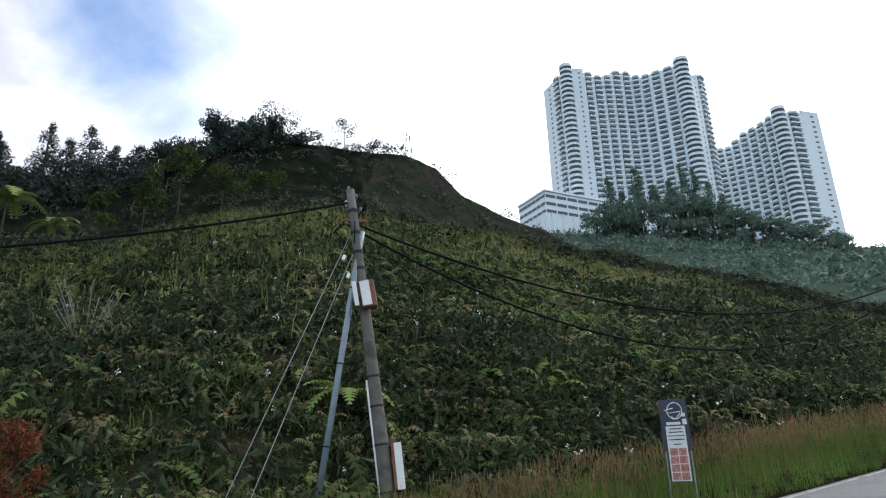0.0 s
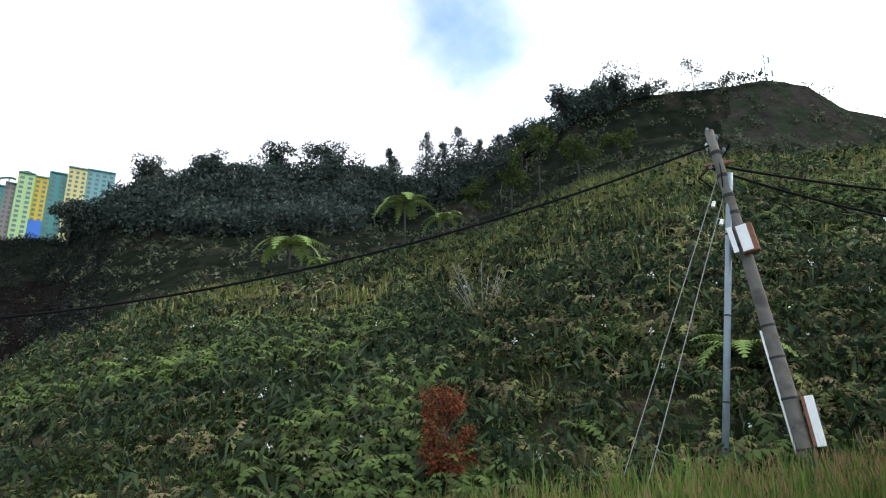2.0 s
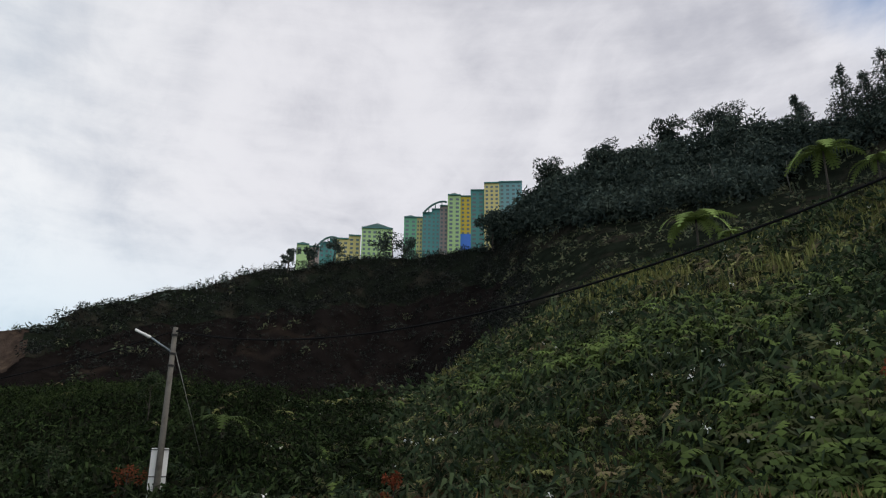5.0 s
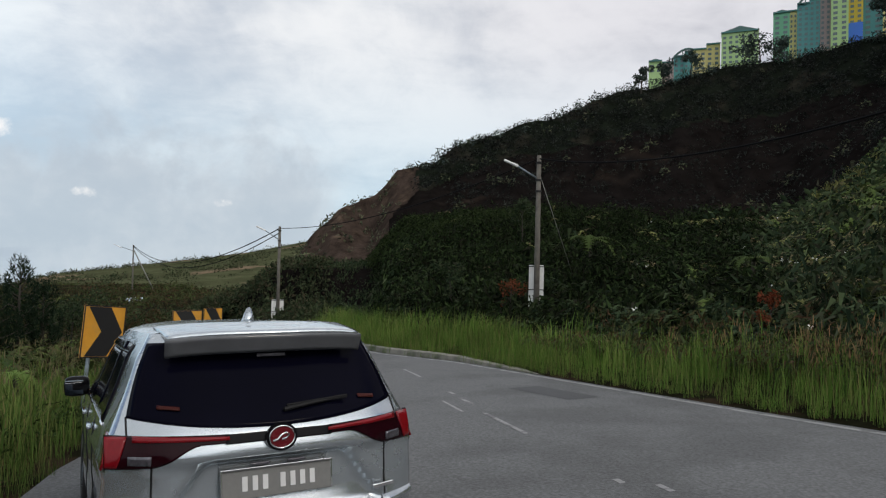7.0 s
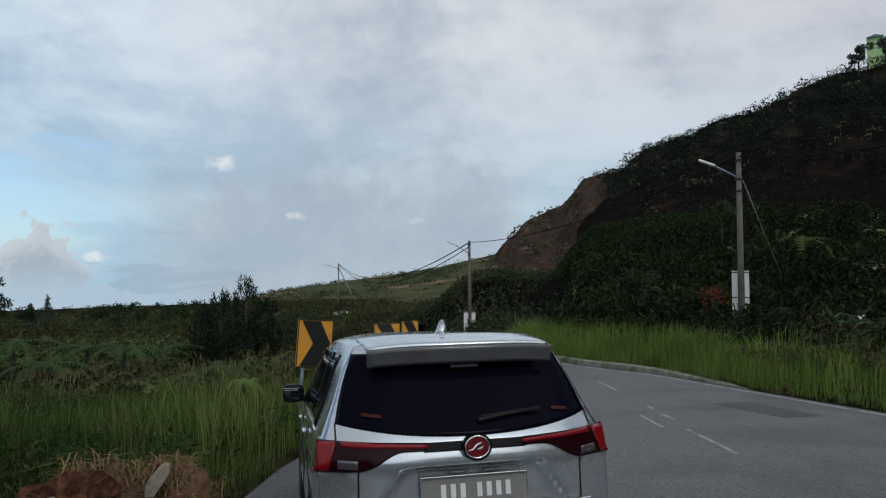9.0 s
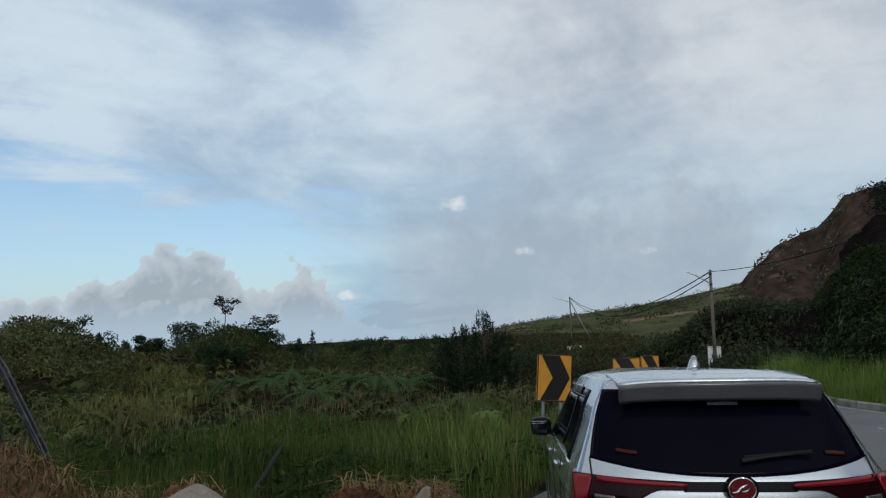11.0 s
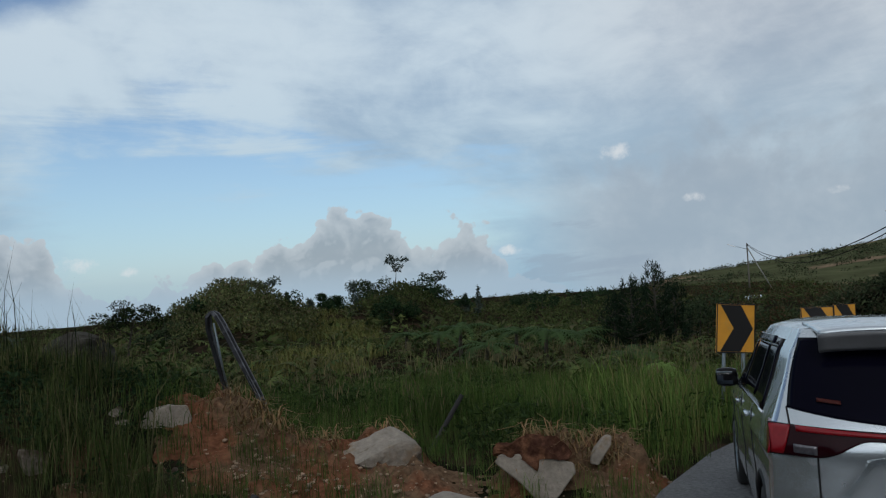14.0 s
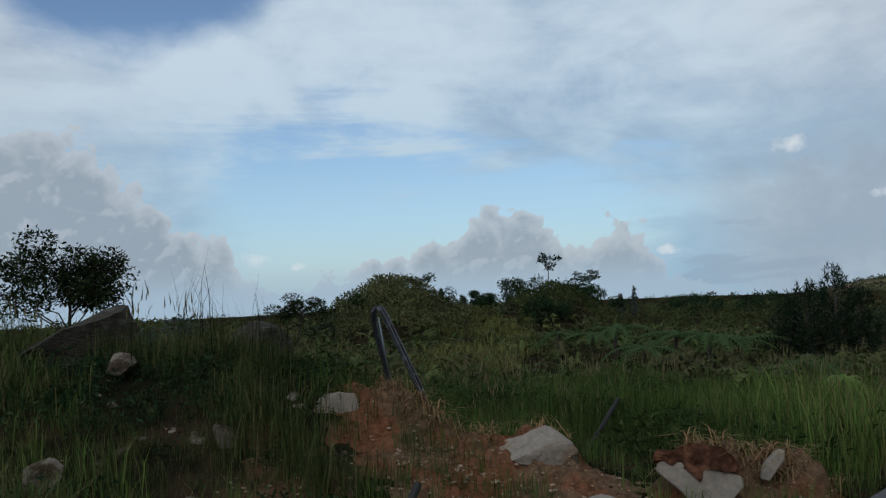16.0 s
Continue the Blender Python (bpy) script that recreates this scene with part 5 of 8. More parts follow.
def build_car(m):
    car = thing("parked_car", m, "silver compact people carrier parked on the road edge", "car")
    pieces = []
    zs = np.concatenate((np.linspace(0.20, 0.56, 10), np.linspace(0.59, 1.0, 22), np.linspace(1.02, 1.60, 22)))
    nz = len(zs)

    def side(sgn):
        def f(i, j):
            z = zs[round(i * (nz - 1))]
            y = car_row(z, 3) + (car_row(z, 4) - car_row(z, 3)) * j
            return sgn * car_side_x(z, y), y, z
        return patch(nz, 48, f)

    def rear(i, j):
        z = zs[round(i * (nz - 1))]
        x = (2 * j - 1) * car_side_x(z, car_row(z, 3))
        return x, car_rear(x, z), z

    def front(i, j):
        z = zs[round(i * (nz - 1))]
        x = (2 * j - 1) * car_side_x(z, car_row(z, 4))
        return x, car_row(z, 4) + 0.06 * (1 - (2 * j - 1) ** 2), z

    def roof(i, j):
        y0 = car_rear((2 * j - 1) * car_side_x(1.6, car_row(1.6, 3)), 1.6)
        y1 = car_row(1.6, 4) + 0.06 * (1 - (2 * j - 1) ** 2)
        y = y0 + (y1 - y0) * i
        x = (2 * j - 1) * car_side_x(1.6, max(car_row(1.6, 3), min(car_row(1.6, 4), y)))
        return x, y, 1.60 + 0.055 * (1 - (2 * j - 1) ** 4) * min(1.0, 0.35 + 1.2 * math.sin(math.pi * i) ** 0.6)

    for sgn in (1, -1):
        v, f = side(sgn)
        c = v[f].mean(1)
        keep = np.ones(len(f), bool)
        for wy, _ in WHEELS:
            keep &= np.hypot(c[:, 1] - wy, c[:, 2] - 0.33) > 0.36
        pieces.append((v, f[keep]))
    pieces += [patch(nz, 61, rear), patch(nz, 25, front), patch(20, 61, roof)]
    bm = to_bmesh(pieces)
    bmesh.ops.remove_doubles(bm, verts=bm.verts[:], dist=0.004)
    bmesh.ops.recalc_face_normals(bm, faces=bm.faces[:])
    part("body", bm, M["silver"], car, "silver metallic body shell", True)
    # floor pan and arches
    bm = bmesh.new()
    box(bm, (1.40, 3.9, 0.12), (0, 2.2, 0.27), None, 0.02)
    part("floor_pan", bm, M["black_plastic"], car)
    for wy, _ in WHEELS:
        for sgn in (1, -1):
            bm = bmesh.new()
            tube(bm, [(sgn * (car_side_x(max(0.21, 0.33 + 0.37 * math.sin(a)), wy) - 0.01), wy + 0.37 * math.cos(a), 0.33 + 0.37 * math.sin(a)) for a in np.linspace(-0.3, math.pi + 0.3, 18)], 0.022, 6)
            part("wheel_arch", bm, M["black_plastic"], car, "", True)
            wheel(car, sgn * 0.745, wy)

    def on_rear(name, x0, x1, z0, z1, mat, lift, label="", nx=24, nz_=10, shape=None, parent=None, depth=0.012, smooth=True):
        """A panel that follows the rear skin. shape bends the outline: (u, w) -> x, z."""
        def f(i, j):
            x, z = (x0 + (x1 - x0) * j, z0 + (z1 - z0) * i) if shape is None else shape(j, i)
            return x, car_rear(x, z) - lift, z
        bm = to_bmesh([patch(nz_, nx, f)])
        thicken(bm, depth)
        return part(name, bm, mat, parent or car, label, smooth)

    def glass_shape(u, w):
        z = 1.178 + 0.372 * w - 0.078 * (1 - w) ** 1.5 * (1 - (2 * u - 1) ** 2)
        half = 0.752 - 0.118 * w + 0.012 * math.sin(math.pi * w)
        return (2 * u - 1) * half, z

    on_rear("rear_window", 0, 0, 0, 0, M["dark_glass"], 0.006, "dark tinted rear window", 40, 20, glass_shape)
    for sgn in (1, -1):
        def sticker(u, w, sgn=sgn):
            return sgn * (0.50 + 0.11 * u), 1.205 + 0.018 * w - 0.012 * u * sgn
        on_rear("sticker", 0, 0, 0, 0, M["sticker"], 0.0195, "faded red sticker behind the glass", 6, 3, sticker, None, 0.003)
    # spoiler over the window: the roof skin drawn out to a thin lip, a smoked panel under it

    def lip(i, j):
        u = 2 * j - 1
        x = u * (0.575 - 0.02 * (1 - i))
        y = 0.215 + 0.47 * i + 0.035 * u * u * (1 - i)
        return x, y, 1.603 + 0.052 * i ** 0.7 - 0.020 * u ** 4
    bm = to_bmesh([patch(10, 31, lip)])
    thicken(bm, 0.022)
    part("spoiler_top", bm, M["silver"], car, "silver roof spoiler", True)

    def smoked(i, j):
        u = 2 * j - 1
        z = 1.497 + 0.095 * i
        return u * (0.560 + 0.006 * i), 0.262 - 0.042 * i + 0.035 * u * u, z - 0.016 * u ** 4
    bm = to_bmesh([patch(6, 25, smoked)])
    thicken(bm, 0.03)
    sp = part("spoiler_face", bm, M["grey_gloss"], car, "smoked grey spoiler face", True)
    bm = bmesh.new()
    box(bm, (0.56, 0.006, 0.008), (0.02, 0.236, 1.548), None, 0.002)
    part("spoiler_line", bm, M["dark_red_lens"], sp, "dark red line in the spoiler")
    bm = bmesh.new()
    for k in range(12):
        a0, a1 = k * math.pi / 6, (k + 1) * math.pi / 6
        tube(bm, [(0.02 + 0.03 * math.cos(a0), 0.233, 1.547 + 0.018 * math.sin(a0)), (0.02 + 0.03 * math.cos(a1), 0.233, 1.547 + 0.018 * math.sin(a1))], 0.004, 5, False)
    part("spoiler_badge", bm, M["dark_red"], sp)
    bm = bmesh.new()
    box(bm, (0.17, 0.03, 0.022), (0.02, 0.285, 1.468), None, 0.006)
    part("brake_light", bm, M["clear_lens"], car, "small centre brake light under the spoiler")
    # lamps, joined by a black strip
    for sgn in (1, -1):
        def lamp(u, w, sgn=sgn):
            x = 0.27 + 0.585 * u
            lo = 1.036 - 0.098 * smooth01((x - 0.40) / 0.24)
            hi = 1.080 + 0.022 * u
            return sgn * x, lo + (hi - lo) * w
        t = on_rear("tail_light", 0, 0, 0, 0, M["dark_red_lens"], 0.012, "wide dark red tail light", 30, 10, lamp, None, 0.02)

        def bar(u, w, sgn=sgn):
            x = 0.27 + 0.46 * u
            return sgn * x, 1.052 + 0.016 * u + (0.018 + 0.012 * u) * w
        on_rear("red_bar", 0, 0, 0, 0, M["red_lens"], 0.022, "bright red light bar", 18, 3, bar, t, 0.012)

        def corner(u, w, sgn=sgn):
            x0 = 0.800 - 0.045 * w
            return sgn * (x0 + (0.853 - x0) * u), 0.945 + 0.150 * w
        on_rear("red_corner", 0, 0, 0, 0, M["red_lens"], 0.022, "bright red lamp corner", 8, 8, corner, t, 0.012)

        def reverse(u, w, sgn=sgn):
            x = 0.645 + 0.105 * u
            return sgn * x, 0.952 + 0.045 * w + 0.006 * u
        on_rear("reverse_light", 0, 0, 0, 0, M["clear_lens"], 0.020, "clear reversing lens", 8, 4, reverse, t, 0.012)

        # the lamp wraps round the corner
        def wrap(i, j, sgn=sgn):
            z = 0.938 + 0.162 * i
            y = car_row(z, 3) - 0.01 + 0.15 * j * (0.45 + 0.55 * i)
            return sgn * (car_side_x(z, max(y, car_row(z, 3))) + 0.008), y, z
        bm = to_bmesh([patch(6, 6, wrap)])
        thicken(bm, 0.012)
        part("side_lens", bm, M["red_lens"], t, "", True)
    on_rear("garnish", -0.29, 0.29, 1.030, 1.079, M["gloss_black"], 0.013, "gloss black strip between the lamps")
    # badge
    bm = bmesh.new()
    tube(bm, [(0, -0.034, 1.045), (0, -0.008, 1.045)], 0.074, 32)
    for v in bm.verts:
        v.co.x *= 1.14
    em = part("badge", bm, M["gloss_black"], car, "round black, chrome and red badge")
    bm = bmesh.new()
    tube(bm, [(0.069 * math.cos(k * math.pi / 16), -0.038, 1.045 + 0.058 * math.sin(k * math.pi / 16)) for k in range(33)], 0.0045, 6, False)
    part("badge_ring", bm, M["chrome"], em, "", True)
    bm = bmesh.new()
    tube(bm, [(0, -0.040, 1.045), (0, -0.032, 1.045)], 0.056, 32)
    for v in bm.verts:
        v.co.x *= 1.15
    part("badge_disc", bm, M["dark_red"], em)
    bm = bmesh.new()
    tube(bm, [(-0.052, -0.043, 1.028), (-0.026, -0.044, 1.034), (-0.006, -0.044, 1.058), (0.022, -0.044, 1.070), (0.036, -0.044, 1.056), (0.022, -0.044, 1.040), (-0.004, -0.044, 1.034)], 0.006, 6)
    part("badge_stroke", bm, M["chrome"], em, "", True)
    # plate in the hollow: figures shown as plain bars
    bm = bmesh.new()
    box(bm, (0.60, 0.02, 0.155), (0, 0.045, 0.805), Matrix.Rotation(-0.12, 3, "X"), 0.006)
    pl = part("number_plate", bm, M["plate"], car, "grey number plate with plain pale bars")
    bm = bmesh.new()
    for zz in (0.885, 0.727):
        box(bm, (0.615, 0.012, 0.008), (0, 0.032 if zz > 0.8 else 0.05, zz), None, 0.002)
    for xx in (-0.303, 0.303):
        box(bm, (0.008, 0.012, 0.16), (xx, 0.04, 0.805), Matrix.Rotation(-0.12, 3, "X"), 0.002)
    part("plate_frame", bm, M["chrome"], pl)
    for x0, x1 in ((-0.20, -0.16), (-0.145, -0.105), (-0.09, -0.05), (0.005, 0.045), (0.06, 0.10), (0.115, 0.155), (0.17, 0.21)):
        bm = bmesh.new()
        box(bm, (x1 - x0 - 0.012, 0.004, 0.075), ((x0 + x1) / 2, 0.0325, 0.805), Matrix.Rotation(-0.12, 3, "X"))
        part("plate_bar", bm, M["banner_white"], pl)
    for xx in (-0.10, 0.10):
        bm = bmesh.new()
        box(bm, (0.10, 0.02, 0.014), (xx, 0.035, 0.905), None, 0.004)
        part("plate_lamp", bm, M["clear_lens"], car)
    bm = bmesh.new()
    box(bm, (0.13, 0.006, 0.022), (0.62, 0.028, 0.70), Matrix.Rotation(-0.1, 3, "Y"), 0.003)
    part("model_badge", bm, M["chrome"], car, "chrome model badge as a plain bar")
    # wiper
    bm = bmesh.new()
    tube(bm, [(0.04, 0.065, 1.175), (0.18, 0.075, 1.195), (0.40, 0.10, 1.215)], [0.014, 0.011, 0.006], 8)
    box(bm, (0.36, 0.016, 0.02), (0.24, 0.09, 1.205), Matrix.Rotation(-0.085, 3, "Y"), 0.004)
    part("wiper", bm, M["black_plastic"], car, "black rear wiper")
    # shut lines
    for sgn in (1, -1):
        bm = bmesh.new()
        tube(bm, [(sgn * 0.64, car_rear(0.64, z) - 0.001, z) for z in np.linspace(0.40, 0.94, 12)], 0.005, 5)
        tube(bm, [(sgn * 0.752, car_rear(0.752, z) - 0.001, z) for z in np.linspace(1.095, 1.18, 4)], 0.005, 5)
        part("tailgate_seam", bm, M["black_plastic"], car)

        def vent(i, j, sgn=sgn):
            x = sgn * (0.70 + 0.13 * j)
            z = 0.42 + 0.13 * i
            return x, car_rear(x, z) - 0.008, z
        part("bumper_vent", to_bmesh([patch(4, 5, vent)]), M["black_plastic"], car, "black vent in the bumper corner", True)

        def flare(i, j, sgn=sgn):
            z = 0.58 + 0.06 * i
            x = sgn * (0.62 + 0.245 * j)
            return x, car_rear(x, z) - 0.035 * math.sin(math.pi * i) - 0.004, z
        part("bumper_flare", to_bmesh([patch(6, 12, flare)]), M["silver"], car, "", True)
    on_rear("lower_bumper", -0.70, 0.70, 0.24, 0.42, M["black_plastic"], 0.012, "black lower bumper", 24, 6, None, None, 0.02)
    # side windows and pillars
    for sgn in (1, -1):
        def side_panel(name, y0, y1, z0, z1, mat, lift, y0t=None, y1t=None, label="", parent=None):
            y0t, y1t = (y0 if y0t is None else y0t), (y1 if y1t is None else y1t)

            def f(i, j):
                z = z0 + (z1 - z0) * i
                a, b = y0 + (y0t - y0) * i, y1 + (y1t - y1) * i
                y = a + (b - a) * j
                return sgn * (car_side_x(z, y) + lift), y, z
            bm = to_bmesh([patch(9, 12, f)])
            thicken(bm, 0.008)
            return part(name, bm, mat, parent or car, label, True)

        side_panel("window_band", 0.70, 3.00, 1.10, 1.53, M["gloss_black"], 0.004, 0.80, 2.50, "black pillars between the side windows")
        side_panel("quarter_window", 0.74, 1.18, 1.135, 1.49, M["dark_glass"], 0.010, 0.86, 1.18, "tinted quarter window")
        side_panel("rear_door_window", 1.24, 1.98, 1.14, 1.48, M["dark_glass"], 0.010, 1.24, 1.96, "tinted rear door window")
        side_panel("front_door_window", 2.05, 2.88, 1.14, 1.48, M["dark_glass"], 0.010, 2.03, 2.52, "tinted front door window")
        side_panel("chrome_strip", 0.66, 2.95, 1.088, 1.10, M["chrome"], 0.008)
        side_panel("rain_visor", 0.98, 2.50, 1.50, 1.545, M["dark_glass"], 0.028, 1.0, 2.46, "smoked rain visor over the windows")
        for y in (1.22, 2.02, 2.98):
            bm = bmesh.new()
            tube(bm, [(sgn * (car_side_x(z, y) - 0.001), y, z) for z in np.linspace(0.34, 1.10, 12)], 0.005, 5)
            part("door_seam", bm, M["black_plastic"], car)
        for y in (1.42, 2.22):
            bm = bmesh.new()
            box(bm, (0.03, 0.2, 0.028), (sgn * (car_side_x(0.98, y) + 0.018), y, 0.985), None, 0.009)
            part("door_handle", bm, M["silver"], car, "silver door handle", True)
        bm = bmesh.new()
        box(bm, (0.19, 0.13, 0.165), (sgn * 0.925, 2.74, 1.125), Matrix.Rotation(sgn * -0.12, 3, "Z"), 0.058)
        mr = part("wing_mirror", bm, M["gloss_black"], car, "black and silver wing mirror", True)
        bm = bmesh.new()
        box(bm, (0.13, 0.02, 0.008), (sgn * 0.945, 2.685, 1.172), Matrix.Rotation(sgn * -0.12, 3, "Z"), 0.003)
        part("mirror_trim", bm, M["galvanised"], mr, "thin silver trim")
        bm = bmesh.new()
        box(bm, (0.12, 0.06, 0.05), (sgn * 0.83, 2.76, 1.08), None, 0.015)
        part("mirror_foot", bm, M["black_plastic"], mr)
        bm = bmesh.new()
        box(bm, (0.135, 0.006, 0.095), (sgn * 0.945, 2.676, 1.11), Matrix.Rotation(sgn * -0.12, 3, "Z"), 0.002)
        part("mirror_glass", bm, M["mirror"], mr)
    # windscreen and roof fin
    def screen(i, j):
        z = 1.16 + 0.40 * i
        x = (2 * j - 1) * (car_side_x(z, car_row(z, 4)) - 0.06)
        return x, car_row(z, 4) + 0.06 * (1 - (2 * j - 1) ** 2) + 0.008, z + 0.01
    part("windscreen", to_bmesh([patch(8, 16, screen)]), M["dark_glass"], car, "dark windscreen", True)
    bm = bmesh.new()
    prism(bm, [(-0.045, 0), (0.045, 0), (0.034, 0.03), (0.012, 0.105), (-0.012, 0.105), (-0.034, 0.03)], 0.18, Matrix.Translation((0.03, 0.86, 1.645)))
    for v in bm.verts:
        if v.co.y > 0.95:
            v.co.z = 1.645 + (v.co.z - 1.645) * 0.25
            v.co.x = 0.03 + (v.co.x - 0.03) * 0.5
    bmesh.ops.bevel(bm, geom=bm.edges[:], offset=0.006, segments=2, affect="EDGES")
    part("roof_fin", bm, M["silver"], car, "silver shark fin aerial", True)
    return car


build_car(Matrix.Translation((-3.782, -1.154, -0.305)) @ Matrix.Rotation(radians(123.4), 4, "Z") @ Matrix.Rotation(radians(-4.4), 4, "X"))
M["bank_soil"] = material("bank_soil", (0.085, 0.048, 0.030), rough=0.95, spec=0.0, vary=0.55, scale=14, bump=1.0, bump_scale=22, second=(0.03, 0.03, 0.017), second_scale=2.0, second_at=(0.42, 0.6), coords="P")
M["stained_stone"] = material("soil_stained_stone", (0.16, 0.14, 0.115), rough=0.9, spec=0.15, vary=0.4, scale=18, bump=1.0, bump_scale=26, second=(0.05, 0.036, 0.025), second_scale=5.0, second_at=(0.42, 0.6), coords="P")



# ---------------------------------------------------------------- road furniture
def lines_on_road():
    """Edge line, broken centre marks, patch and kerb."""
    def ribbon(name, s0, s1, v_of, width, mat, label, lift, n=20, category="road marking"):
        ss = np.linspace(s0, s1, n)
        p = np.zeros((n, 2, 3))
        for i, s in enumerate(ss):
            p[i, 0], p[i, 1] = road_at(s, v_of(s) - width / 2, lift), road_at(s, v_of(s) + width / 2, lift)
        return tagged(mesh_arrays(name, p.reshape(-1, 3), grid_tris(n, 2), mat, True), label, category, kind="structure")
    ribbon("edge_line", -60, 60, lambda s: float(along(FAR_EDGE, s)) - 0.22, 0.13, M["road_paint"], "worn white line along the road edge", 0.006, 160)
    marks = ((5.0, 5.25, 4.75), (5.45, 5.6, 4.55), (8.1, 9.9, 5.14), (10.9, 11.7, 5.8), (12.2, 12.6, 6.1), (15.4, 17.4, 6.8), (-6.0, -3.0, 4.3), (-15, -12, 4.3))
    for s0, s1, v in marks:
        ribbon("centre_mark", s0, s1, lambda s, v=v, s0=s0: v + 0.20 * (s - s0) * (1 if s > 0 else 0), 0.075, M["road_paint"], "worn white centre mark on the asphalt", 0.006, 6)
    ribbon("second_centre_mark", 10.2, 11.5, lambda s: 5.25 + 0.2 * (s - 10.2), 0.055, M["road_paint"], "worn white centre mark on the asphalt", 0.006, 6)
    ribbon("asphalt_patch", 10.5, 12.5, lambda s: 8.25 - 0.03 * s, 0.75, M["patch"], "dark square repair patch in the asphalt", 0.005, 8, "road patch")
    # kerb round the outside of the bend
    ss = np.linspace(14.5, 48, 60)
    bm = bmesh.new()
    rows = []
    for s in ss:
        v = float(along(FAR_EDGE, s)) + 0.05
        rows.append([bm.verts.new(road_at(s, v + dv, dz)) for dv, dz in ((0, -0.05), (0.02, 0.16 * min(1, (s - 14.4) / 6)), (0.06, 0.19 * min(1, (s - 14.4) / 6)), (0.24, 0.19 * min(1, (s - 14.4) / 6)), (0.28, 0.1 * min(1, (s - 14.4) / 6)), (0.28, -0.05))])
    for a, b in zip(rows, rows[1:]):
        for k in range(5):
            bm.faces.new((a[k], b[k], b[k + 1], a[k + 1]))
    bmesh.ops.recalc_face_normals(bm, faces=bm.faces[:])
    tagged(obj("kerb", bm, M["kerb"]), "mossy concrete kerb round the bend", "kerb", kind="structure")


lines_on_road()


def cable(name, a, b, sag, radius, mat, label, n=40):
    a, b = Vector(a), Vector(b)
    bm = bmesh.new()
    tube(bm, [a.lerp(b, t) - Vector((0, 0, 4 * sag * t * (1 - t))) for t in np.linspace(0, 1, n)], radius, 6)
    return tagged(obj(name, bm, mat, None, True), label, "cable")


def band(bm, a, b, t, r, h=0.05):
    a, b = Vector(a), Vector(b)
    p, d = a.lerp(b, t), (b - a).normalized()
    tube(bm, [p - d * h / 2, p + d * h / 2], r, 12)


def pole_main():
    """Leaning concrete pole with a steel prop, boxes and fittings."""
    base, top = Vector(spot(4.75, 14, 1.0)), Vector(spot(8.75, 14, 8.30))
    pole = thing("utility_pole", Matrix.Translation(base), "leaning weathered concrete utility pole with clamps", "utility pole", "utility poles")
    lo, hi = Vector((0, 0, 0)), top - base
    bm = bmesh.new()
    tube(bm, [lo.lerp(hi, t) for t in np.linspace(0, 1, 10)], [0.155 - 0.065 * t for t in np.linspace(0, 1, 10)], 14)
    shaft = part("shaft", bm, M["concrete_pole"], pole, "", True)
    for t, r in ((0.14, 0.155), (0.26, 0.148), (0.36, 0.14), (0.44, 0.136), (0.66, 0.12), (0.75, 0.115), (0.80, 0.115), (0.86, 0.11), (0.93, 0.11)):
        bm = bmesh.new()
        band(bm, lo, hi, t, r, 0.045 if t < 0.7 else 0.07)
        part("clamp_band", bm, M["rubber"], pole)
    # cable guard up the lower shaft
    side = (Vector(spot(95, 1, 0))).normalized()
    bm = bmesh.new()
    tube(bm, [lo.lerp(hi, t) + side * (0.165 - 0.05 * t) for t in (0.02, 0.2, 0.43)], 0.022, 8)
    part("cable_guard", bm, M["white_paint"], pole, "thin pale cable guard", True)
    # insulators and brackets at the top
    for k, (t, dx, dz) in enumerate(((0.985, 0.05, 0.1), (0.95, 0.13, 0.02), (0.93, -0.16, 0.0), (0.89, 0.17, 0.0), (0.965, -0.09, 0.06))):
        p = lo.lerp(hi, t) + side * dx
        bm = bmesh.new()
        for q in range(3):
            tube(bm, [p + Vector((0, 0, dz + 0.03 * q)), p + Vector((0, 0, dz + 0.03 * q + 0.014))], 0.045 - 0.006 * q, 10)
        tube(bm, [p + Vector((0, 0, dz - 0.06)), p + Vector((0, 0, dz + 0.1))], 0.014, 6)
        part("insulator", bm, M["white_paint"] if k % 2 else M["galvanised"], pole, "", True)
    bm = bmesh.new()
    p = lo.lerp(hi, 0.90)
    box(bm, (0.55, 0.05, 0.06), p, Matrix.Rotation(radians(8), 3, "Z"), 0.008)
    part("crossarm", bm, M["rust"], pole, "short rusty crossarm")
    # steel prop
    sb = Vector(spot(11.2, 13.8, 0.95)) - base
    st = lo.lerp(hi, 0.865) + side * -0.14
    bm = bmesh.new()
    tube(bm, [sb, sb.lerp(st, 0.5), st], 0.062, 12)
    part("steel_prop", bm, M["galvanised"], pole, "blue-grey galvanised steel prop", True)
    for t in (0.3, 0.55, 0.8):
        bm = bmesh.new()
        band(bm, sb, st, t, 0.069, 0.03)
        part("prop_band", bm, M["rubber"], pole)
    # boxes
    towards = -Vector(spot(6, 1, 0))
    bp = lo.lerp(hi, 0.665)
    bm = bmesh.new()
    box(bm, (0.30, 0.20, 0.56), bp + towards * 0.22 - side * 0.10, Matrix.Rotation(radians(-10), 3, "Y"), 0.015)
    bx = part("junction_box", bm, M["rust"], pole, "rust-edged junction box with pale panels")
    for dx, w in ((-0.03, 0.19), (-0.24, 0.09)):
        bm = bmesh.new()
        box(bm, (w, 0.02, 0.52), bp + towards * (0.345 if dx > -0.1 else 0.30) - side * 0.08 + side * dx * -1.0, Matrix.Rotation(radians(-10), 3, "Y"), 0.004)
        part("panel", bm, M["white_paint"], bx, "pale weathered panel")
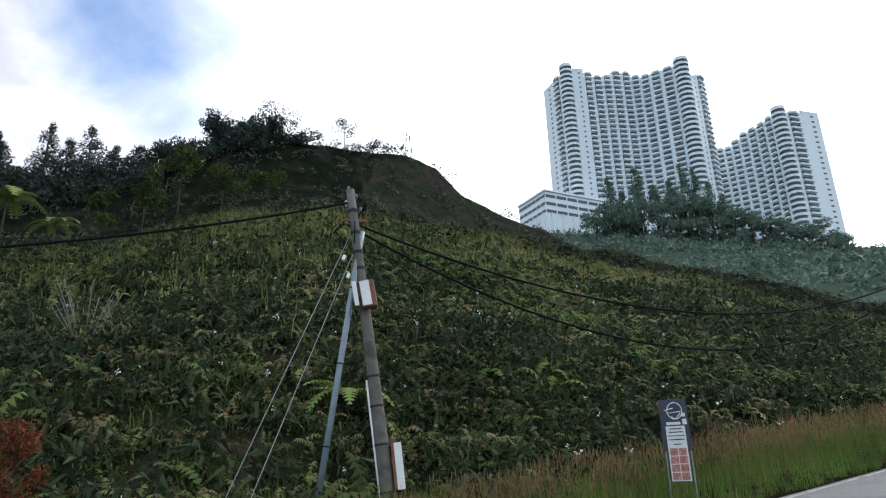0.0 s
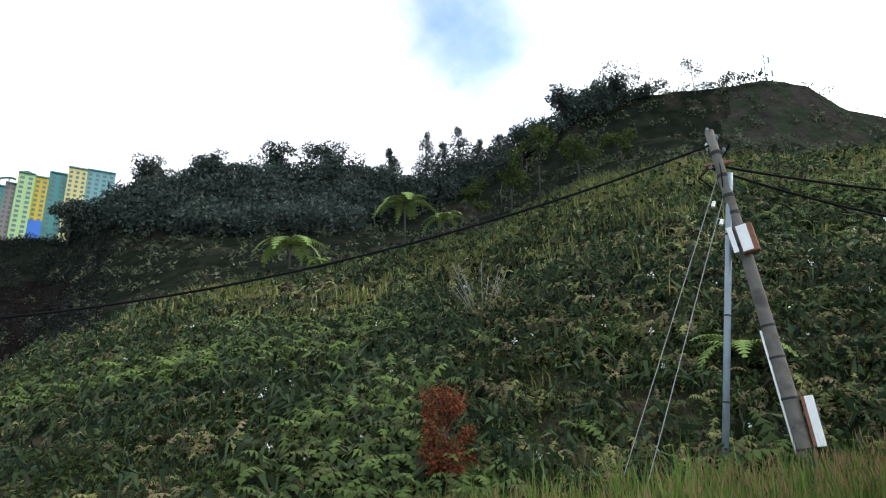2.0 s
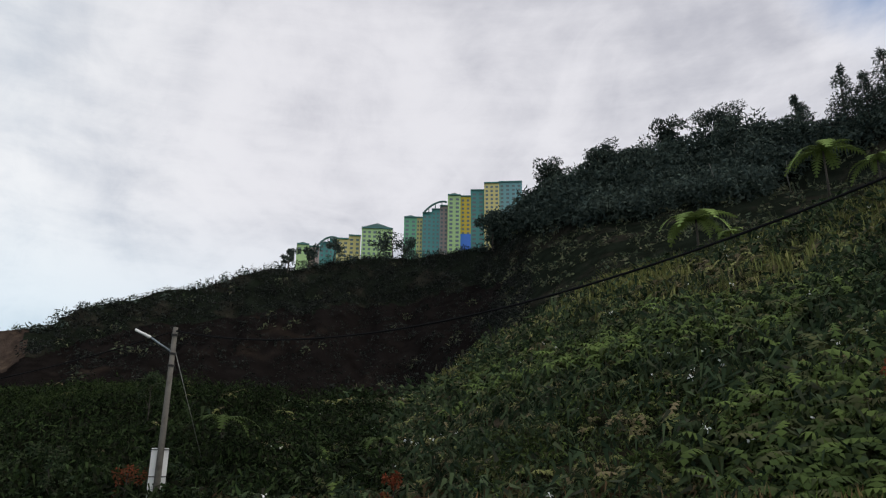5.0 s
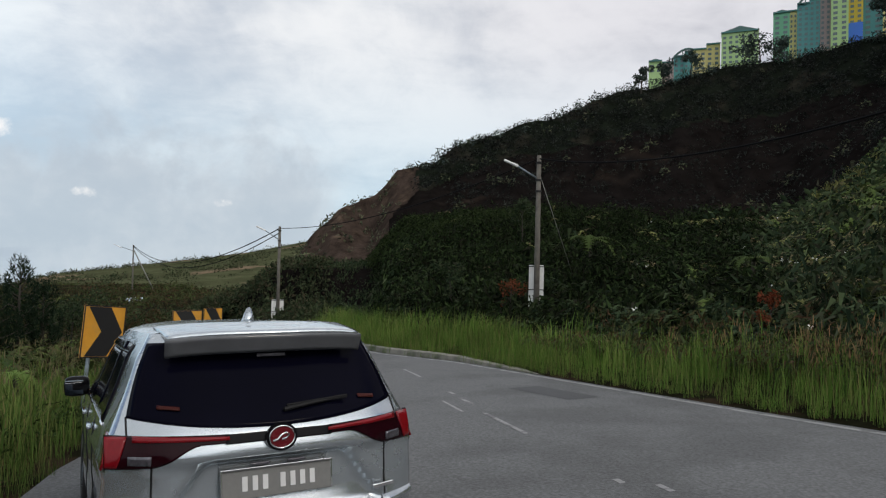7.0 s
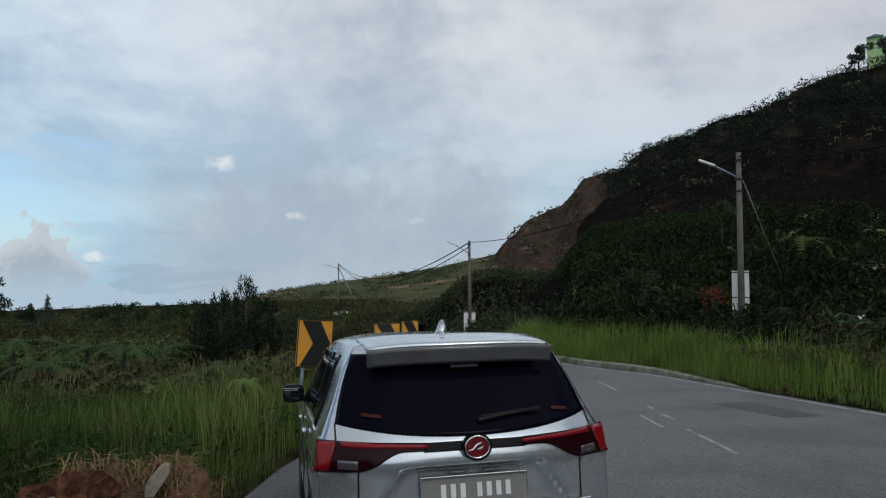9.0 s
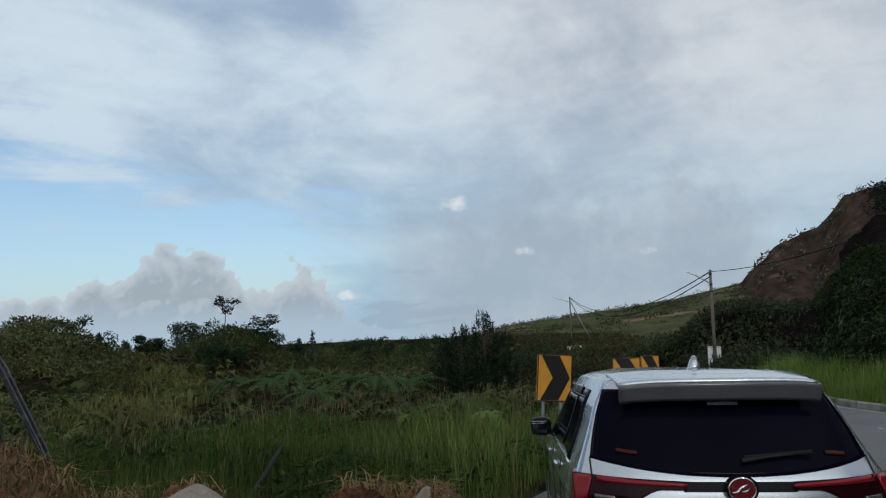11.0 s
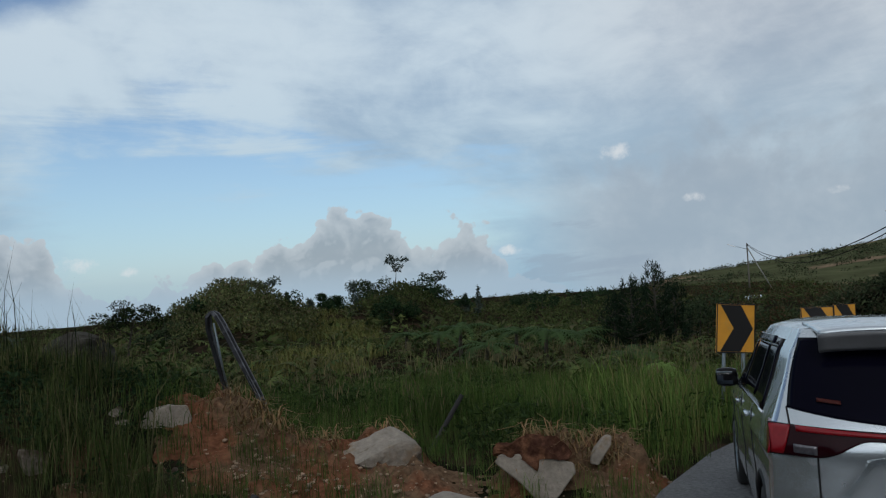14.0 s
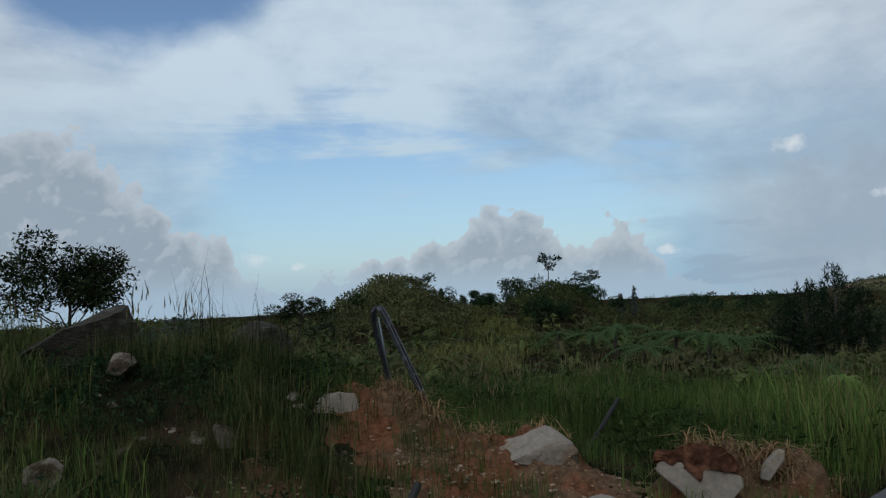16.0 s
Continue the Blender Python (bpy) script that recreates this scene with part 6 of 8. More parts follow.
    bp = lo.lerp(hi, 0.205)
    bm = bmesh.new()
    box(bm, (0.15, 0.05, 0.86), bp + towards * 0.12 - side * 0.28, Matrix.Rotation(radians(-6), 3, "Y"), 0.01)
    part("notice_board", bm, M["white_paint"], pole, "narrow white notice board")
    bm = bmesh.new()
    box(bm, (0.06, 0.16, 0.84), bp + towards * 0.06 - side * 0.19, Matrix.Rotation(radians(-6), 3, "Y"), 0.01)
    part("board_side", bm, M["rust"], pole)
    # guy wires with a small insulator each
    for az, r, z, t in ((20.6, 12.2, 0.3, 0.86), (18.4, 11.9, 0.35, 0.80)):
        g = Vector(spot(az, r, z)) - base
        bm = bmesh.new()
        tube(bm, [lo.lerp(hi, t) - side * -0.1, g], 0.0095, 6)
        wire = part("guy_wire", bm, M["steel_wire"], pole, "thin steel guy wire")
        bm = bmesh.new()
        band(bm, lo.lerp(hi, t), g, 0.09, 0.035, 0.12)
        part("guy_insulator", bm, M["white_paint"], wire)
    # loose cable ends hanging round the head
    rng = random.Random(4)
    for k in range(6):
        p = lo.lerp(hi, 0.86 + 0.12 * rng.random())
        bm = bmesh.new()
        d = Vector((rng.uniform(-0.5, 0.5), rng.uniform(-0.3, 0.1), 0))
        tube(bm, [p, p + d * 0.5 + Vector((0, 0, 0.05)), p + d + Vector((0, 0, -0.18)), p + d * 0.4 + Vector((0, 0, -0.45))], 0.012, 6)
        part("loose_cable", bm, M["wire"], pole, "", True)
    return top


TOP1 = pole_main()


def street_pole(az, r, z0, z1, arm, arm_up, board, group="utility poles", stay=None, label="slim concrete pole with a street lamp arm"):
    """A pole with a lamp arm reaching to the road and a white board low on the shaft."""
    o = Vector(spot(az, r, z0))
    pole = thing("lamp_pole", Matrix.Translation(o) @ Matrix.Rotation(radians(az), 4, "Z"), label, "street lamp", group)
    h = z1 - z0
    bm = bmesh.new()
    tube(bm, [(0, 0, -0.3), (0, 0, h * 0.5), (0, 0, h)], [0.125, 0.105, 0.085], 12)
    part("shaft", bm, M["concrete_pole"], pole, "", True)
    for t in (0.80, 0.86, 0.955):
        bm = bmesh.new()
        tube(bm, [(0, 0, h * t), (0, 0, h * t + 0.07)], 0.12, 12)
        part("clamp_band", bm, M["rubber"], pole)
    bm = bmesh.new()
    z = h - 0.9
    tube(bm, [(0, 0, z), (-arm * 0.35, -0.05, z + arm_up * 0.45), (-arm * 0.62, -0.05, z + arm_up * 0.8)], 0.032, 8)
    a = part("lamp_arm", bm, M["galvanised"], pole, "", True)
    bm = bmesh.new()
    box(bm, (arm * 0.45, 0.16, 0.09), (-arm * 0.80, -0.05, z + arm_up * 0.97), Matrix.Rotation(radians(24), 3, "Y"), 0.03)
    part("lamp_head", bm, M["white_paint"], a, "pale street lamp head", True)
    if board:
        w, b0, b1 = board
        bm = bmesh.new()
        box(bm, (w, 0.035, b1 - b0), (-0.02, 0.15, (b0 + b1) / 2), None, 0.006)
        bd = part("sign_board", bm, M["white_paint"], pole, "tall white board strapped behind the pole")
        for t in (0.03, 0.5, 0.97):
            bm = bmesh.new()
            box(bm, (w + 0.02, 0.02, 0.035), (-0.02, 0.123, b0 + (b1 - b0) * t), None, 0.004)
            part("strap", bm, M["rubber"], bd)
    if stay:
        bm = bmesh.new()
        tube(bm, [(0, 0, h * 0.93), stay], 0.075, 8)
        part("stay", bm, M["steel_wire"], pole, "", True)
    return o + Vector((0, 0, h - 0.12))


TOP2 = street_pole(86.8, 26.4, -1.2, 5.76, 1.30, 0.62, (0.56, 0.95, 2.82))
TOP3 = street_pole(107.8, 47, -3.3, 3.74, 1.5, 0.75, (0.78, 0.6, 2.2))
TOP4 = street_pole(118.6, 110, -5.7, 3.05, 2.6, 0.7, None, stay=(4.2, 0, -0.6))
TOP0 = Vector(road_at(-34, 12.6, 9.4))
street_pole(float(np.degrees(np.arctan2(-TOP0.x, TOP0.y))), math.hypot(TOP0.x, TOP0.y), TOP0.z - 8.9, TOP0.z, 1.5, 0.7, None)

cable("power_cable", TOP1 + Vector((0, 0, -0.3)), TOP2, 1.95, 0.026, M["wire"], "thick black cable slung between the poles", 60)
cable("power_cable", TOP1 + Vector((0, 0, -0.75)), TOP0 + Vector((0, 0, -1.4)), 3.0, 0.026, M["wire"], "thick black cable slung between the poles", 60)
cable("power_cable", TOP1 + Vector((0, 0, -0.85)), TOP0, 4.6, 0.026, M["wire"], "thick black cable slung between the poles", 60)
cable("power_cable", TOP2, TOP3, 0.7, 0.022, M["wire"], "thin black cable slung between the poles")
cable("power_cable", TOP3, TOP4, 2.4, 0.035, M["wire"], "black cable slung between the poles")
cable("power_cable", TOP3 + Vector((0, 0, -0.3)), TOP4 + Vector((0, 0, -0.1)), 2.7, 0.030, M["wire"], "black cable slung between the poles")
g2 = Vector(spot(83.2, 29, 0.2))
cable("stay_wire", TOP2 + Vector((0, 0, -0.5)), g2, 0.0, 0.014, M["steel_wire"], "steel stay wire running into the bushes", 3)


def chevron(az, r, z_top, w, h, turn, label, lean=0.0):
    """A yellow board with a black arrow on two posts."""
    gx, gy, _ = spot(az, r, 0)
    gz = float(ground_height(np.array([gx]), np.array([gy]))[0])
    th = thing("chevron_sign", Matrix.Translation((gx, gy, gz)) @ Matrix.Rotation(radians(az + turn), 4, "Z") @ Matrix.Rotation(radians(lean), 4, "Y"), label, "road sign", "chevron signs")
    top = z_top - gz
    for x in (-w * 0.25, w * 0.25):
        bm = bmesh.new()
        tube(bm, [(x, 0.05, -0.3), (x, 0.05, top - 0.05)], 0.03, 10)
        part("post", bm, M["galvanised"], th, "", True)
    bm = bmesh.new()
    box(bm, (w, 0.02, h), (0, 0, top - h / 2), None, 0.006)
    bd = part("board", bm, M["yellow"], th, "faded yellow board")
    bm = bmesh.new()
    c = top - h / 2


    upper = [(-w * 0.44, 0.0), (w * 0.06, 0.0), (w * 0.40, h * 0.47), (-w * 0.12, h * 0.47)]
    lower = [(-w * 0.44, 0.0), (-w * 0.12, -h * 0.47), (w * 0.40, -h * 0.47), (w * 0.06, 0.0)]
    m = Matrix.Translation((0, -0.016, c)) @ Matrix.Diagonal((-1, 1, 1, 1))
    prism(bm, upper, 0.005, m)
    prism(bm, lower, 0.005, m)
    part("arrow", bm, M["sign_black"], bd, "black arrow on the yellow board")
    bm = bmesh.new()
    for x0, z0, sx, sz in ((0, h / 2 - 0.01, w, 0.02), (0, -h / 2 + 0.01, w, 0.02), (-w / 2 + 0.01, 0, 0.02, h), (w / 2 - 0.01, 0, 0.02, h)):
        box(bm, (sx, 0.004, sz), (x0, -0.0125 - (0.001 if sz > sx else 0), c + z0))
    part("border", bm, M["sign_black"], bd)


chevron(120.8, 12.6, 0.86, 0.70, 0.84, 28, "leaning yellow and black chevron sign in the tall grass", 5.0)
chevron(114.55, 17.0, 0.45, 0.66, 0.76, 14, "yellow and black chevron sign beyond the parked car")
chevron(112.7, 21.5, 0.18, 0.58, 0.76, 25, "yellow and black chevron sign beyond the parked car")


def banner():
    x, y, _ = spot(-17.1, 15.0, 0)
    th = thing("roadside_banner", Matrix.Translation((x, y, 2.05)) @ Matrix.Rotation(radians(-17.1), 4, "Z") @ Matrix.Diagonal((0.80, 0.88, 0.90, 1)), "navy and white roadside food banner on a steel stand", "banner")
    bm = bmesh.new()
    for sx in (-0.3, 0.3):
        tube(bm, [(sx, 0.06, -1.7), (sx, 0.06, 1.75)], 0.018, 8)
    box(bm, (0.62, 0.02, 0.02), (0, 0.06, 1.2))
    part("stand", bm, M["galvanised"], th)
    bm = bmesh.new()
    box(bm, (0.66, 0.03, 1.12), (0, 0.03, 1.24), None, 0.005)
    nb = part("board", bm, M["navy"], th, "navy board with a white emblem")
    bm = bmesh.new()
    for k in range(24):
        a0, a1 = k * math.pi / 12, (k + 1) * math.pi / 12
        tube(bm, [(0.18 * math.cos(a0) + 0.03, 0.008, 1.54 + 0.18 * math.sin(a0)), (0.18 * math.cos(a1) + 0.03, 0.008, 1.54 + 0.18 * math.sin(a1))], 0.012, 6, False)
    for p, q in (((-0.22, 1.56), (0.0, 1.60)), ((-0.12, 1.50), (0.18, 1.52)), ((-0.06, 1.42), (0.02, 1.36)), ((0.02, 1.36), (0.16, 1.48))):
        tube(bm, [(p[0], 0.008, p[1]), (q[0], 0.008, q[1])], 0.012, 6)
    part("emblem", bm, M["banner_white"], nb, "white ring emblem", True)
    for x0, x1, z, hh in ((-0.20, 0.14, 1.27, 0.06), (0.19, 0.29, 1.30, 0.12), (0.18, 0.27, 1.45, 0.08)):
        bm = bmesh.new()
        box(bm, (x1 - x0, 0.008, hh), ((x0 + x1) / 2, 0.010, z))
        part("name_bar", bm, M["banner_white"], nb)
    bm = bmesh.new()
    box(bm, (0.46, 0.012, 1.16), (0.0, -0.004, 0.63), None, 0.003)
    wb = part("menu_sheet", bm, M["banner_white"], th, "white menu sheet with food photographs")
    for z, w in ((1.15, 0.3), (1.08, 0.34), (0.92, 0.36), (0.82, 0.2)):
        bm = bmesh.new()
        box(bm, (w, 0.006, 0.022), (0, -0.012, z))
        part("text_bar", bm, M["navy"], wb)
    bm = bmesh.new()
    box(bm, (0.40, 0.006, 0.02), (0, -0.012, 1.0))
    part("text_bar", bm, M["fern_bright"], wb)
    for i in range(4):
        for x in (-0.105, 0.105):
            bm = bmesh.new()
            box(bm, (0.19, 0.006, 0.155), (x, -0.012, 0.66 - 0.17 * i))
            part("food_photo", bm, M["food_red"], wb, "printed food photograph")


banner()


# ---------------------------------------------------------------- rocks and spoil beside the parking place
def boulder(name, az, r, top_el, size, turn, seed, mat, label, cuts=9, group="", cap=0.0):
    """A rock: a ball cut by random planes, with worn edges, its top on a sight line; cap: soil left lying on it."""
    rng = random.Random(seed)
    bm = bmesh.new()
    bmesh.ops.create_icosphere(bm, subdivisions=4 if max(size) > 0.3 else 3, radius=0.62)
    for k in range(cuts):
        d = Vector((rng.gauss(0, 1), rng.gauss(0, 1), rng.gauss(0.15, 0.8))).normalized()
        lim = rng.uniform(0.30, 0.50)
        for v in bm.verts:
            q = v.co.dot(d)
            if q > lim:
                v.co -= d * (q - lim) * 0.98
    rot = Euler([radians(a) for a in turn]).to_matrix()
    for v in bm.verts:
        v.co += v.co.normalized() * (0.05 * noise.noise(v.co * 3.1 + Vector((seed, 0, 0))) + 0.028 * noise.noise(v.co * 9) + 0.016 * noise.noise(v.co * 21))
        v.co = rot @ Vector((v.co.x * size[0], v.co.y * size[1], v.co.z * size[2]))
    at = Vector(spot(az, r, rise_to(r, top_el) - max(v.co.z for v in bm.verts)))
    soil = None
    if cap:
        bm.normal_update()
        soil = bm.copy()
        gone = [f for f in soil.faces if f.normal.z + 0.5 * noise.noise(f.calc_center_median() * 4 + Vector((0, seed, 0))) < cap]
        bmesh.ops.delete(soil, geom=gone, context="FACES")
        for v in soil.verts:
            v.co += Vector((0, 0, 0.012 + 0.05 * abs(noise.noise(v.co * 7)) + 0.03 * noise.noise(v.co * 19))) - Vector((0, 0, 0.03)) * v.is_boundary
        # one cake of soil: the largest patch only
        left, best = set(soil.faces), []
        while left:
            todo, piece = [left.pop()], []
            while todo:
                f = todo.pop()
                piece.append(f)
                for e in f.edges:
                    for q in e.link_faces:
                        if q in left:
                            left.remove(q)
                            todo.append(q)
            best = max(best, piece, key=len)
        keep = set(best)
        bmesh.ops.delete(soil, geom=[f for f in soil.faces if f not in keep], context="FACES")
    ob = obj(name, bm, mat, None, False)
    ob.matrix_world = Matrix.Translation(at)
    tagged(ob, label, "rock", group)
    if soil:
        part("soil_cap", soil, M["laterite"], ob, "crumbly red soil on the rock")
    return ob


def rise_to(r, el):
    return 1.75 + r * math.tan(radians(el))


def on_ground(az, r, lift=0.0):
    x, y, _ = spot(az, r, 0)
    return Vector((x, y, float(ground_height(np.array([x]), np.array([y]))[0]) + lift))


G = "boulders"
boulder("boulder", 150.6, 7.55, -13.0, (0.92, 0.70, 0.62), (4, 10, 150), 4, M["stone"], "pale granite boulder with red soil on top", 12, G, 0.92)
boulder("boulder", 141.8, 5.75, -18.5, (1.08, 0.9, 0.58), (0, 3, 140), 8, M["stone"], "broad flat pale boulder half sunk in gravel", 4, G)


def split_rock(az, r, z0, outline, depth, lean, label, seed, soil=None):
    """A broken block: a rough outline pulled back into depth, its face rough; soil: the outline of earth still stuck on the face."""
    ob_m = Matrix.Translation(spot(az, r, z0)) @ Matrix.Rotation(radians(az), 4, "Z") @ Matrix.Rotation(radians(lean), 4, "X")

    def rough(bm, amp, k):
        bmesh.ops.triangulate(bm, faces=bm.faces[:])
        bmesh.ops.subdivide_edges(bm, edges=bm.edges[:], cuts=4, use_grid_fill=True)
        for v in bm.verts:
            q = v.co * k + Vector((seed, 0, 0))
            v.co += Vector((noise.noise(q), noise.noise(q + Vector((9, 0, 0))), noise.noise(q + Vector((0, 9, 0))))) * amp + Vector((0, 1, 0)) * 0.25 * amp * noise.noise(v.co * 4 * k)
    bm = bmesh.new()
    prism(bm, outline, depth)
    for v in bm.verts:
        if v.co.y > depth / 2:
            v.co.x *= 0.8
            v.co.z = v.co.z * 0.85 + 0.05
    bmesh.ops.bevel(bm, geom=bm.edges[:], offset=0.012, segments=1, affect="EDGES")
    rough(bm, 0.032 * min(1.0, depth / 0.34), 4.0)
    ob = obj("boulder", bm, M["stone"])
    ob.matrix_world = ob_m
    tagged(ob, label, "rock", G)
    if soil:
        bm = bmesh.new()
        prism(bm, soil, depth * 0.9, Matrix.Translation((0, -0.022, 0)))
        rough(bm, 0.045, 8.0)
        part("soil_cap", bm, M["root_soil"], ob, "dark rooty soil stuck on the broken face")


split_rock(136.9, 6.6, -0.57, [(-0.02, 0.0), (0.10, 0.02), (0.36, 0.27), (0.35, 0.36), (0.05, 0.46), (-0.36, 0.47), (-0.40, 0.40), (-0.30, 0.30)], 0.34, -14, "pale split boulder standing on its point", 11,
           [(-0.14, 0.42), (-0.08, 0.36), (-0.01, 0.30), (0.04, 0.40), (0.30, 0.41), (0.34, 0.46), (0.20, 0.60), (-0.08, 0.64), (-0.26, 0.56), (-0.40, 0.58), (-0.42, 0.46), (-0.26, 0.44)])
split_rock(131.75, 6.95, -0.30, [(-0.10, 0.0), (-0.02, -0.02), (0.11, 0.17), (0.12, 0.27), (0.05, 0.25), (-0.09, 0.10)], 0.12, -10, "small pale upright rock slab", 5)
split_rock(166.0, 7.7, 0.08, [(-0.22, 0.02), (0.20, 0.0), (0.24, 0.22), (0.20, 0.36), (0.02, 0.40), (-0.20, 0.34), (-0.27, 0.22)], 0.45, -8, "pale squarish boulder on the red soil heap", 14)
split_rock(163.2, 7.8, 0.22, [(-0.30, 0.0), (0.22, 0.03), (0.26, 0.09), (-0.05, 0.12), (-0.30, 0.08)], 0.25, -20, "flat pale rock sunk in the red soil", 17)
boulder("boulder", 174.9, 7.2, -11.0, (0.18, 0.16, 0.34), (10, 20, 30), 21, M["stained_stone"], "small pale stone in the grass", 8, G)
boulder("boulder", 187.8, 6.8, -11.9, (0.34, 0.24, 0.22), (0, 14, 30), 23, M["stained_stone"], "pale stone in the grass", 9, G)
boulder("boulder", 182.0, 8.6, -5.0, (0.36, 0.3, 0.26), (0, 0, 70), 25, M["stained_stone"], "rounded pale stone in the grass", 7, G)
for k in range(17):
    rng = random.Random(500 + k)
    az, r = rng.uniform(165.5, 190), rng.uniform(6.1, 8.2)
    p = on_ground(az, r)
    s = rng.uniform(0.08, 0.20)
    boulder("stone", az, r, math.degrees(math.atan2(p.z + 0.2 * s - 1.75, r)), (s * 1.3, s, s * 0.8), (rng.uniform(-20, 20), rng.uniform(-20, 20), rng.uniform(0, 180)), 40 + k, M["stained_stone"], "small stone lying in soil and grass on the bank", 8, "stones on the bank")


def slab(at, turn):
    """A tilted slab of rock with a broken face."""
    bm = bmesh.new()
    prism(bm, [(-1.5, -0.5), (0.62, -0.5), (0.66, 0.30), (0.52, 0.56), (0.30, 0.50), (-0.9, -0.02), (-1.5, -0.2)], 0.8)
    bmesh.ops.triangulate(bm, faces=bm.faces[:])
    bmesh.ops.subdivide_edges(bm, edges=bm.edges[:], cuts=4, use_grid_fill=True)
    for v in bm.verts:
        v.co += Vector((noise.noise(v.co * 2.5), noise.noise(v.co * 2.5 + Vector((9, 0, 0))), noise.noise(v.co * 2.5 + Vector((0, 9, 0))))) * 0.09 + Vector((0, 0, 0.03)) * noise.noise(v.co * 9)
    ob = obj("boulder", bm, M["dark_stone"])
    ob.matrix_world = Matrix.Translation(at) @ Matrix.Rotation(radians(turn), 4, "Z")
    tagged(ob, "large dark mossy rock slab leaning in the grass", "rock", G)


slab(Vector(spot(184.6, 9.2, 0.93)), 184.6)
boulder("boulder", 171.8, 10.0, -3.3, (0.95, 0.9, 0.80), (0, 6, 150), 37, M["dark_stone"], "dark rounded rock behind the grass", 5, G)


def soil_heap(name, knots, label, seed, mat="laterite"):
    """A rough heap of soil over a patch of ground: knots of (azimuth, distance, radius, height)."""
    k = np.array(knots)
    az, r = np.radians(k[:, 0]), k[:, 1]
    cx, cy = -np.sin(az) * r, np.cos(az) * r
    x0, x1 = (cx - k[:, 2] * 1.6).min(), (cx + k[:, 2] * 1.6).max()
    y0, y1 = (cy - k[:, 2] * 1.6).min(), (cy + k[:, 2] * 1.6).max()
    nx, ny = int((x1 - x0) / 0.045), int((y1 - y0) / 0.045)
    X, Y = np.meshgrid(np.linspace(x0, x1, nx), np.linspace(y0, y1, ny), indexing="ij")
    x, y = X.ravel(), Y.ravel()
    h = np.zeros(len(x))
    for cx_, cy_, (_, _, rad, ht) in zip(cx, cy, k):
        h = np.maximum(h, ht * np.exp(-(((x - cx_) ** 2 + (y - cy_) ** 2) / rad ** 2) ** 1.2))
    p3 = np.stack((x, y, 0 * x), 1)
    rough = fbm(p3, 1.6, 4, seed) * 0.16 + fbm(p3, 5.0, 3, seed + 1) * 0.14 + np.maximum(0, fbm(p3, 9.0, 2, seed + 2)) * 0.15 + fbm(p3, 17.0, 2, seed + 4) * 0.07
    z = ground_height(x, y) + h + rough * np.clip(h * 6, 0, 1) - 0.06
    ob = mesh_arrays(name, np.stack((x, y, z), 1), grid_tris(nx, ny), M[mat], False)
    return tagged(ob, label, "soil heap", kind="structure"), np.stack((x, y, z), 1).reshape(nx, ny, 3), h.reshape(nx, ny)


heap_a, HEAP_P, HEAP_H = soil_heap("soil_heap_1", ((161.8, 8.3, 0.62, 0.20), (159, 8.0, 0.8, 0.30), (154.5, 7.7, 0.75, 0.22), (149.2, 8.1, 0.40, 0.46), (149, 7.0, 1.0, 0.14), (157, 6.6, 1.1, 0.12), (150, 6.2, 1.2, 0.1), (143, 7.1, 0.8, 0.10), (162.5, 7.5, 0.6, 0.12)),
                                   "loose red soil heap with gravel", 3.0)
heap_b, HEAP_P2, HEAP_H2 = soil_heap("soil_heap_2", ((137.2, 7.25, 0.36, 0.50), (134.6, 7.2, 0.34, 0.44), (130.2, 7.4, 0.38, 0.46), (132.4, 7.3, 0.32, 0.36), (131.4, 6.95, 0.38, 0.20), (130.0, 7.0, 0.35, 0.2)), "red soil and dry roots heaped on broken rock", 5.0)


heap_c, HEAP_P3, HEAP_H3 = soil_heap("soil_heap_3", ((168, 6.7, 0.5, 0.09), (172, 6.4, 0.6, 0.10), (176.5, 6.1, 0.4, 0.09), (171, 7.3, 0.35, 0.09), (180, 6.3, 0.35, 0.08)), "patches of bare red-brown soil on the grassy bank", 8.0, "bank_soil")


def gravel():
    bits = []
    for k in range(5):
        rng = random.Random(k)
        bm = bmesh.new()
        bmesh.ops.create_icosphere(bm, subdivisions=1, radius=1)
        for v in bm.verts:
            v.co *= rng.uniform(0.6, 1.1)
            v.co.z *= 0.6
        v = np.array([q.co[:] for q in bm.verts])
        f = np.array([[q.index for q in fc.verts] for fc in bm.faces])
        bm.free()
        bits.append((v, f))
    n = 900
    k = RNG.choice(HEAP_P.shape[0] * HEAP_P.shape[1], n, p=(HEAP_H.ravel() > 0.05) / (HEAP_H > 0.05).sum())
    pos = HEAP_P.reshape(-1, 3)[k]
    k2 = RNG.choice(HEAP_P2.shape[0] * HEAP_P2.shape[1], 350, p=(HEAP_H2.ravel() > 0.05) / (HEAP_H2 > 0.05).sum())
    flat = field_spots(900, 118, 200, 4.5, 8.5, RNG)
    flat = flat[off_road(flat, -0.3)]
    k3 = RNG.choice(HEAP_P3.shape[0] * HEAP_P3.shape[1], 350, p=(HEAP_H3.ravel() > 0.04) / (HEAP_H3 > 0.04).sum())
    low = field_spots(1100, 146, 162, 5.2, 7.4, RNG)
    d = ((low[:, None, :2] - HEAP_P.reshape(-1, 3)[None, ::7, :2]) ** 2).sum(2).argmin(1)
    low[:, 2] = np.maximum(low[:, 2], HEAP_P.reshape(-1, 3)[::7][d, 2])
    pos = np.concatenate((pos, HEAP_P2.reshape(-1, 3)[k2], HEAP_P3.reshape(-1, 3)[k3], flat, low))
    plant("gravel", bits, pos, 0.005 + 0.034 * RNG.uniform(0, 1, len(pos)) ** 5, M["gravel"], RNG, label="loose pale gravel and stones on the red soil", category="gravel")


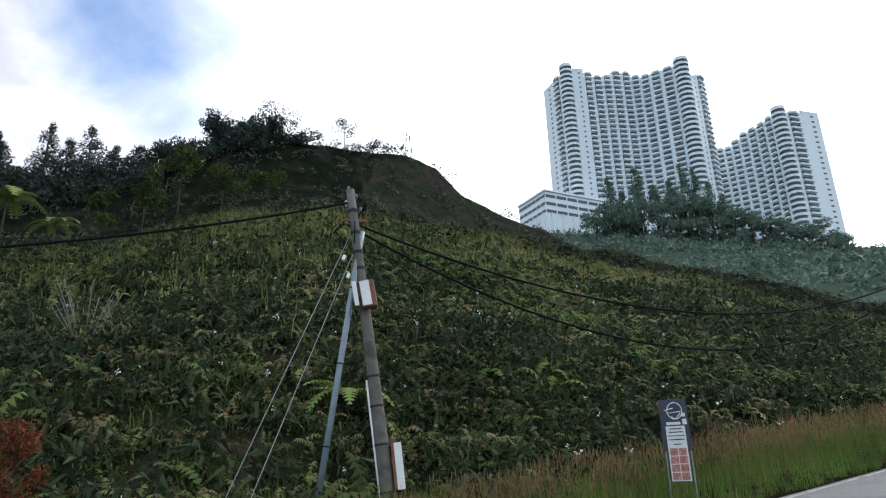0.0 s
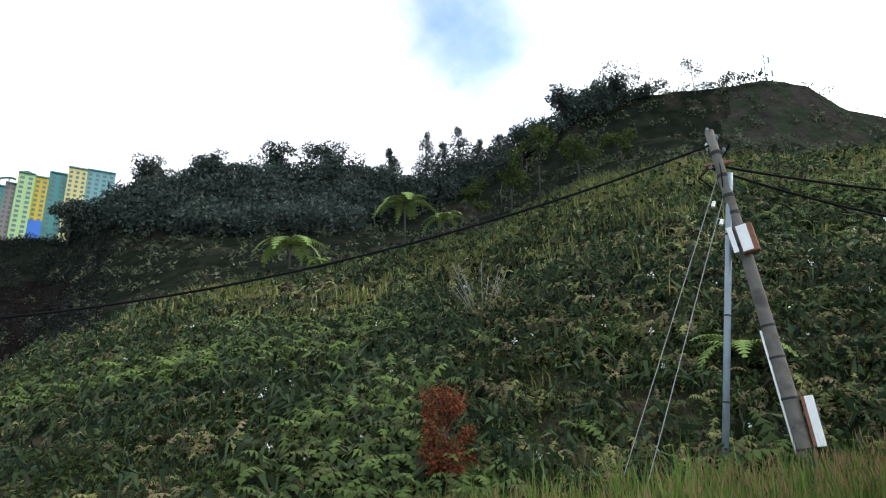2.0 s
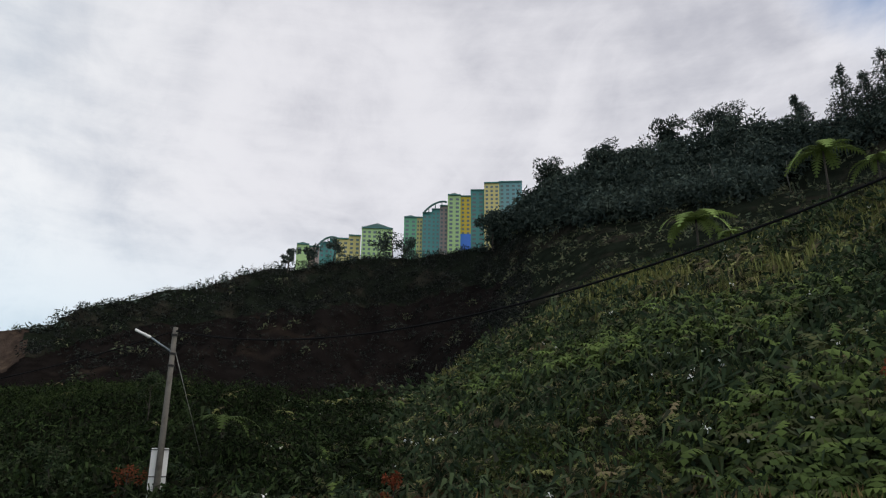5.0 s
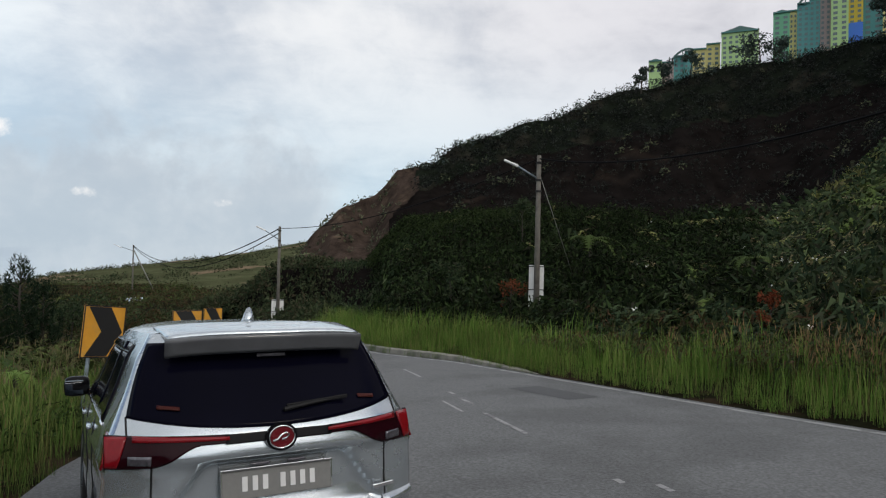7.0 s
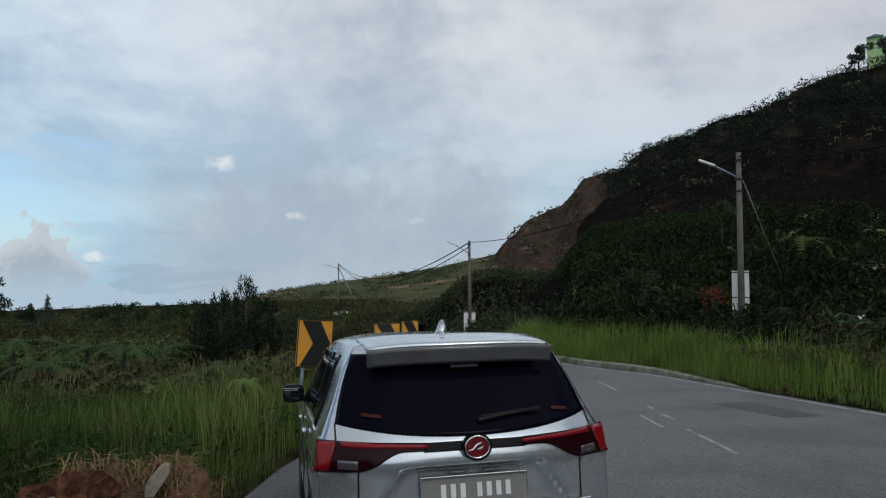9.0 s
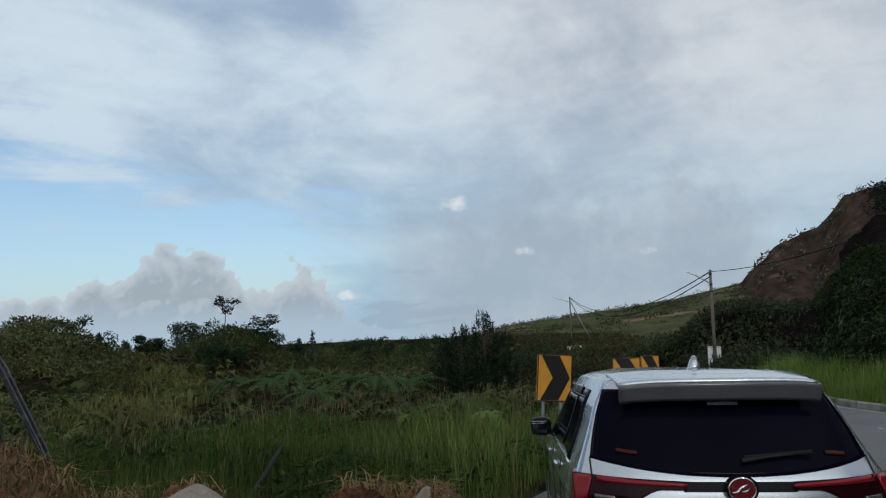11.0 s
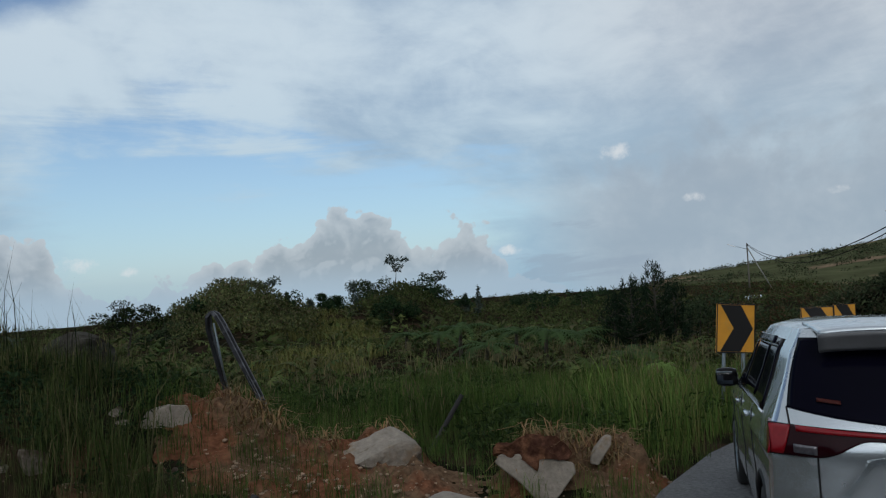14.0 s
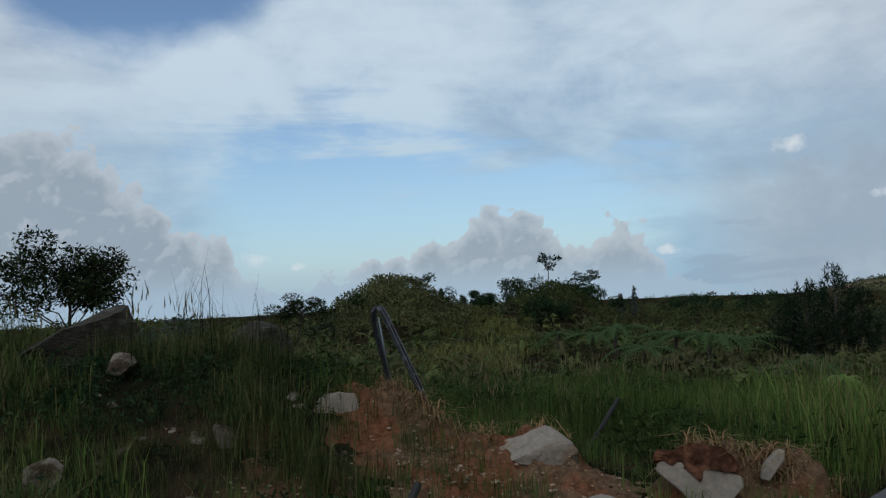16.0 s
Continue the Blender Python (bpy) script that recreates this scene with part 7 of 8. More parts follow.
M["gravel"] = material("pale_gravel", (0.22, 0.155, 0.105), rough=0.9, vary=0.2, scale=20, bump=0, island=0.5)
gravel()
# dry roots and twigs on the heaps
pos = np.concatenate((HEAP_P2.reshape(-1, 3)[RNG.choice(HEAP_H2.size, 90, p=(HEAP_H2.ravel() > 0.2) / (HEAP_H2 > 0.2).sum())],
                      HEAP_P.reshape(-1, 3)[RNG.choice(HEAP_H.size, 80, p=(HEAP_H.ravel() > 0.2) / (HEAP_H > 0.2).sum())]))
ROOTS = [tuft(7, RNG, 0.24, 0.12, 0.007, 1.9) for _ in range(3)]
plant("dry_roots", ROOTS, pos, RNG.uniform(0.5, 1.1, len(pos)), M["dry_grass"], RNG, label="dry roots and dead grass in the soil heaps", category="roots")


def bent_rail():
    """A strip of broken guard rail folded over, standing in the soil heap."""
    base = Vector(spot(160.2, 8.5, 0.25))
    th = thing("broken_guard_rail", Matrix.Translation(base) @ Matrix.Rotation(radians(160), 4, "Z"), "bent dark steel guard rail end sticking out of the soil", "guard rail")
    prof = [(-0.075, 0.0), (-0.06, 0.035), (-0.03, 0.035), (-0.015, 0.0), (0.015, 0.0), (0.03, 0.035), (0.06, 0.035), (0.075, 0.0)]
    legs = ([(0.24, 0.02, -0.15), (0.16, 0.0, 0.10), (0.02, 0.0, 0.42), (-0.12, 0.0, 0.74), (-0.22, 0.0, 0.97), (-0.275, 0.0, 1.07), (-0.315, 0.01, 1.10)],
            [(-0.315, 0.01, 1.10), (-0.345, 0.04, 1.06), (-0.345, 0.08, 0.92), (-0.30, 0.11, 0.70), (-0.22, 0.14, 0.36), (-0.16, 0.15, 0.05)])
    for k, path in enumerate(legs):
        bm = bmesh.new()
        rows = []
        for i, p in enumerate(path):
            a, b = Vector(path[max(0, i - 1)]), Vector(path[min(len(path) - 1, i + 1)])
            d = (b - a).normalized()
            side = (Vector((0.42, 0.9, 0)) - d * d.dot(Vector((0.42, 0.9, 0)))).normalized()
            n = side.cross(d).normalized()
            wide = (1.0 if k == 0 else 0.75) * (0.55 if (k == 0 and i == len(path) - 1) or (k == 1 and i == 0) else 1.0)
            rows.append([bm.verts.new(Vector(p) + side * u * wide + n * w) for u, w in prof])
        for a, b in zip(rows, rows[1:]):
            for q in range(len(prof) - 1):
                bm.faces.new((a[q], a[q + 1], b[q + 1], b[q]))
        thicken(bm, 0.014)
        part("rail_strip", bm, M["rail"], th, "folded strip of dark steel rail", False)
    for a, b in (((-0.27, -0.05, 1.03), (0.14, -0.06, 0.12)), ((-0.30, 0.03, 0.98), (-0.20, 0.08, 0.30))):
        bm = bmesh.new()
        tube(bm, [a, Vector(a).lerp(Vector(b), 0.5), b], 0.012, 6)
        part("rail_edge", bm, M["galvanised"], th, "pale thin edge along the rail", True)


M["rail"] = material("dark_bent_steel", (0.045, 0.047, 0.055), rough=0.45, metal=0.6, vary=0.3, scale=8, bump=0.3, second=(0.14, 0.15, 0.17), second_scale=5)
bent_rail()
M["stake"] = material("rusty_dark_stake", (0.016, 0.016, 0.017), rough=0.8, vary=0.3, scale=8, bump=0.3)


def stake(az, r, top_az, top_r, length, label):
    a = on_ground(az, r, -0.05)
    b = on_ground(top_az, top_r, length)
    bm = bmesh.new()
    tube(bm, [a, a.lerp(b, 0.5), b], [0.036, 0.036, 0.034], 8)
    tagged(obj("steel_stake", bm, M["stake"]), label, "stake")


stake(162.9, 5.45, 160.3, 5.75, 0.36, "short dark stake lying in the soil")
stake(145.4, 9.6, 142.4, 9.8, 0.72, "dark leaning stake in the tall grass")



# ---------------------------------------------------------------- trees
def limb_points(a, b, bend, rng):
    a, b = Vector(a), Vector(b)
    m = a.lerp(b, 0.5) + Vector((rng.uniform(-1, 1), rng.uniform(-1, 1), rng.uniform(0, 1))) * bend
    return [a, a.lerp(m, 0.6), m, m.lerp(b, 0.6), b]


def crown_part(tree, clumps, mat, name="crown"):
    v, f = join(clumps)
    ob = mesh_arrays(name, v, f, mat)
    ob.parent = tree
    return ob


def broadleaf(name, base, height, spread, mat, seed, label, crown_from=0.35, leaves=70, size=0.2, blobs=9, trunk=0.06, category="tree", flat=0.7, group="", limbs=7, fill=0.0):
    """A tapered trunk, limbs, and leaf clumps at the limb ends with gaps between them."""
    rng = random.Random(seed)
    nr = np.random.default_rng(seed)
    t = thing(name, Matrix.Translation(base), label, category, group)
    bm = bmesh.new()
    lean = Vector((rng.uniform(-0.12, 0.12), rng.uniform(-0.12, 0.12), 0)) * height
    tip = Vector((0, 0, height * 0.8)) + lean
    tube(bm, [Vector((0, 0, -0.3)), Vector((0, 0, height * 0.25)) + lean * 0.15, Vector((0, 0, height * 0.5)) + lean * 0.55, tip], [trunk * 1.4, trunk, trunk * 0.7, trunk * 0.25], 8)
    ends = [tip]
    for k in range(limbs):
        h = rng.uniform(crown_from, 0.78)
        a = k * 2.4 + rng.uniform(-0.4, 0.4)
        o = Vector((0, 0, height * h)) + lean * h
        e = o + Vector((math.cos(a), math.sin(a), 0)) * spread * rng.uniform(0.55, 1.0) + Vector((0, 0, height * rng.uniform(0.08, 0.26)))
        tube(bm, limb_points(o, e, 0.05 * height, rng), [trunk * 0.5, trunk * 0.42, trunk * 0.34, trunk * 0.22, trunk * 0.1], 6)
        ends.append(e)
    part("trunk", bm, M["bark"], t, "", True)
    cl = []
    for k in range(blobs):
        e = Vector(ends[k % len(ends)])
        if fill:
            e = e.lerp(Vector((0, 0, height * 0.6)) + lean * 0.6, rng.uniform(0, fill))
        c = e + Vector((rng.uniform(-1, 1), rng.uniform(-1, 1), rng.uniform(-0.5, 0.7))) * spread * 0.28
        r = spread * rng.uniform(0.26, 0.46)
        v, f = leaf_clump(leaves, nr, (r, r, r * flat), size, 0.45)
        cl.append((v + np.array(c), f))
    crown_part(t, cl, mat)
    return t


def conifer(name, base, height, spread, mat, seed, label, tiers=9, leaves=26, size=0.3, group="", from_low=0.12, gaps=0.25):
    rng = random.Random(seed)
    nr = np.random.default_rng(seed)
    t = thing(name, Matrix.Translation(base), label, "tree", group)
    bm = bmesh.new()
    tube(bm, [(0, 0, -0.3), (0, 0, height * 0.5), (0, 0, height * 0.97)], [height * 0.022, height * 0.014, height * 0.004], 8)
    cl = []
    for i in range(tiers):
        u = from_low + (0.97 - from_low) * i / (tiers - 1)
        reach = spread * (1 - u) ** 0.75 + spread * 0.08
        for k in range(5 if u < 0.8 else 3):
            if rng.random() < gaps:
                continue
            a = rng.uniform(0, 2 * math.pi)
            o = Vector((0, 0, height * u))
            e = o + Vector((math.cos(a) * reach, math.sin(a) * reach, height * rng.uniform(0.0, 0.07))) * rng.uniform(0.6, 1.0)
            e.z = max(e.z, height * u)
            tube(bm, [o, o.lerp(e, 0.5), e], [height * 0.006, height * 0.004, height * 0.002], 5)
            v, f = leaf_clump(leaves, nr, (reach * 0.45, reach * 0.45, height * 0.05 + reach * 0.12), size, 0.3)
            cl.append((v + np.array(o.lerp(e, 0.7)), f))
    v, f = leaf_clump(leaves, nr, (spread * 0.12, spread * 0.12, height * 0.07), size * 0.8, 0.3)
    cl.append((v + np.array((0, 0, height * 0.95)), f))
    part("trunk", bm, M["bark"], t, "", True)
    crown_part(t, cl, mat)
    return t


def tree_fern(base, height, reach, n, mat, seed, label, rise=0.5, droop=0.75, group="tree ferns"):
    """A fibrous stem with arching feather leaves, each a part of its own."""
    nr = np.random.default_rng(seed)
    t = thing("tree_fern", Matrix.Translation(base), label, "tree fern", group)
    bm = bmesh.new()
    tube(bm, [(0, 0, -0.3), (0.03, 0, height * 0.5), (0, 0.02, height)], [0.09, 0.07, 0.06], 8)
    part("stem", bm, M["bark"], t, "", True)
    for k in range(n):
        L = reach * nr.uniform(0.75, 1.1)
        v, f = frond_full(L, L * 0.2, 13, droop * nr.uniform(0.7, 1.25), rise * nr.uniform(0.7, 1.3), nr)
        v, f = spun((v, f), k * 2 * math.pi / n + nr.uniform(-0.3, 0.3))
        ob = mesh_arrays("frond", v + np.array((0, 0, height)), f, mat)
        ob.parent = t
    return t


def frond_full(length, width, pairs, droop, rise, rng):
    """A tree fern's leaf: narrow leaflets set along both sides of an arching midrib."""
    t = np.linspace(0, 1, pairs + 1)
    x, z = length * t * (1 - 0.2 * droop * t), length * (rise * t - droop * t * t)
    v = [(x[i], 0, z[i]) for i in range(pairs + 1)]
    f = []
    for i in range(pairs):
        w = width * math.sin(math.pi * min(1, 0.22 + 0.78 * (i + 0.5) / pairs)) ** 0.6
        xm, zm = (x[i] + x[i + 1]) / 2, (z[i] + z[i + 1]) / 2
        for sgn in (1, -1):
            j = len(v)
            v += [(xm + 0.25 * w, sgn * w * 0.6, zm - 0.10 * w), (x[i + 1] + 0.2 * w, sgn * w * 0.6, z[i + 1] - 0.10 * w), (xm + 0.5 * w, sgn * w, zm - 0.4 * w)]
            q = [(i, j + 1, j), (i, i + 1, j + 1), (j, j + 1, j + 2)]
            f += q if sgn < 0 else [c[::-1] for c in q]
    return np.array(v), np.array(f)


def rise_at(az, r, el):
    """Height of a sight line."""
    return 1.75 + r * math.tan(radians(el))


def surface_z(p, x, y):
    """Height of a sheet at a place, by its nearest point."""
    q = p.reshape(-1, 3)
    return float(q[np.argmin((q[:, 0] - x) ** 2 + (q[:, 1] - y) ** 2), 2])


def stand(p, az, r, top_el, h):
    """A tree's foot on the sheet p (or the open ground) and its height, for a top at that sight line."""
    x, y, _ = spot(az, r, 0)
    ground = surface_z(p, x, y) if p is not None else float(ground_height(np.array([x]), np.array([y]))[0])
    top = rise_at(az, r, top_el)
    z = min(top - h, ground - 0.05)
    return (x, y, z), top - z


# tree ferns on the hillside
for az, r, el, h, reach, n, sd in ((44.7, 42, 17.5, 2.6, 2.9, 12, 1), (42.2, 43, 16.2, 1.8, 1.6, 8, 2), (35.0, 52, 21.3, 3.2, 3.2, 12, 3), (31.6, 52, 20.0, 2.8, 2.2, 8, 4), (38.6, 44, 16.6, 1.2, 1.4, 8, 12),
                                   (8.6, 17.2, 8.6, 1.6, 1.5, 10, 5), (20.8, 17.5, 8.0, 0.9, 0.65, 6, 6), (82.6, 29, 1.9, 1.6, 1.7, 9, 7), (24.3, 50, 20.3, 1.6, 1.5, 7, 8), (70.5, 24, 0.5, 0.9, 1.0, 7, 9)):
    b, h = stand(P_SLOPE if r < 47 else P_UPPER, az, r, el, h)
    tree_fern(b, h, reach, n, M["crown_fern"] if az < 60 else M["young_fern"], sd, "bright green tree fern among the hillside scrub")
# tree ferns on the plateau
M["plateau_fern"] = leaf("plateau_fern_leaf", [(0.022, 0.042, 0.017), (0.036, 0.064, 0.024), (0.062, 0.100, 0.035)])
for k, (az, r, h, reach) in enumerate(((139.5, 24, 1.6, 1.7), (137.0, 26, 1.8, 1.8), (134.6, 24, 1.5, 1.7), (132.2, 27, 1.7, 1.9), (141.6, 27, 1.8, 1.7), (128.0, 21, 1.1, 1.4), (143.4, 30, 1.6, 1.6),
                                       (146.0, 32, 1.2, 1.5), (163.5, 22, 0.9, 1.3), (167.0, 18, 0.7, 1.1), (113.8, 33, 1.0, 1.4))):
    p = on_ground(az, r)
    if az < 110:
        p.z += 0.6
    tree_fern(p, h * (0.45 + 0.35 * ((k * 7) % 5) / 4), reach * 0.95, 11, M["plateau_fern"], 30 + k, "dark green tree fern on the plateau", 0.38, 0.55)
tree_fern(on_ground(125.7, 15.5), 0.55, 0.62, 12, M["fern_bright"], 61, "bright green fern dome in the grass", 0.6, 1.0)

# ridge trees
for az, r, top_el, h, sp, sd in ((33.1, 74, 26.75, 7.0, 2.6, 1), (30.1, 74, 27.2, 7.5, 3.0, 2), (26.4, 74, 26.6, 5.0, 2.8, 3), (36.4, 76, 25.4, 4.5, 2.4, 4), (31.6, 74, 26.0, 6.0, 2.6, 191), (28.2, 74, 26.2, 6.0, 2.6, 192)):
    b, h = stand(P_UPPER, az, r, top_el, h)
    conifer("ridge_conifer", b, h, sp, M["forest"], sd, "dark conifer standing above the ridge forest", 11, 60, 0.34, "ridge conifers")
for az, r, top_el, h, sp, sd in ((20.6, 76, 30.2, 6.5, 2.2, 5), (18.3, 77, 30.0, 7.5, 3.0, 6), (15.7, 78, 31.2, 9.0, 3.2, 7), (13.6, 79, 29.8, 6.0, 2.4, 8), (22.6, 75, 28.2, 6.0, 2.6, 13), (17.0, 77, 29.6, 7.0, 2.6, 14), (24.5, 74, 27.0, 5.0, 2.6, 15),
                                 (9.2, 80, 30.9, 4.0, 1.55, 9), (6.6, 82, 29.0, 2.0, 1.6, 16), (42.2, 78, 25.9, 5.0, 2.8, 10), (46.5, 79, 25.0, 5.0, 2.6, 11), (52.0, 80, 24.2, 5.0, 2.8, 12), (56.5, 84, 22.9, 5.0, 2.6, 17), (61.4, 86, 19.8, 5.0, 2.4, 18)):
    b, h = stand(P_UPPER, az, r, top_el, h)
    broadleaf("ridge_tree", b, h, sp, M["forest"], sd, "dark broadleaf tree on the ridge", 0.3, 150 if sp > 1.6 else 46, 0.32 if sp > 1.6 else 0.28, 21 if sp > 1.6 else 12, 0.13 if sp > 1.6 else 0.07, group="ridge trees", fill=0.75 if sp > 1.6 else 0.2)
for az, r, top_el, h, sp, sd in ((23.0, 62, 28.0, 7.5, 1.9, 301), (25.6, 60, 24.6, 5.0, 1.6, 302), (19.5, 62, 26.2, 4.5, 1.8, 303), (28.5, 58, 23.2, 4.0, 1.5, 304), (15.8, 64, 26.4, 3.5, 1.6, 305)):
    b, h = stand(P_UPPER, az, r, top_el, h)
    broadleaf("hill_tree", b, h, sp, M["young_fern"], sd, "light green leafy tree below the ridge forest", 0.25, 110, 0.30, 14, 0.08, group="light trees on the hill", fill=0.5)
# trees on the cut hill and before the coloured hotel
for az, r, top_el, h, sp, sd in ((78.7, 87, 15.6, 2.8, 0.7, 21), (70.0, 91, 17.2, 4.2, 2.3, 22), (71.2, 91, 16.6, 3.4, 1.8, 23), (75.0, 90, 16.2, 2.2, 1.1, 24), (68.8, 91, 16.6, 2.6, 1.4, 25), (77.0, 89, 15.6, 1.6, 1.2, 26)):
    b, h = stand(P_UPPER, az, r, top_el, h)
    broadleaf("hill_tree", b, h, sp, M["forest"], sd, "dark tree on the crest of the cut hill", 0.3, 60, 0.36, 9, 0.08, group="hill trees")
# leafy shrubs and a red-leaved bush at the hill's foot
for az, r, el, h, sp, mat, sd, lab in ((54.0, 26, 10.0, 2.8, 1.3, "scrub", 31, "leafy green shrub standing out of the ferns"), (27.5, 22, 14.6, 2.2, 1.2, "fern", 32, "thin grey-green shrub with bare twigs"),
                                       (24.5, 24, 15.2, 2.0, 1.0, "scrub", 36, "leafy green shrub standing out of the ferns"),
                                       (31.8, 13.6, 5.9, 1.7, 0.42, "red_leaf", 33, "red-leaved bush at the foot of the slope"), (88.9, 27, -1.2, 1.5, 0.50, "red_leaf", 34, "red-leaved bush beside the lamp pole"),
                                       (69.5, 17.5, -1.9, 0.7, 0.2, "red_leaf", 35, "small red-leaved bush in the verge"),
                                       (93.6, 30, 0.4, 2.6, 0.5, "scrub", 37, "slender sapling on the bank"), (88.0, 38, 5.8, 2.4, 0.5, "scrub", 38, "slender sapling on the bank")):
    b, h = stand(P_SLOPE, az, r, el, h)
    broadleaf("shrub", b, h, sp, M[mat], sd, lab, 0.1 if mat != "red_leaf" else 0.02, 60, 0.16 if mat != "red_leaf" else 0.10, 12 if mat != "red_leaf" else 40 if r < 15 else 9, 0.03, "shrub", 1.1 if mat != "red_leaf" else 1.5 if r < 15 else 0.9, limbs=7 if mat != "red_leaf" else 20 if r < 15 else 8)
# plateau trees
p, h = stand(None, 184.2, 24, 4.0, 3.2)
broadleaf("plateau_tree", p, h, 1.95, M["shaded_bench_leaf"], 41, "dark rounded broadleaf tree beyond the grass", 0.25, 270, 0.14, 30, 0.06, limbs=15, flat=0.68, fill=0.4)
broadleaf("plateau_tree", on_ground(177.0, 20), 1.9, 1.1, M["forest"], 42, "low dark tree beyond the grass", 0.2, 60, 0.16, 11, 0.05)
p, h = stand(None, 167.4, 40, -1.5, 2.6)
broadleaf("umbrella_tree", p, h, 1.45, M["shaded_bench_leaf"], 43, "dark spreading tree with a domed crown", 0.45, 130, 0.16, 16, 0.07, flat=0.45, limbs=11)


M["pine_needle"] = leaf("pine_needle", [(0.008, 0.016, 0.010), (0.014, 0.026, 0.015), (0.028, 0.044, 0.024)])


def candle_pine(base, height, spread, seed, label):
    """A young pine: spreading limbs whose tips turn up into needle candles."""
    rng, nr = random.Random(seed), np.random.default_rng(seed)
    t = thing("plateau_pine", Matrix.Translation(base), label, "tree", "roadside pines")
    bm = bmesh.new()
    tube(bm, [(0, 0, -0.3), (0.04, 0, height * 0.5), (0, 0, height * 0.92)], [0.07, 0.05, 0.02], 8)
    cl = []
    tips = [Vector((0, 0, height * 0.95))]
    for k in range(34):
        u = 0.10 + 0.80 * (k + 0.5) / 34
        a = k * 2.4 + rng.uniform(-0.4, 0.4)
        reach = spread * (1 - u) ** 0.6 * rng.uniform(0.45, 1.0)
        o = Vector((0, 0, height * u))
        e = o + Vector((math.cos(a) * reach, math.sin(a) * reach, 0.16 * height * rng.uniform(0.3, 1.0)))
        tube(bm, [o, o.lerp(e, 0.6) - Vector((0, 0, 0.05)), e], [0.025, 0.018, 0.01], 5)
        tips.append(e)
        if u < 0.4:
            tips.append(o.lerp(e, 0.6) + Vector((rng.uniform(-0.1, 0.1), rng.uniform(-0.1, 0.1), 0.1)))
    for e in tips:
        tall = rng.uniform(0.26, 0.50)
        v, f = leaf_clump(56, nr, (0.10, 0.10, tall), 0.17, 0.24, 1.2, True)
        cl.append((v + np.array(e), f))
    part("trunk", bm, M["bark"], t, "", True)
    crown_part(t, cl, M["pine_needle"])


candle_pine(on_ground(125.75, 28), 3.25, 1.25, 44, "dark young pine with upright needle candles beside the road")
candle_pine(on_ground(127.6, 27), 2.75, 1.2, 45, "dark young pine with upright needle candles beside the road")
candle_pine(on_ground(128.9, 28), 2.2, 1.1, 47, "low dark young pine beside the road")
candle_pine(on_ground(124.3, 29), 2.5, 1.2, 46, "low dark young pine beside the road")
for az, r, top_el, h, sp, sd in ((146.6, 68, 1.05, 4.6, 1.25, 51), (142.8, 70, -0.25, 3.2, 1.1, 52), (157.2, 60, -0.2, 2.0, 1.0, 53)):
    b, h = stand(None, az, r, top_el, h)
    broadleaf("flat_topped_tree", b, h, sp, M["forest"], sd, "slender tree with a thin flat crown", 0.7, 34, 0.3, 8, 0.07, flat=0.25, group="flat-topped trees")
for az, r, top_el, h, sp, mat, sd in ((150.0, 62, -0.9, 3.2, 0.9, 1, 61), (151.8, 64, -1.9, 2.2, 1.0, 0, 62), (148.6, 66, -0.8, 3.4, 2.2, 0, 63), (145.0, 68, -0.9, 3.0, 2.6, 0, 64), (143.6, 70, -1.6, 2.2, 1.8, 0, 65), (147.0, 55, -2.6, 2.4, 1.8, 0, 66),
                                      (139.7, 78, -1.8, 2.0, 0.5, 1, 67), (140.8, 80, -2.3, 1.6, 0.5, 1, 68), (136.2, 90, -2.5, 1.8, 0.6, 0, 69), (133.5, 90, -2.8, 1.4, 0.6, 0, 70), (153.6, 60, -2.0, 1.6, 0.5, 1, 71),
                                      (155.4, 60, -1.4, 2.4, 0.6, 1, 72), (158.8, 56, -1.0, 3.2, 1.7, 0, 73), (161.0, 54, -1.9, 2.6, 1.6, 0, 74), (163.4, 50, -3.2, 2.0, 1.4, 0, 75), (156.8, 58, -1.1, 2.8, 2.0, 0, 76), (165.0, 48, -3.9, 1.4, 1.2, 0, 77), (131.2, 90, -3.0, 1.2, 0.7, 0, 78)):
    b, h = stand(None, az, r, top_el, h)
    if mat:
        conifer("far_conifer", b, h, sp, M["forest"], sd, "small dark conifer on the plateau", 7, 26, 0.3, "far conifers")
    else:
        broadleaf("far_tree", b, h, sp, M["scrub"] if sd % 2 else M["deep_green"], sd, "rounded dark tree on the plateau", 0.1, 150, 0.24, 17, 0.08, group="far trees", limbs=10)
for k in range(22):
    rng = random.Random(700 + k)
    az, r = rng.uniform(124, 168), rng.uniform(70, 105)
    b, h = stand(None, az, r, rng.uniform(-3.0, -2.2) if az < 150 else rng.uniform(-2.6, -1.2), rng.uniform(1.2, 2.2))
    broadleaf("far_bush", b, h, rng.uniform(0.8, 1.8), M["deep_green"], 700 + k, "dark bush on the edge of the plateau", 0.1, 60, 0.26, 9, 0.05, "bush", group="far bushes")
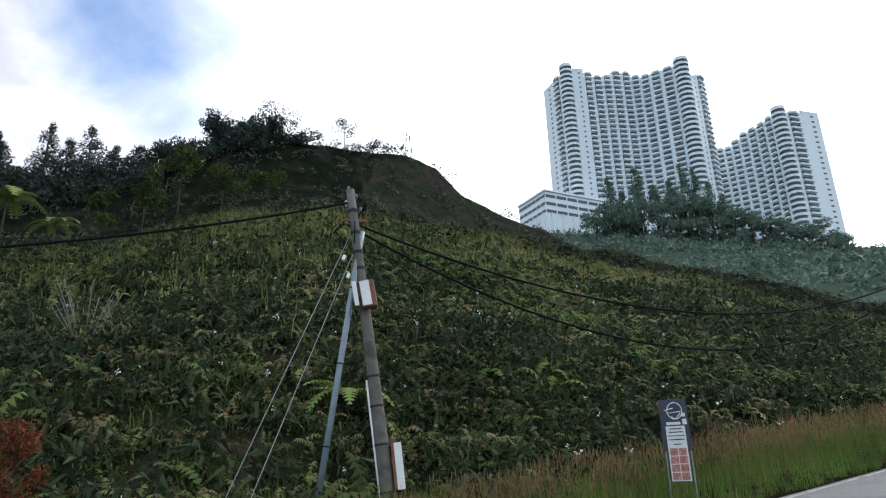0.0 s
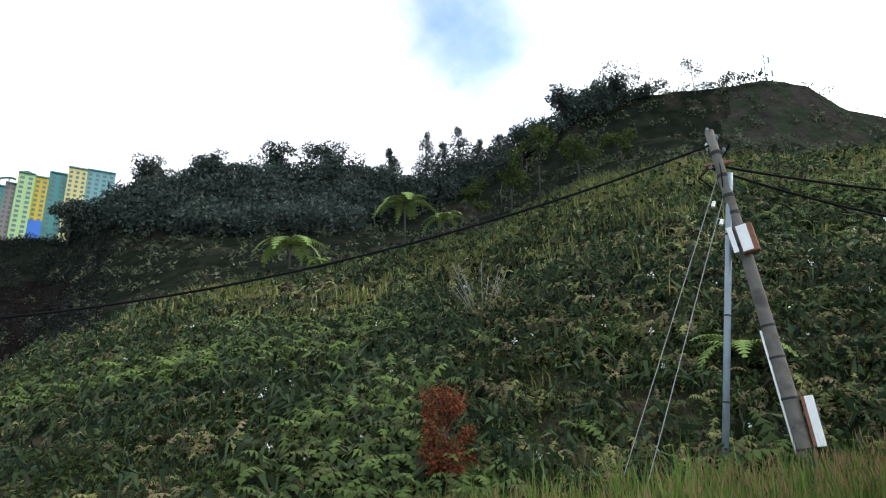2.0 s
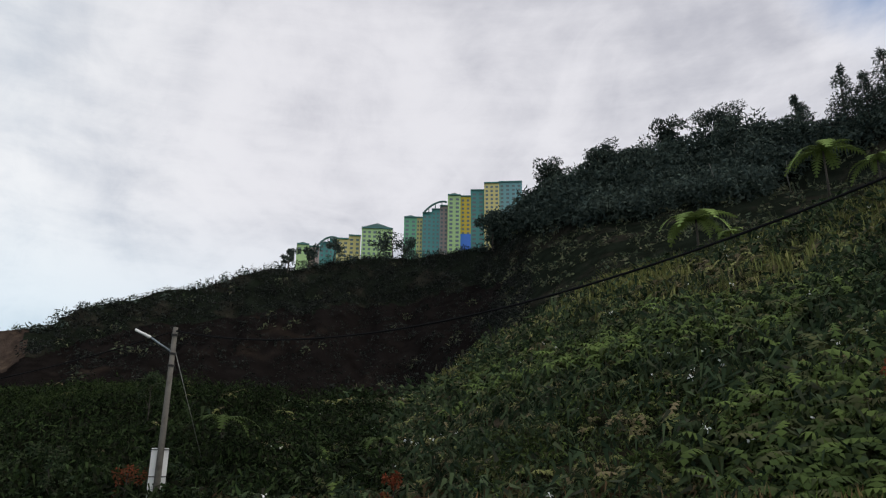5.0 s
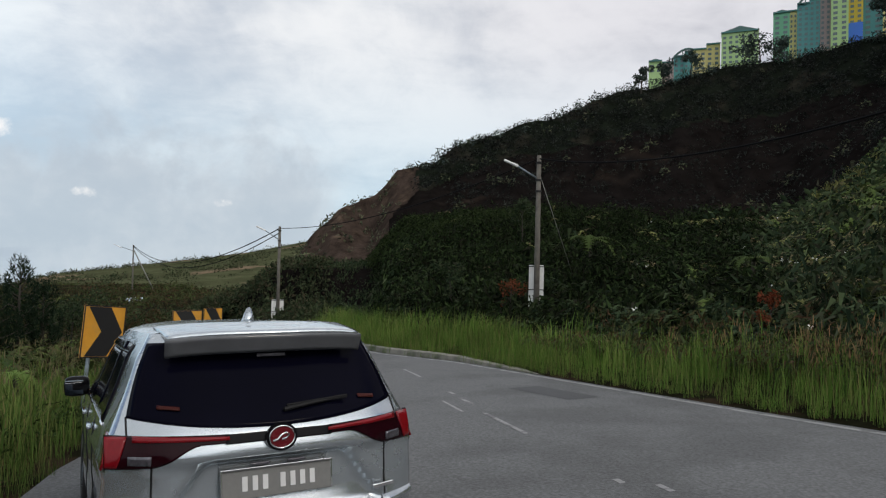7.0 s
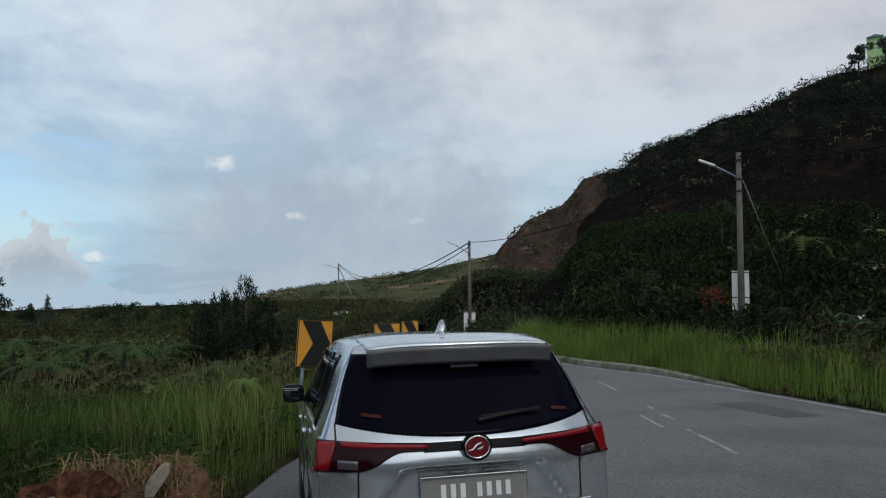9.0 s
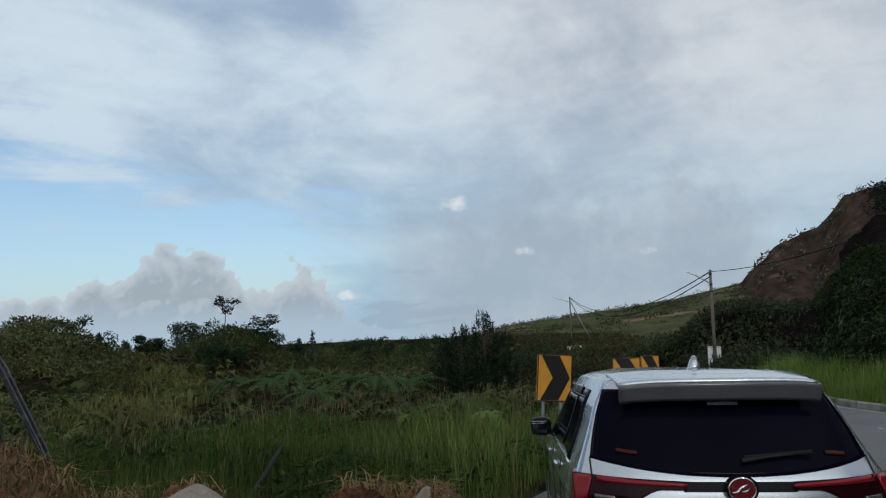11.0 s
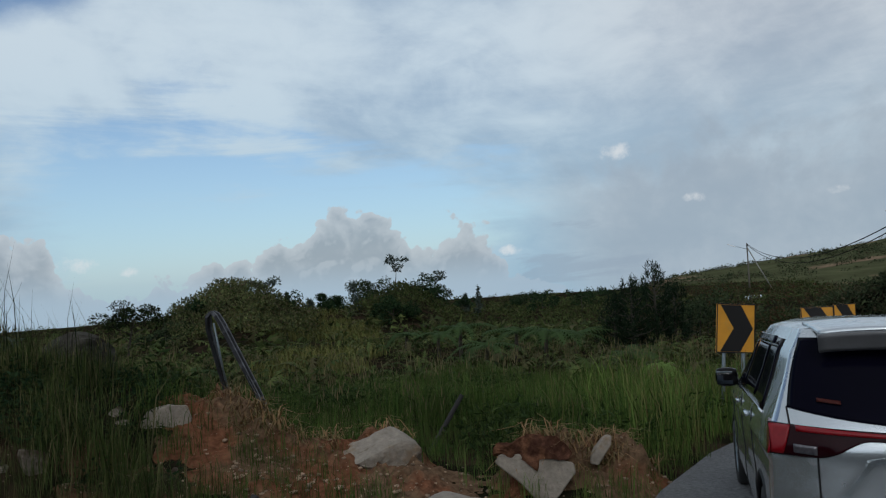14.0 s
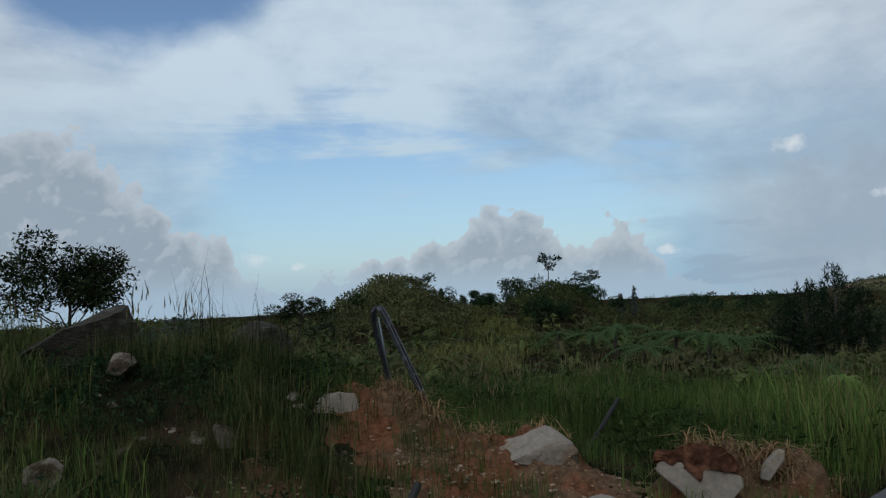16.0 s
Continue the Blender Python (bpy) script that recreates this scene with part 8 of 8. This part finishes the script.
# rusty and green bushes beyond the first road sign
for k in range(15):
    rng = random.Random(900 + k)
    az, r = 110.5 + 0.95 * k + rng.uniform(-0.4, 0.4), rng.uniform(25, 40)
    p = on_ground(az, r)
    if float(p.x * SIDE.x + p.y * SIDE.y) > float(along(NEAR_EDGE, p.x * HEAD.x + p.y * HEAD.y)) - 0.8:
        continue
    rusty = rng.random() < 0.5
    broadleaf("roadside_bush", p, rng.uniform(1.2, 2.3), rng.uniform(0.7, 1.2), M["rust_leaf" if rusty else "scrub"], 900 + k,
              "rust-brown leafy bush beside the road" if rusty else "green leafy bush beside the road", 0.1, 70, 0.15, 14, 0.03, "bush", 0.9, "roadside bushes")
# pines below the tower blocks
for k in range(9):
    az = (-14.6, -15.6, -16.9, -18.3, -19.6, -20.6, -21.6, -22.6, -23.6)[k]
    r = 292 + (k * 7) % 11
    h = (17, 13, 21, 15, 16, 21, 19, 15, 13)[k]
    top = (24.7, 23.5, 25.2, 23.6, 23.8, 24.9, 24.4, 23.2, 22.0)[k]
    b, h = stand(P_TOWER, az, r, top, h)
    conifer("tall_pine", b, h, 6.5, M["hazed_green"], 80 + k, "tall dark pine below the tower blocks", 10, 40, 1.5, "tall pines", 0.05, 0.2)
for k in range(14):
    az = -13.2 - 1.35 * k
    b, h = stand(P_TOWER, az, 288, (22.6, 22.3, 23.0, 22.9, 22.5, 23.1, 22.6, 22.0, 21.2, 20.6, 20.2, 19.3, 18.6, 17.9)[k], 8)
    broadleaf("hill_tree", b, h, 6.0, M["hazed_green"], 120 + k, "dark green broadleaf tree below the tower blocks", 0.15, 120, 1.0, 14, 0.3, group="trees below the towers")
# bare pale trunks in the forest edge
for k in range(11):
    rng = random.Random(200 + k)
    az, r = rng.uniform(24, 58), rng.uniform(68, 76)
    j = int(np.argmin(abs(AZ - az)))
    q = P_UPPER[j][np.argmin(abs(np.hypot(P_UPPER[j][:, 0], P_UPPER[j][:, 1]) - r))]
    bm = bmesh.new()
    h = rng.uniform(2.5, 4.2)
    a = Vector(q.tolist())
    tube(bm, [a, a + Vector((rng.uniform(-0.3, 0.3), rng.uniform(-0.3, 0.3), h * 0.6)), a + Vector((rng.uniform(-0.6, 0.6), rng.uniform(-0.6, 0.6), h))], [0.06, 0.045, 0.02], 6)
    tagged(obj("dead_tree", bm, M["pale_bark"], None, True), "bare pale trunk among dark forest leaves", "dead tree", "bare trunks")


# ---------------------------------------------------------------- far buildings
def shared(name, bm, mat):
    me = bpy.data.meshes.new(name)
    bm.normal_update()
    bm.to_mesh(me)
    bm.free()
    me.materials.append(mat)
    return me


def put(name, me, m, parent):
    ob = new(name, me)
    ob.parent = parent
    ob.matrix_basis = m
    return ob


M["tower_white"] = material("tower_render", (0.68, 0.74, 0.77), rough=0.85, vary=0.07, scale=0.08, bump=0.05, second=(0.60, 0.66, 0.69), second_scale=0.05)
M["tower_glass"] = material("tower_window", (0.05, 0.065, 0.08), rough=0.3, vary=0.3, scale=0.3, bump=0, spec=0.4)


def unit_box(mat, name="panel"):
    bm = bmesh.new()
    box(bm, (1, 1, 1))
    return shared(name, bm, mat)


def half_drum(mat, name="rounded_balcony"):
    bm = bmesh.new()
    n = 10
    for z0, z1 in ((-0.5, 0.5),):
        lo = [bm.verts.new((-0.5 * math.cos(math.pi * k / n), -0.5 * math.sin(math.pi * k / n), z0)) for k in range(n + 1)]
        hi = [bm.verts.new((-0.5 * math.cos(math.pi * k / n), -0.5 * math.sin(math.pi * k / n), z1)) for k in range(n + 1)]
        for k in range(n):
            bm.faces.new((lo[k], lo[k + 1], hi[k + 1], hi[k]))
        bm.faces.new(hi)
        bm.faces.new(lo[::-1])
    bmesh.ops.recalc_face_normals(bm, faces=bm.faces[:])
    return shared(name, bm, mat)


WALL, PANE = unit_box(M["tower_white"], "wall_panel"), unit_box(M["tower_glass"], "window")
DRUM, DRUM_GLASS = half_drum(M["tower_white"]), half_drum(M["tower_glass"], "rounded_window")


def bay_frame(az0, r0, az1, r1):
    a, b = Vector(spot(az0, r0, 0)), Vector(spot(az1, r1, 0))
    w = (b - a).length
    d = (b - a).normalized()
    m = Matrix.Translation((a + b) / 2) @ Matrix((( d.x, -d.y, 0), (d.y, d.x, 0), (0, 0, 1))).to_4x4()
    out = m.to_3x3() @ Vector((0, -1, 0))
    if out.dot((a + b) / 2) > 0:
        m = m @ Matrix.Rotation(math.pi, 4, "Z")
    return m, w


def tower(name, bays, radius, base_z, floor_h, first, label):
    """A tower block: bays of (azimuth, azimuth, kind, top elevation); each window and balcony is a piece."""
    th = thing(name, Matrix(), label, "tower block", "tower blocks")
    for az0, az1, kind, el in bays:
        r0, r1 = radius(az0), radius(az1)
        m, w = bay_frame(az0, r0, az1, r1)
        top = 1.75 + (r0 + r1) / 2 * math.tan(radians(el))
        h = top - base_z
        put("wall_panel", WALL, m @ Matrix.Translation((0, 9.0, base_z + h / 2)) @ Matrix.Diagonal((w * 1.01, 18, h, 1)), th)
        n = int((top - first) / floor_h)
        for k in range(n):
            z = top - 2.2 - k * floor_h
            if kind == "pier":
                put("window", PANE, m @ Matrix.Translation((w * 0.12, -0.02, z)) @ Matrix.Diagonal((w * 0.16, 0.2, 0.9, 1)), th)
            elif kind == "bay":
                put("window", PANE, m @ Matrix.Translation((0, -0.02, z + 0.35)) @ Matrix.Diagonal((w * 0.66, 0.2, 1.85, 1)), th)
                put("balcony", WALL, m @ Matrix.Translation((0, -0.75, z - 1.0)) @ Matrix.Diagonal((w * 0.66, 1.3, 0.95, 1)), th)
            else:
                put("rounded_window", DRUM_GLASS, m @ Matrix.Translation((0, 0, z + 0.45)) @ Matrix.Diagonal((w * 0.86, w * 0.75, 1.55, 1)), th)
                put("rounded_balcony", DRUM, m @ Matrix.Translation((0, 0, z - 1.0)) @ Matrix.Diagonal((w, w * 0.95, 1.35, 1)), th)
        if kind == "curve":
            put("roof_cap", DRUM, m @ Matrix.Translation((0, 0, top + 0.2)) @ Matrix.Diagonal((w * 0.98, w * 0.9, 1.8, 1)), th)
        elif kind == "bay":
            put("roof_cap", DRUM, m @ Matrix.Translation((0, 0, top + 0.1)) @ Matrix.Diagonal((w * 0.7, w * 0.35, 1.2, 1)), th)
        else:
            put("parapet", WALL, m @ Matrix.Translation((0, 0.3, top + 0.3)) @ Matrix.Diagonal((w * 1.02, 0.8, 0.9, 1)), th)
    return th


R1 = lambda az: float(np.interp(-az, (9.7, 11.3, 13.0, 18.0, 21.5, 22.6, 24.0), (353, 338, 338, 355, 351, 348, 372)))
R2 = lambda az: float(np.interp(-az, (23.6, 27.0, 28.8, 29.6, 31.8), (386, 381, 372, 374, 390)))
tower("tower_block", ((-9.7, -10.6, "pier", 32.6), (-10.6, -11.3, "bay", 33.2), (-11.3, -12.5, "curve", 34.0), (-12.5, -13.5, "pier", 33.7), (-13.5, -14.3, "bay", 33.3), (-14.3, -15.2, "bay", 32.9),
                      (-15.2, -16.0, "bay", 32.8), (-16.0, -16.9, "bay", 33.0), (-16.9, -17.7, "bay", 32.8), (-17.7, -18.5, "bay", 32.4), (-18.5, -19.4, "bay", 32.3), (-19.4, -20.4, "bay", 32.4),
                      (-20.4, -21.5, "bay", 32.5), (-21.5, -22.8, "curve", 32.8), (-22.8, -23.2, "pier", 31.3), (-23.2, -23.8, "bay", 31.2)), R1, 122, 3.1, 148,
      "tall pale grey tower block with stacked rounded balconies")
tower("tower_block", ((-23.7, -24.4, "bay", 25.6), (-24.4, -25.0, "bay", 25.6), (-25.0, -25.7, "bay", 26.0), (-25.7, -26.4, "bay", 26.4), (-26.4, -27.1, "bay", 26.6), (-27.1, -27.8, "bay", 26.8), (-27.8, -28.4, "bay", 27.1),
                      (-28.4, -29.5, "curve", 27.5), (-29.5, -30.5, "bay", 27.0), (-30.5, -31.7, "pier", 26.7)), R2, 108, 3.1, 124, "lower pale tower block with a stepped roofline")


def podium():
    th = thing("podium_building", Matrix(), "low pale concrete podium building with long window strips", "building")
    for az0, r0, az1, r1 in ((-6.6, 330, -9.0, 312), (-9.0, 312, -14.4, 335)):
        m, w = bay_frame(az0, r0, az1, r1)
        put("wall_panel", WALL, m @ Matrix.Translation((0, 6, 130)) @ Matrix.Diagonal((w, 12, 27, 1)), th)
        put("roof_edge", WALL, m @ Matrix.Translation((0, 5.8, 143.9)) @ Matrix.Diagonal((w + 0.6, 13, 0.9, 1)), th)
        n = 6 if w > 20 else 4
        for z in (141.2, 137.2, 133.2):
            for k in range(n):
                put("window", PANE, m @ Matrix.Translation(((k + 0.5) / n * w - w / 2, -0.04, z)) @ Matrix.Diagonal((w / n * 0.86, 0.3, 1.5, 1)), th)
        for k in range(n):
            put("column", WALL, m @ Matrix.Translation(((k + 0.5) / n * w - w / 2, -0.3, 128)) @ Matrix.Diagonal((0.7, 0.6, 9, 1)), th)


podium()

HOTEL = {"green": (0.13, 0.36, 0.22), "teal": (0.08, 0.27, 0.26), "light": (0.36, 0.53, 0.24), "yellow": (0.60, 0.53, 0.22), "pink": (0.33, 0.26, 0.25), "blue": (0.05, 0.16, 0.55), "glass": (0.16, 0.34, 0.36), "gold": (0.55, 0.40, 0.05)}
HM = {k: unit_box(material("hotel_" + k, c, rough=0.8, vary=0.08, scale=0.1, bump=0), "block_wall") for k, c in HOTEL.items()}
HGLASS = unit_box(material("hotel_window", (0.10, 0.14, 0.15), rough=0.3, vary=0.3, scale=0.2, bump=0), "window")
HROOF = unit_box(material("hotel_roof", (0.05, 0.16, 0.15), rough=0.6, vary=0.15, scale=0.2, bump=0), "roof_edge")


def hotel(name, blocks, label):
    th = thing(name, Matrix(), label, "hotel building", "hotel wings")
    for az0, az1, el, colour, step in blocks:
        r = 500 + step
        m, w = bay_frame(az0, r, az1, r)
        top = 1.75 + r * math.tan(radians(el))
        put("block_wall", HM[colour], m @ Matrix.Translation((0, 12, (top - 45) / 2)) @ Matrix.Diagonal((w * 1.01, 24, top + 45, 1)), th)
        put("roof_edge", HROOF, m @ Matrix.Translation((0, 11.5, top + 0.3)) @ Matrix.Diagonal((w * 1.03, 25, 0.9, 1)), th)
        n = max(2, int(w / 3.6))
        for k in range(n):
            for q in range(int((top - 134) / 3.3)):
                put("window", HGLASS, m @ Matrix.Translation(((k + 0.5) / n * w - w / 2, -0.05, top - 3.2 - 3.3 * q)) @ Matrix.Diagonal((w / n * 0.5, 0.3, 1.7, 1)), th)
        if colour in ("light", "green"):
            bm = bmesh.new()
            prism(bm, [(-w * 0.52, 0), (w * 0.52, 0), (0, w * 0.16)], 20, m @ Matrix.Translation((0, 0.5, top + 0.75)))
            part("gable_roof", bm, M["hotel_roof_tile"], th)


def arch_roof(az0, az1, el0, el1, rise):
    """An open arched parapet over a stretch of roof."""
    m, w = bay_frame(az0, 499, az1, 499)
    z0, z1 = 1.75 + 499 * math.tan(radians(el0)), 1.75 + 499 * math.tan(radians(el1))
    us = [k / 14 for k in range(15)]
    arc = [((u - 0.5) * w, z0 + (z1 - z0) * u + rise * math.sin(math.pi * u) ** 0.7) for u in us]
    bm = bmesh.new()
    tube(bm, [m @ Vector((x, -0.6, z)) for x, z in arc], 0.75, 6)
    for u in (3, 7, 11):
        x, z = arc[u]
        tube(bm, [m @ Vector((x, -0.6, z - rise - 2)), m @ Vector((x, -0.6, z))], 0.35, 6)
    tagged(obj("roof_arch", bm, M["hotel_roof_tile"]), "teal arched parapet on the hotel roof", "roof arch", "hotel roof arches")


M["hotel_roof_tile"] = material("hotel_roof_tile", (0.07, 0.14, 0.13), rough=0.7, vary=0.15, scale=0.2, bump=0)
hotel("hotel_wing", ((78.1, 77.1, 15.85, "light", -3), (77.1, 76.2, 15.7, "pink", 2), (76.2, 75.4, 16.1, "teal", 2), (75.4, 74.8, 16.4, "teal", 0), (74.8, 73.8, 16.5, "yellow", 2), (73.8, 72.8, 16.8, "yellow", 3), (72.7, 70.1, 17.5, "light", -4)),
      "long pastel green and yellow hotel wing")
hotel("hotel_wing", ((69.1, 68.0, 18.5, "green", -2), (68.0, 67.5, 18.5, "yellow", 2), (67.5, 66.7, 18.9, "teal", 0), (66.7, 66.0, 19.2, "teal", 0.5), (66.0, 65.3, 19.5, "pink", 1), (65.3, 64.2, 20.4, "light", -5), (64.2, 63.3, 20.3, "gold", 2), (63.3, 62.1, 20.8, "teal", 4), (62.1, 60.8, 21.4, "yellow", 0), (60.8, 58.8, 21.45, "glass", 3)),
      "tall hotel wing painted teal, green, yellow and blue")
arch_roof(76.3, 74.8, 15.9, 16.5, 3.0)
arch_roof(67.4, 65.4, 18.9, 19.8, 3.4)
m, w = bay_frame(64.2, 499, 63.3, 499)
blue = thing("painted_wall_panel", Matrix(), "bright blue painted lower storeys of the hotel", "facade panel")
put("block_wall", HM["blue"], m @ Matrix.Translation((0, -0.6, 136)) @ Matrix.Diagonal((w, 1.0, 40, 1)), blue)


def mast():
    x, y, _ = spot(3.5, 88, 0)
    th = thing("aerial_mast", Matrix.Translation((x, y, 44.5)), "thin steel lattice aerial mast on the ridge", "mast")
    h = 7.6
    legs = [(0.35 * math.cos(a), 0.35 * math.sin(a)) for a in (0.3, 2.4, 4.5)]
    for lx, ly in legs:
        bm = bmesh.new()
        tube(bm, [(lx, ly, -1), (lx * 0.25, ly * 0.25, h)], 0.035, 6)
        part("leg", bm, M["galvanised"], th)
    bm = bmesh.new()
    for k in range(9):
        s0, s1 = 1 - 0.75 * k / 9, 1 - 0.75 * (k + 1) / 9
        for q in range(3):
            a, b = legs[q], legs[(q + 1) % 3]
            tube(bm, [(a[0] * s0, a[1] * s0, h * k / 9), (b[0] * s1, b[1] * s1, h * (k + 1) / 9)], 0.02, 5)
    part("bracing", bm, M["galvanised"], th)
    for z, dx in ((6.6, 0.5), (5.4, -0.45), (4.6, 0.7), (3.2, 0.6), (2.2, -0.6)):
        bm = bmesh.new()
        box(bm, (0.22, 0.22, 0.8), (dx, 0, z), None, 0.03)
        tube(bm, [(dx, 0, z), (0, 0, z)], 0.025, 6)
        part("aerial", bm, M["galvanised"], th)


mast()


# far parked vehicles beyond the bend
def far_car(az, r, colour, turn, label):
    x, y, _ = spot(az, r, 0)
    s = x * HEAD.x + y * HEAD.y
    th = thing("distant_car", Matrix.Translation((x, y, float(along(ROAD_Z, s)))) @ Matrix.Rotation(radians(turn), 4, "Z"), label, "car", "distant cars")
    bm = bmesh.new()
    prism(bm, [(-2.1, 0.3), (2.1, 0.3), (2.15, 0.8), (1.3, 0.95), (0.75, 1.4), (-1.2, 1.45), (-2.0, 1.0)], 1.7, Matrix.Translation((0, -0.85, 0)))
    bmesh.ops.bevel(bm, geom=bm.edges[:], offset=0.06, segments=2, affect="EDGES")
    part("body", bm, M[colour], th, "", True)
    for sy in (-0.855, 0.855):
        bm = bmesh.new()
        prism(bm, [(-1.6, 0.98), (1.1, 0.98), (0.65, 1.33), (-1.1, 1.37)], 0.02, Matrix.Translation((0, sy - 0.01, 0)))
        part("window_band", bm, M["dark_glass"], th)
        for sx in (-1.35, 1.35):
            bm = bmesh.new()
            tube(bm, [(sx, sy - 0.1, 0.32), (sx, sy + 0.05, 0.32)], 0.31, 16)
            part("wheel", bm, M["rubber"], th)


far_car(118.4, 88, "silver", 25, "small silver car far down the road")


# small white flowers scattered over the slope
BLOOM = [leaf_clump(5, RNG, (0.05, 0.05, 0.03), 0.07, 0.7) for _ in range(3)]
pos, nor = pick_spots(P_SLOPE, 260, slope_weight, RNG)
plant("white_flowers", BLOOM, pos + nor * 0.55, RNG.uniform(0.7, 1.4, len(pos)), M["white_paint"], RNG, label="tiny white flowers among the ferns", category="flowers")


# scrub running down the left end of the cut bank
pos, nor = pick_spots(P_SLOPE, 1100, lambda c: np.where((azimuth(c) > 103.5) & (azimuth(c) < 114), 1.0, 0.0), VRNG)
plant("bank_end_scrub", THICKET_FINE, pos + (0, 0, 0.15), VRNG.uniform(0.5, 1.3, len(pos)), M["far_leaf"], VRNG, nor, 0.4, label="green scrub running down the end of the cut bank", category="scrub")


# scrub along the ridge line, standing against the sky
ridge_line = np.stack((-np.sin(np.radians(AZ)) * ridge[0], np.cos(np.radians(AZ)) * ridge[0], ridge[1]), 1)
k = RNG.choice(np.where((AZ > -9) & (AZ < 97))[0], 420)
pos = ridge_line[k] + np.stack((RNG.uniform(-1.5, 1.5, len(k)), RNG.uniform(-1.5, 1.5, len(k)), RNG.uniform(-0.2, 0.25, len(k))), 1)
bare = (AZ[k] < 4) & (RNG.uniform(size=len(k)) < 0.85)
pos = pos[~bare]
plant("crest_scrub", THICKET_FAR, pos, RNG.uniform(0.35, 0.95, len(pos)), M["forest"], RNG, label="low dark scrub along the ridge line", category="scrub")
CREST_GRASS = [tuft(8, RNG, 1.0, 0.4, 0.02, 0.5) for _ in range(4)]
k = RNG.choice(np.where((AZ > 64) & (AZ < 97))[0], 170)
pos = ridge_line[k] + np.stack((RNG.uniform(-1.5, 1.5, len(k)), RNG.uniform(-1.5, 1.5, len(k)), RNG.uniform(-0.1, 0.2, len(k))), 1)
plant("crest_grass", CREST_GRASS, pos, RNG.uniform(0.35, 0.9, len(pos)), M["scrub"], RNG, label="thin grass and saplings along the cut hill's crest", category="grass")


# bushes over the two mounds of the plateau
MRNG = np.random.default_rng(23)
MOUND = [leaf_clump(60, MRNG, (1.0, 1.0, 0.75), 0.26, 0.5, -0.2) for _ in range(6)]
for name, n, az0, az1, r0, r1, mat, lab in (("mound_bushes", 300, 153.5, 164.0, 44, 64, "mound_leaf", "rounded olive-green bushes over the low mound"),
                                            ("mound_trees", 150, 142.5, 149.5, 58, 74, "plateau_leaf", "dark green bushes over the far mound"),
                                            ("plateau_edge_bushes", 260, 126, 143, 50, 96, "plateau_leaf", "dark ferny bushes over the plateau")):
    pos = field_spots(n, az0, az1, r0, r1, MRNG)
    plant(name, MOUND, pos + (0, 0, 0.35), MRNG.uniform(0.45, 1.15, len(pos)), M[mat], MRNG, label=lab, category="bushes")


def bare_shrub(az, r, el, height, stems, seed, label):
    """A fan of thin leafless stems with side twigs."""
    rng = random.Random(seed)
    b, h = stand(P_SLOPE, az, r, el, height)
    th = thing("bare_shrub", Matrix.Translation(b), label, "shrub")
    for k in range(stems):
        a, out = rng.uniform(0, 2 * math.pi), rng.uniform(0.15, 0.75) * h * 0.7
        tip = Vector((math.cos(a) * out, math.sin(a) * out, h * rng.uniform(0.7, 1.0)))
        mid = tip * 0.55 + Vector((0, 0, 0.08 * h))
        bm = bmesh.new()
        tube(bm, [(0, 0, 0), mid, tip], [0.022, 0.014, 0.006], 5)
        for q in range(4):
            o = mid.lerp(tip, rng.uniform(0.0, 0.9))
            e = o + Vector((rng.uniform(-0.3, 0.3), rng.uniform(-0.3, 0.3), rng.uniform(0.15, 0.4))) * 0.3 * h
            tube(bm, [o, e], [0.008, 0.004], 4)
        part("stem", bm, M["twig"], th, "", True)


M["twig"] = material("pale_twig", (0.17, 0.165, 0.14), rough=0.9, scale=8, bump=0.3)
bare_shrub(28.4, 22.5, 16.2, 2.6, 16, 5, "leafless pale twiggy shrub standing out of the ferns")
bare_shrub(19.0, 26.0, 15.0, 1.6, 9, 6, "small leafless twiggy shrub among the ferns")
